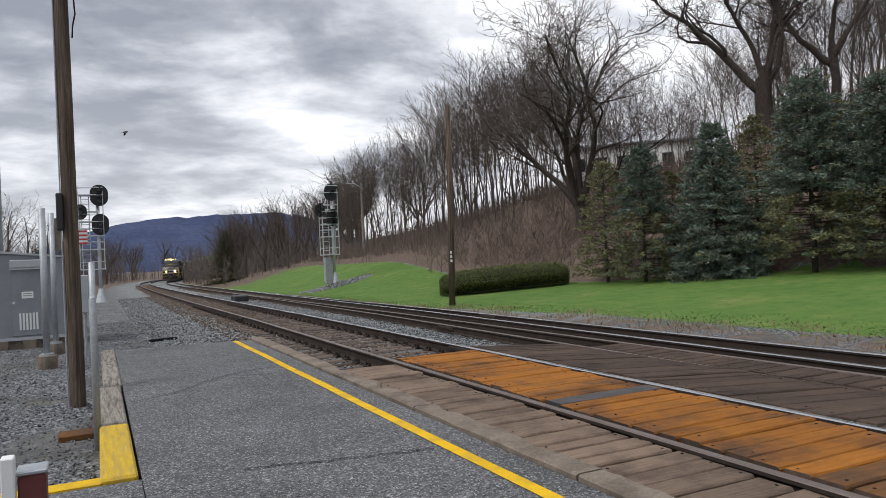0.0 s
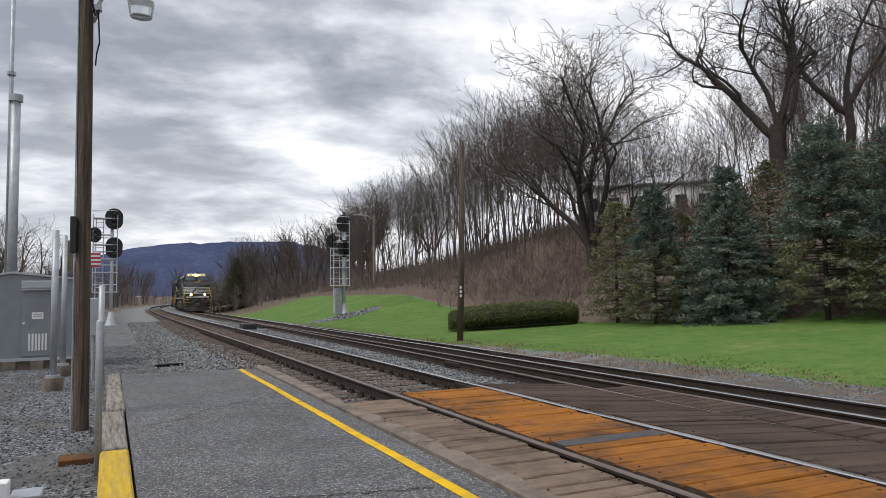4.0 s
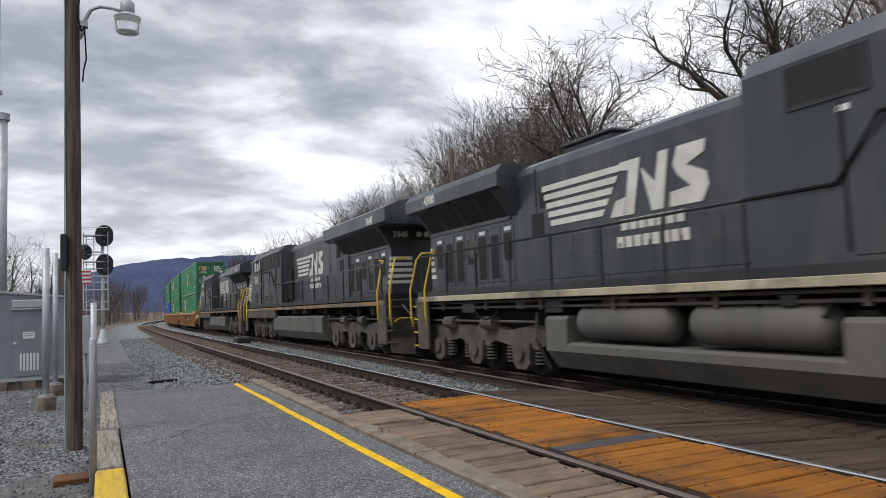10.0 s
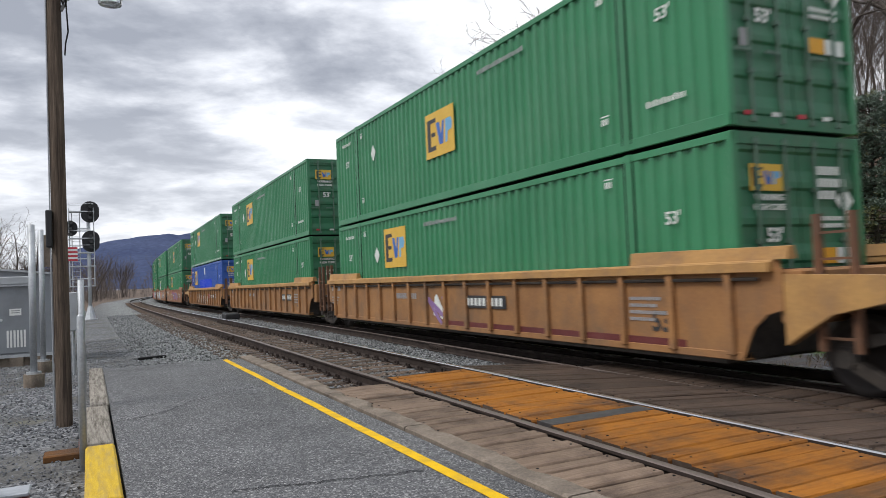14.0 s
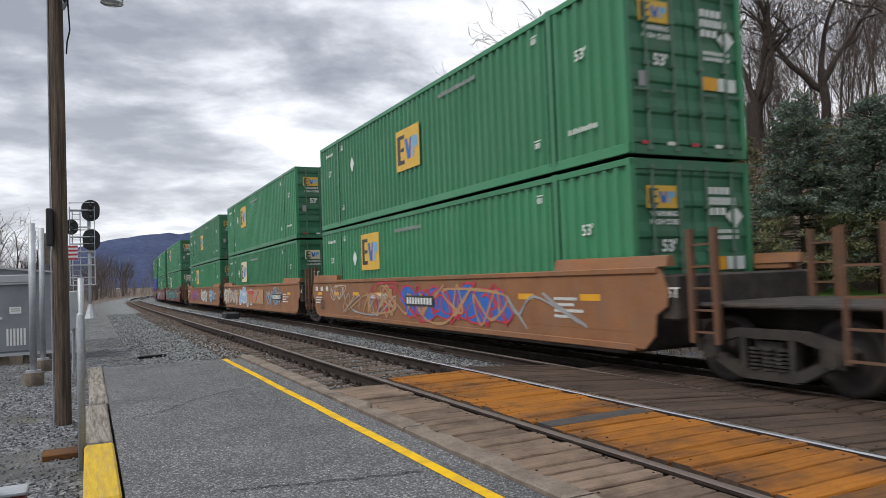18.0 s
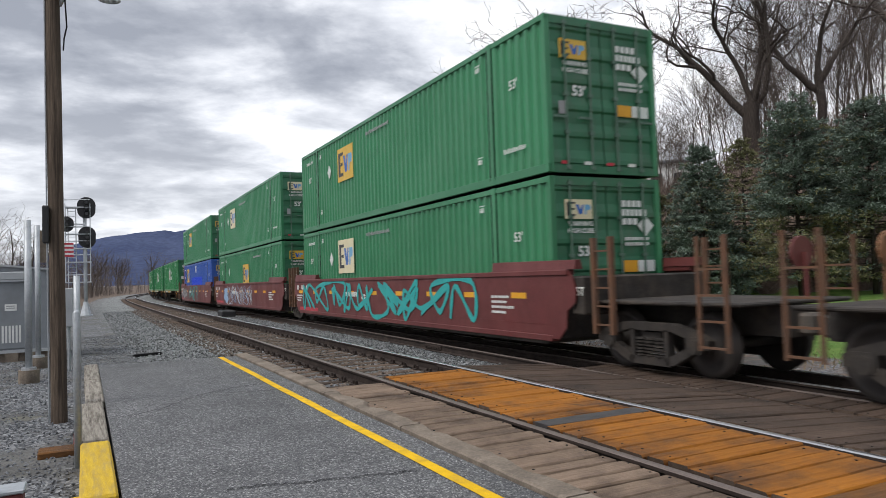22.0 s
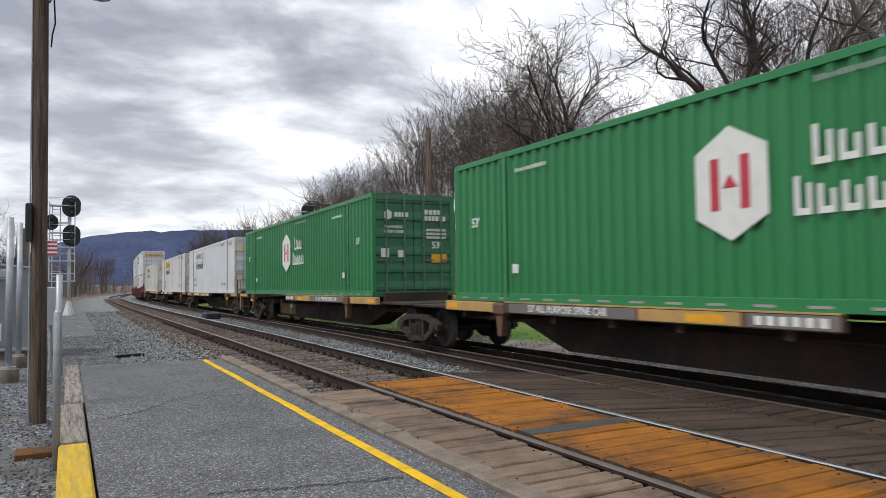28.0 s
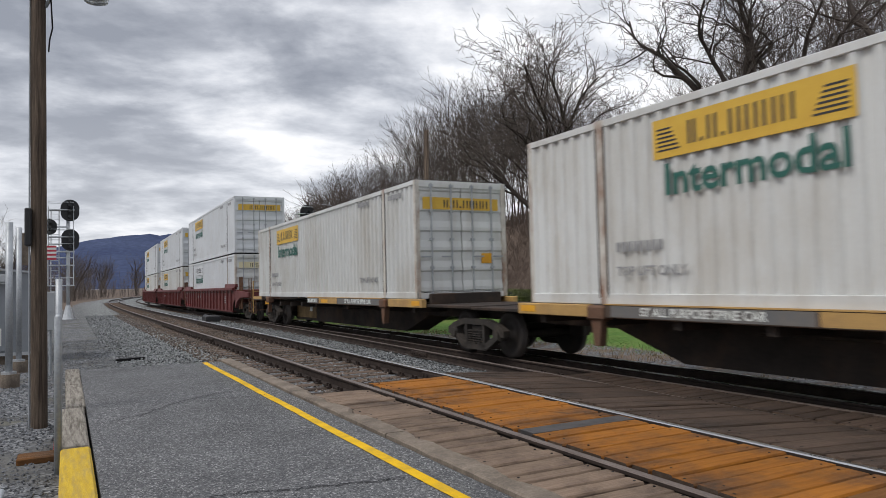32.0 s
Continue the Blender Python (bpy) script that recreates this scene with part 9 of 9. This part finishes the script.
def build_posts():
    for x, y, top, r, lab in ((-0.86, 13.98, 2.62, 0.055, "galvanised steel post on a round concrete foot"), (-0.84, 16.4, 2.72, 0.05, "galvanised steel post behind the first")):
        z = ground_z(x, y)
        o = thing("steel_post", lab, "post", Matrix.Translation((x, y, z)), "steel posts")
        part("shaft", Geo().cyl((0, 0, 0.1), (0, 0, top - z), r, 16), "galv", o, smooth=True)
        part("flange", Geo().cyl((0, 0, 0.22), (0, 0, 0.26), r + 0.06, 16), "galv", o)
        part("footing", Geo().cyl((0, 0, -0.4), (0, 0, 0.22), 0.16, 18), "concrete", o)
        if y > 15:
            part("sign_panel", Geo().box(0.02, 0.08, top - z - 0.75, 0.17, 0.1, top - z - 0.1), "concrete", o)
    for x, y, z1, r in ((-2.72, 24.0, 13.5, 0.06), (-2.58, 23.9, 7.4, 0.13)):
        z = ground_z(x, y)
        o = thing("antenna_mast", "tall slim blue-grey steel antenna mast", "mast", Matrix.Translation((x, y, z)), "antenna masts")
        part("shaft", Geo().cyl((0, 0, 0), (0, 0, z1 - z), r, 14), "galv", o, smooth=True)
        part("collar", Geo().cyl((0, 0, min(8.0, z1 - 0.2) - z), (0, 0, min(8.1, z1) - z), r + 0.06, 14), "galv", o)
        part("footing", Geo().cyl((0, 0, -0.3), (0, 0, 0.15), 0.3, 16), "concrete", o)
    z = ground_z(-0.28, 15.5)
    o = thing("junction_box", "light grey electrical box on a steel post", "electrical box", Matrix.Translation((-0.28, 15.5, z)))
    part("stand", Geo().cyl((0, 0.02, 0), (0, 0.02, 0.85), 0.03, 8), "galv", o)
    bx = part("box_body", Geo().box(-0.08, -0.1, 0.85, 0.08, 0.1, 1.58, 0, 0.012), "cabinet_light", o)
    part("latch", Geo().box(-0.01, -0.115, 1.15, 0.01, -0.1, 1.25), "galv", bx)
    z = ground_z(-0.12, 14.5)
    o = thing("short_post", "galvanised sign post beyond the platform end", "post", Matrix.Translation((-0.13, 14.5, z)), "steel posts")
    part("shaft", Geo().cyl((0, 0, -0.2), (0, 0, 1.66 - z), 0.055, 12), "galv", o, smooth=True)
    # railing post by the timber edge with a red and white rod behind it
    z = ground_z(-0.06, 7.2)
    o = thing("railing_post", "round galvanised pipe post beside the timber edging", "post", Matrix.Translation((-0.075, 7.2, z)), "steel posts")
    part("shaft", Geo().tube([(0, 0, -0.2), (0, 0, 1.22 - z), (0, 0, 1.245 - z)], [0.032, 0.032, 0.018], 14), "galv", o, smooth=True)
    o = thing("marker_rod", "thin white rod with red bands, leaning by the post", "marker rod", Matrix.Translation((-0.11, 8.0, ground_z(-0.1, 8.0))))
    for k in range(6):
        part("band", Geo().cyl((0.0 + 0.008 * k, 0, 0.22 * k), (0.008 * (k + 1), 0, 0.22 * (k + 1)), 0.014, 8), "white" if k % 2 else "decal_red", o) if k != 3 else part("band", Geo().cyl((0.008 * k, 0, 0.22 * k), (0.008 * (k + 1), 0, 0.22 * (k + 1)), 0.014, 8), "white", o)
    # loose things
    z = ground_z(-0.2, 7.95)
    tagged(part("wood_block", Geo().box(-0.42, 7.72, z - 0.01, -0.055, 7.98, z + 0.06, 0, 0.012), "plank_dark"), "rusty brown wooden block on the gravel", "wood block")
    g = Geo()
    rings = []
    for k in range(7):
        x = 0.95 + 0.1 * k
        w = 0.05 * math.sin(math.pi * (k + 0.5) / 7) + 0.015
        rings.append([(x, 17.3 + 0.03 * k - w, -0.16), (x, 17.3 + 0.03 * k + w, -0.16), (x, 17.3 + 0.03 * k + w, -0.10 + 0.01 * (k % 2)), (x, 17.3 + 0.03 * k - w, -0.10)])
    g.loft(rings, 0, True, True)
    tagged(part("debris_board", g, "dark", at=Matrix.Translation((0, 0, ground_z(1.2, 17.3) + 0.16))), "dark splintered board lying on the ballast", "board")
    # rusty bin-like post with a white board at the platform's corner
    o = thing("rusty_box_post", "rusty brown steel post with a lip, at the forecourt", "post", Matrix.Translation((-0.243, 2.82, 0.035)))
    part("column", Geo().box(-0.042, -0.05, 0.0, 0.042, 0.05, 0.74, 0, 0.006), "well_red", o)
    part("lip", Geo().box(-0.048, -0.055, 0.74, 0.048, 0.055, 0.755, 0, 0.004), "galv", o)
    o = thing("white_board", "white painted board leaning at the forecourt", "board", Matrix.Translation((-0.308, 2.75, 0.035)))
    part("panel", Geo().box(-0.02, -0.03, 0.0, 0.02, 0.03, 0.815, 0, 0.004), "white", o)


build_posts()


def build_far_things():
    x, y = 12.17, 24.3
    z = ground_z(x, y)
    o = thing("telegraph_pole", "slender brown wooden pole on the lawn beside the hedge", "utility pole", Matrix.Translation((x, y, z)), "wooden poles")
    part("pole_shaft", Geo().tube([(-0.12, 0, -0.3), (0.0, 0, 3.5), (0.08, 0, 7.3 - z)], [0.125, 0.115, 0.095], 14), "pole_wood", o, smooth=True)
    for k in range(3):
        part("tag", Geo().box(-0.16, -0.13, 1.65 + 0.16 * k, -0.08, -0.12, 1.75 + 0.16 * k), "white", o)
    x, y = 25.1, 70.7
    z = ground_z(x, y)
    o = thing("telegraph_pole", "pale grey wooden pole at the foot of the wood", "utility pole", Matrix.Translation((x, y, z)), "wooden poles")
    part("pole_shaft", Geo().tube([(0, 0, -0.3), (0, 0, 9.7 - z)], [0.17, 0.13], 12), "old_timber", o)
    part("street_light_arm", Geo().tube([(0, 0, 9.2 - z), (-0.9, -0.4, 9.6 - z), (-2.0, -0.8, 9.6 - z)], 0.04, 6), "galv", o)
    # pale building seen between the trunks on top of the slope
    x, y = at_bearing(41.2, 92)
    o = thing("hilltop_building", "pale low building seen through the trees on the hill", "building", Matrix.Translation((x, y, ground_z(x, y))) @ Euler((0, 0, radians(-41))).to_matrix().to_4x4())
    zb = 10.2 - ground_z(x, y)
    part("wall", Geo().box(-8.5, 0, 0, 8.5, 8, zb + 4.2), "white", o)
    part("roof", Geo().box(-8.9, -0.4, zb + 4.2, 8.9, 8.4, zb + 4.6, 0, 0.1), "cabinet_grey", o)
    for k in range(6):
        wd = part("window", Geo().box(-7.4 + 2.7 * k, -0.05, zb + 1.3, -6.0 + 2.7 * k, 0.02, zb + 3.0), "window_dark", o)
        part("sill", Geo().box(-7.5 + 2.7 * k, -0.12, zb + 1.2, -5.9 + 2.7 * k, 0.0, zb + 1.28), "white", wd)
    # switch machine between the tracks
    x, y, z, a = along(37.5, 6.35, -0.2)
    o = thing("switch_machine", "dark switch machine and rods between the tracks", "switch machine", Matrix.Translation((x, y, z)) @ Euler((0, 0, -a)).to_matrix().to_4x4())
    part("housing", Geo().box(-0.35, -0.8, 0, 0.35, 0.5, 0.30, 0, 0.05), "black_metal", o)
    part("motor", Geo().cyl((-0.1, 0.5, 0.18), (-0.1, 1.0, 0.18), 0.15, 12), "black_metal", o)
    part("throw_rod", Geo().cyl((0.3, -0.2, 0.1), (1.9, -0.2, 0.0), 0.03, 8), "rail_side", o)
    # flag on its staff
    x, y = -1.35, 40.0
    z = ground_z(x, y)
    o = thing("flag_pole", "small flag on a slim white staff in the distance", "flag", Matrix.Translation((x, y, z)))
    part("staff", Geo().cyl((0, 0, 0), (0, 0, 4.2), 0.03, 8), "white", o)
    fl = new("flag")
    fl.parent = o
    for k in range(7):
        part("stripe", Geo().box(0.03, -0.01, 3.3 + 0.1 * k, 0.9, 0.01, 3.4 + 0.1 * k), "decal_red" if k % 2 == 0 else "white", fl)
    part("canton", Geo().box(0.03, -0.014, 3.65, 0.4, 0.014, 4.0), "decal_blue", fl)


build_far_things()


# ---- the bird that crosses the sky ----
BIRD = thing("bird", "dark bird flying across the cloudy sky", "bird")
part("body", Geo().tube([(-0.24, 0, 0), (-0.1, 0, 0.02), (0.08, 0, 0.02), (0.2, 0, 0.03), (0.27, 0, 0.02)], [0.02, 0.07, 0.08, 0.045, 0.008], 8), "black_metal", BIRD, smooth=True)
part("tail", Geo().loft([[(-0.2, -0.03, 0.0), (-0.2, 0.03, 0.0)], [(-0.45, -0.09, 0.0), (-0.45, 0.09, 0.0)]], 0, False), "black_metal", BIRD)
WINGS = []
for _s in (-1, 1):
    _g = Geo().loft([[(0.1, 0, 0.03), (-0.12, 0, 0.03), (-0.12, 0, 0.015), (0.1, 0, 0.015)], [(0.12, _s * 0.28, 0.05), (-0.1, _s * 0.28, 0.05), (-0.1, _s * 0.28, 0.04), (0.12, _s * 0.28, 0.04)], [(-0.02, _s * 0.6, 0.04), (-0.12, _s * 0.58, 0.04), (-0.12, _s * 0.58, 0.035), (-0.02, _s * 0.6, 0.035)]], 0, True, True)
    WINGS.append((_s, part("wing", _g, "black_metal", BIRD)))


# ---- loose stones and grass: too many to count ----
def build_ballast():
    rng = random.Random(31)
    def stone(g, x, y, z, s):
        a = rng.uniform(0, 6.28)
        c, d = math.cos(a) * s, math.sin(a) * s
        k = rng.uniform(0.5, 0.9)
        g.add([(x + c, y + d, z), (x - d * k, y + c * k, z + s * 0.2), (x - c, y - d, z - s * 0.1), (x + d * k, y - c * k, z), (x + c * 0.2, y, z + s * k), (x, y, z - s * 0.7)], [(0, 1, 4), (1, 2, 4), (2, 3, 4), (3, 0, 4), (1, 0, 5), (2, 1, 5), (3, 2, 5), (0, 3, 5)])
    fresh, old, yard = Geo(), Geo(), Geo()
    for k in range(38000):
        y = 9.0 + 46 * rng.random() ** 1.7
        xr = rng.uniform(0.9, 10.4)
        x = xr + line_x(y)
        if xr < 2.95 and y < 14.3:
            continue
        if y < 10.4 and (3.0 < xr < 7.0) and y < 9.7 + 0.15 * (xr - 3):
            continue
        if X1 - 1.3 < xr < X1 + 1.3 and rng.random() < 0.25:
            continue
        s = rng.uniform(0.016, 0.036) * (1 + 0.012 * y)
        z = ground_z(x, y) + (rng.uniform(-0.012, 0.02) if X1 - 1.3 < xr < X1 + 1.3 else rng.uniform(0.0, 0.035))
        clean = 5.5 < xr < 7.6 or xr < 2.6
        stone(fresh if clean or rng.random() < 0.05 else old, x, y, z, s)
    tagged(part("ballast_stones", fresh, "ballast"), "pale grey broken ballast stones between the tracks", "ballast", kind="stuff")
    tagged(part("dirty_ballast", old, "old_ballast"), "brown grimy ballast stones among the ties", "ballast", kind="stuff")
    for k in range(26000):
        y = 5.5 + 22 * rng.random() ** 1.5
        x = rng.uniform(-4.2, 1.0)
        if x > -0.1 and y < 14.3:
            continue
        if y < 5.6:
            continue
        stone(yard, x, y, ground_z(x, y) + rng.uniform(-0.005, 0.012), rng.uniform(0.008, 0.022))
    tagged(part("yard_gravel", yard, "yard_stone"), "loose grey gravel on the yard", "gravel", kind="stuff")


build_ballast()


def build_grass():
    rng = random.Random(41)
    g = Geo()
    for k in range(26000):
        y = rng.uniform(6, 50)
        x = line_x(y) + lawn_edge(y) + rng.uniform(-0.7, 2.0)
        xr = x - line_x(y)
        if xr < lawn_edge(y) + rng.uniform(-0.7, 0.5) or xr > lawn_edge(y) + 2.0 * rng.random() ** 2:
            continue
        z = ground_z(x, y)
        h = rng.uniform(0.015, 0.04)
        a = rng.uniform(0, 6.28)
        w = rng.uniform(0.01, 0.022)
        lx, ly = rng.uniform(-0.07, 0.07), rng.uniform(-0.07, 0.07)
        g.add([(x - w * math.cos(a), y - w * math.sin(a), z), (x + w * math.cos(a), y + w * math.sin(a), z), (x + lx, y + ly, z + h)], [(0, 1, 2)])
    d = Geo()
    for k in range(9000):
        y = rng.uniform(4, 45)
        xr = rng.uniform(10.3, lawn_edge(y) + 0.6)
        if noise.noise((xr * 0.8, y * 0.8, 6.0)) < 0.02:
            continue
        x = xr + line_x(y)
        z, h, a = ground_z(x, y), rng.uniform(0.04, 0.16), rng.uniform(0, 6.28)
        w = rng.uniform(0.006, 0.014)
        d.add([(x - w * math.cos(a), y - w * math.sin(a), z), (x + w * math.cos(a), y + w * math.sin(a), z), (x + rng.uniform(-0.1, 0.1), y + rng.uniform(-0.1, 0.1), z + h)], [(0, 1, 2)])
    tagged(part("verge_grass", d, "dry_grass"), "dry straw-coloured grass on the gravel verge", "grass", kind="stuff")
    tagged(part("lawn_grass", g, "grass_blade"), "short bright green grass of the lawn", "grass", kind="stuff")


build_grass()


# ---- all that moves ----
def motions():
    times = [float(t) for t in range(0, 33)]
    for ob, place, length, z, turned in MOVERS:
        walk(ob, [(t, ride_pose(place, length, z, turned, t)) for t in times])
    # the bird flies to the right and out of sight behind the wood
    way = [(0.0, 2.6, 69.9, 14.1), (0.5, 6.1, 69.7, 15.7), (1.0, 10.6, 69.2, 16.7), (1.5, 16.6, 68.0, 16.7), (2.0, 23.7, 65.9, 15.9), (2.6, 30.5, 63.0, 13.5), (6.0, 95.0, 75.0, 12.0), (32.0, 420.0, 160.0, 20.0)]
    walk(BIRD, [(t, pose(x, y, z, 0, -8 if t < 1 else 6, 4)) for t, x, y, z in way])
    for s, wing in WINGS:
        rows = [(k * 0.2, pose(0, 0, 0, s * (32 if k % 2 else -22), 0, 0)) for k in range(14)]
        walk(wing, rows + [(32.0, pose(0, 0, 0, s * 10, 0, 0))])


motions()
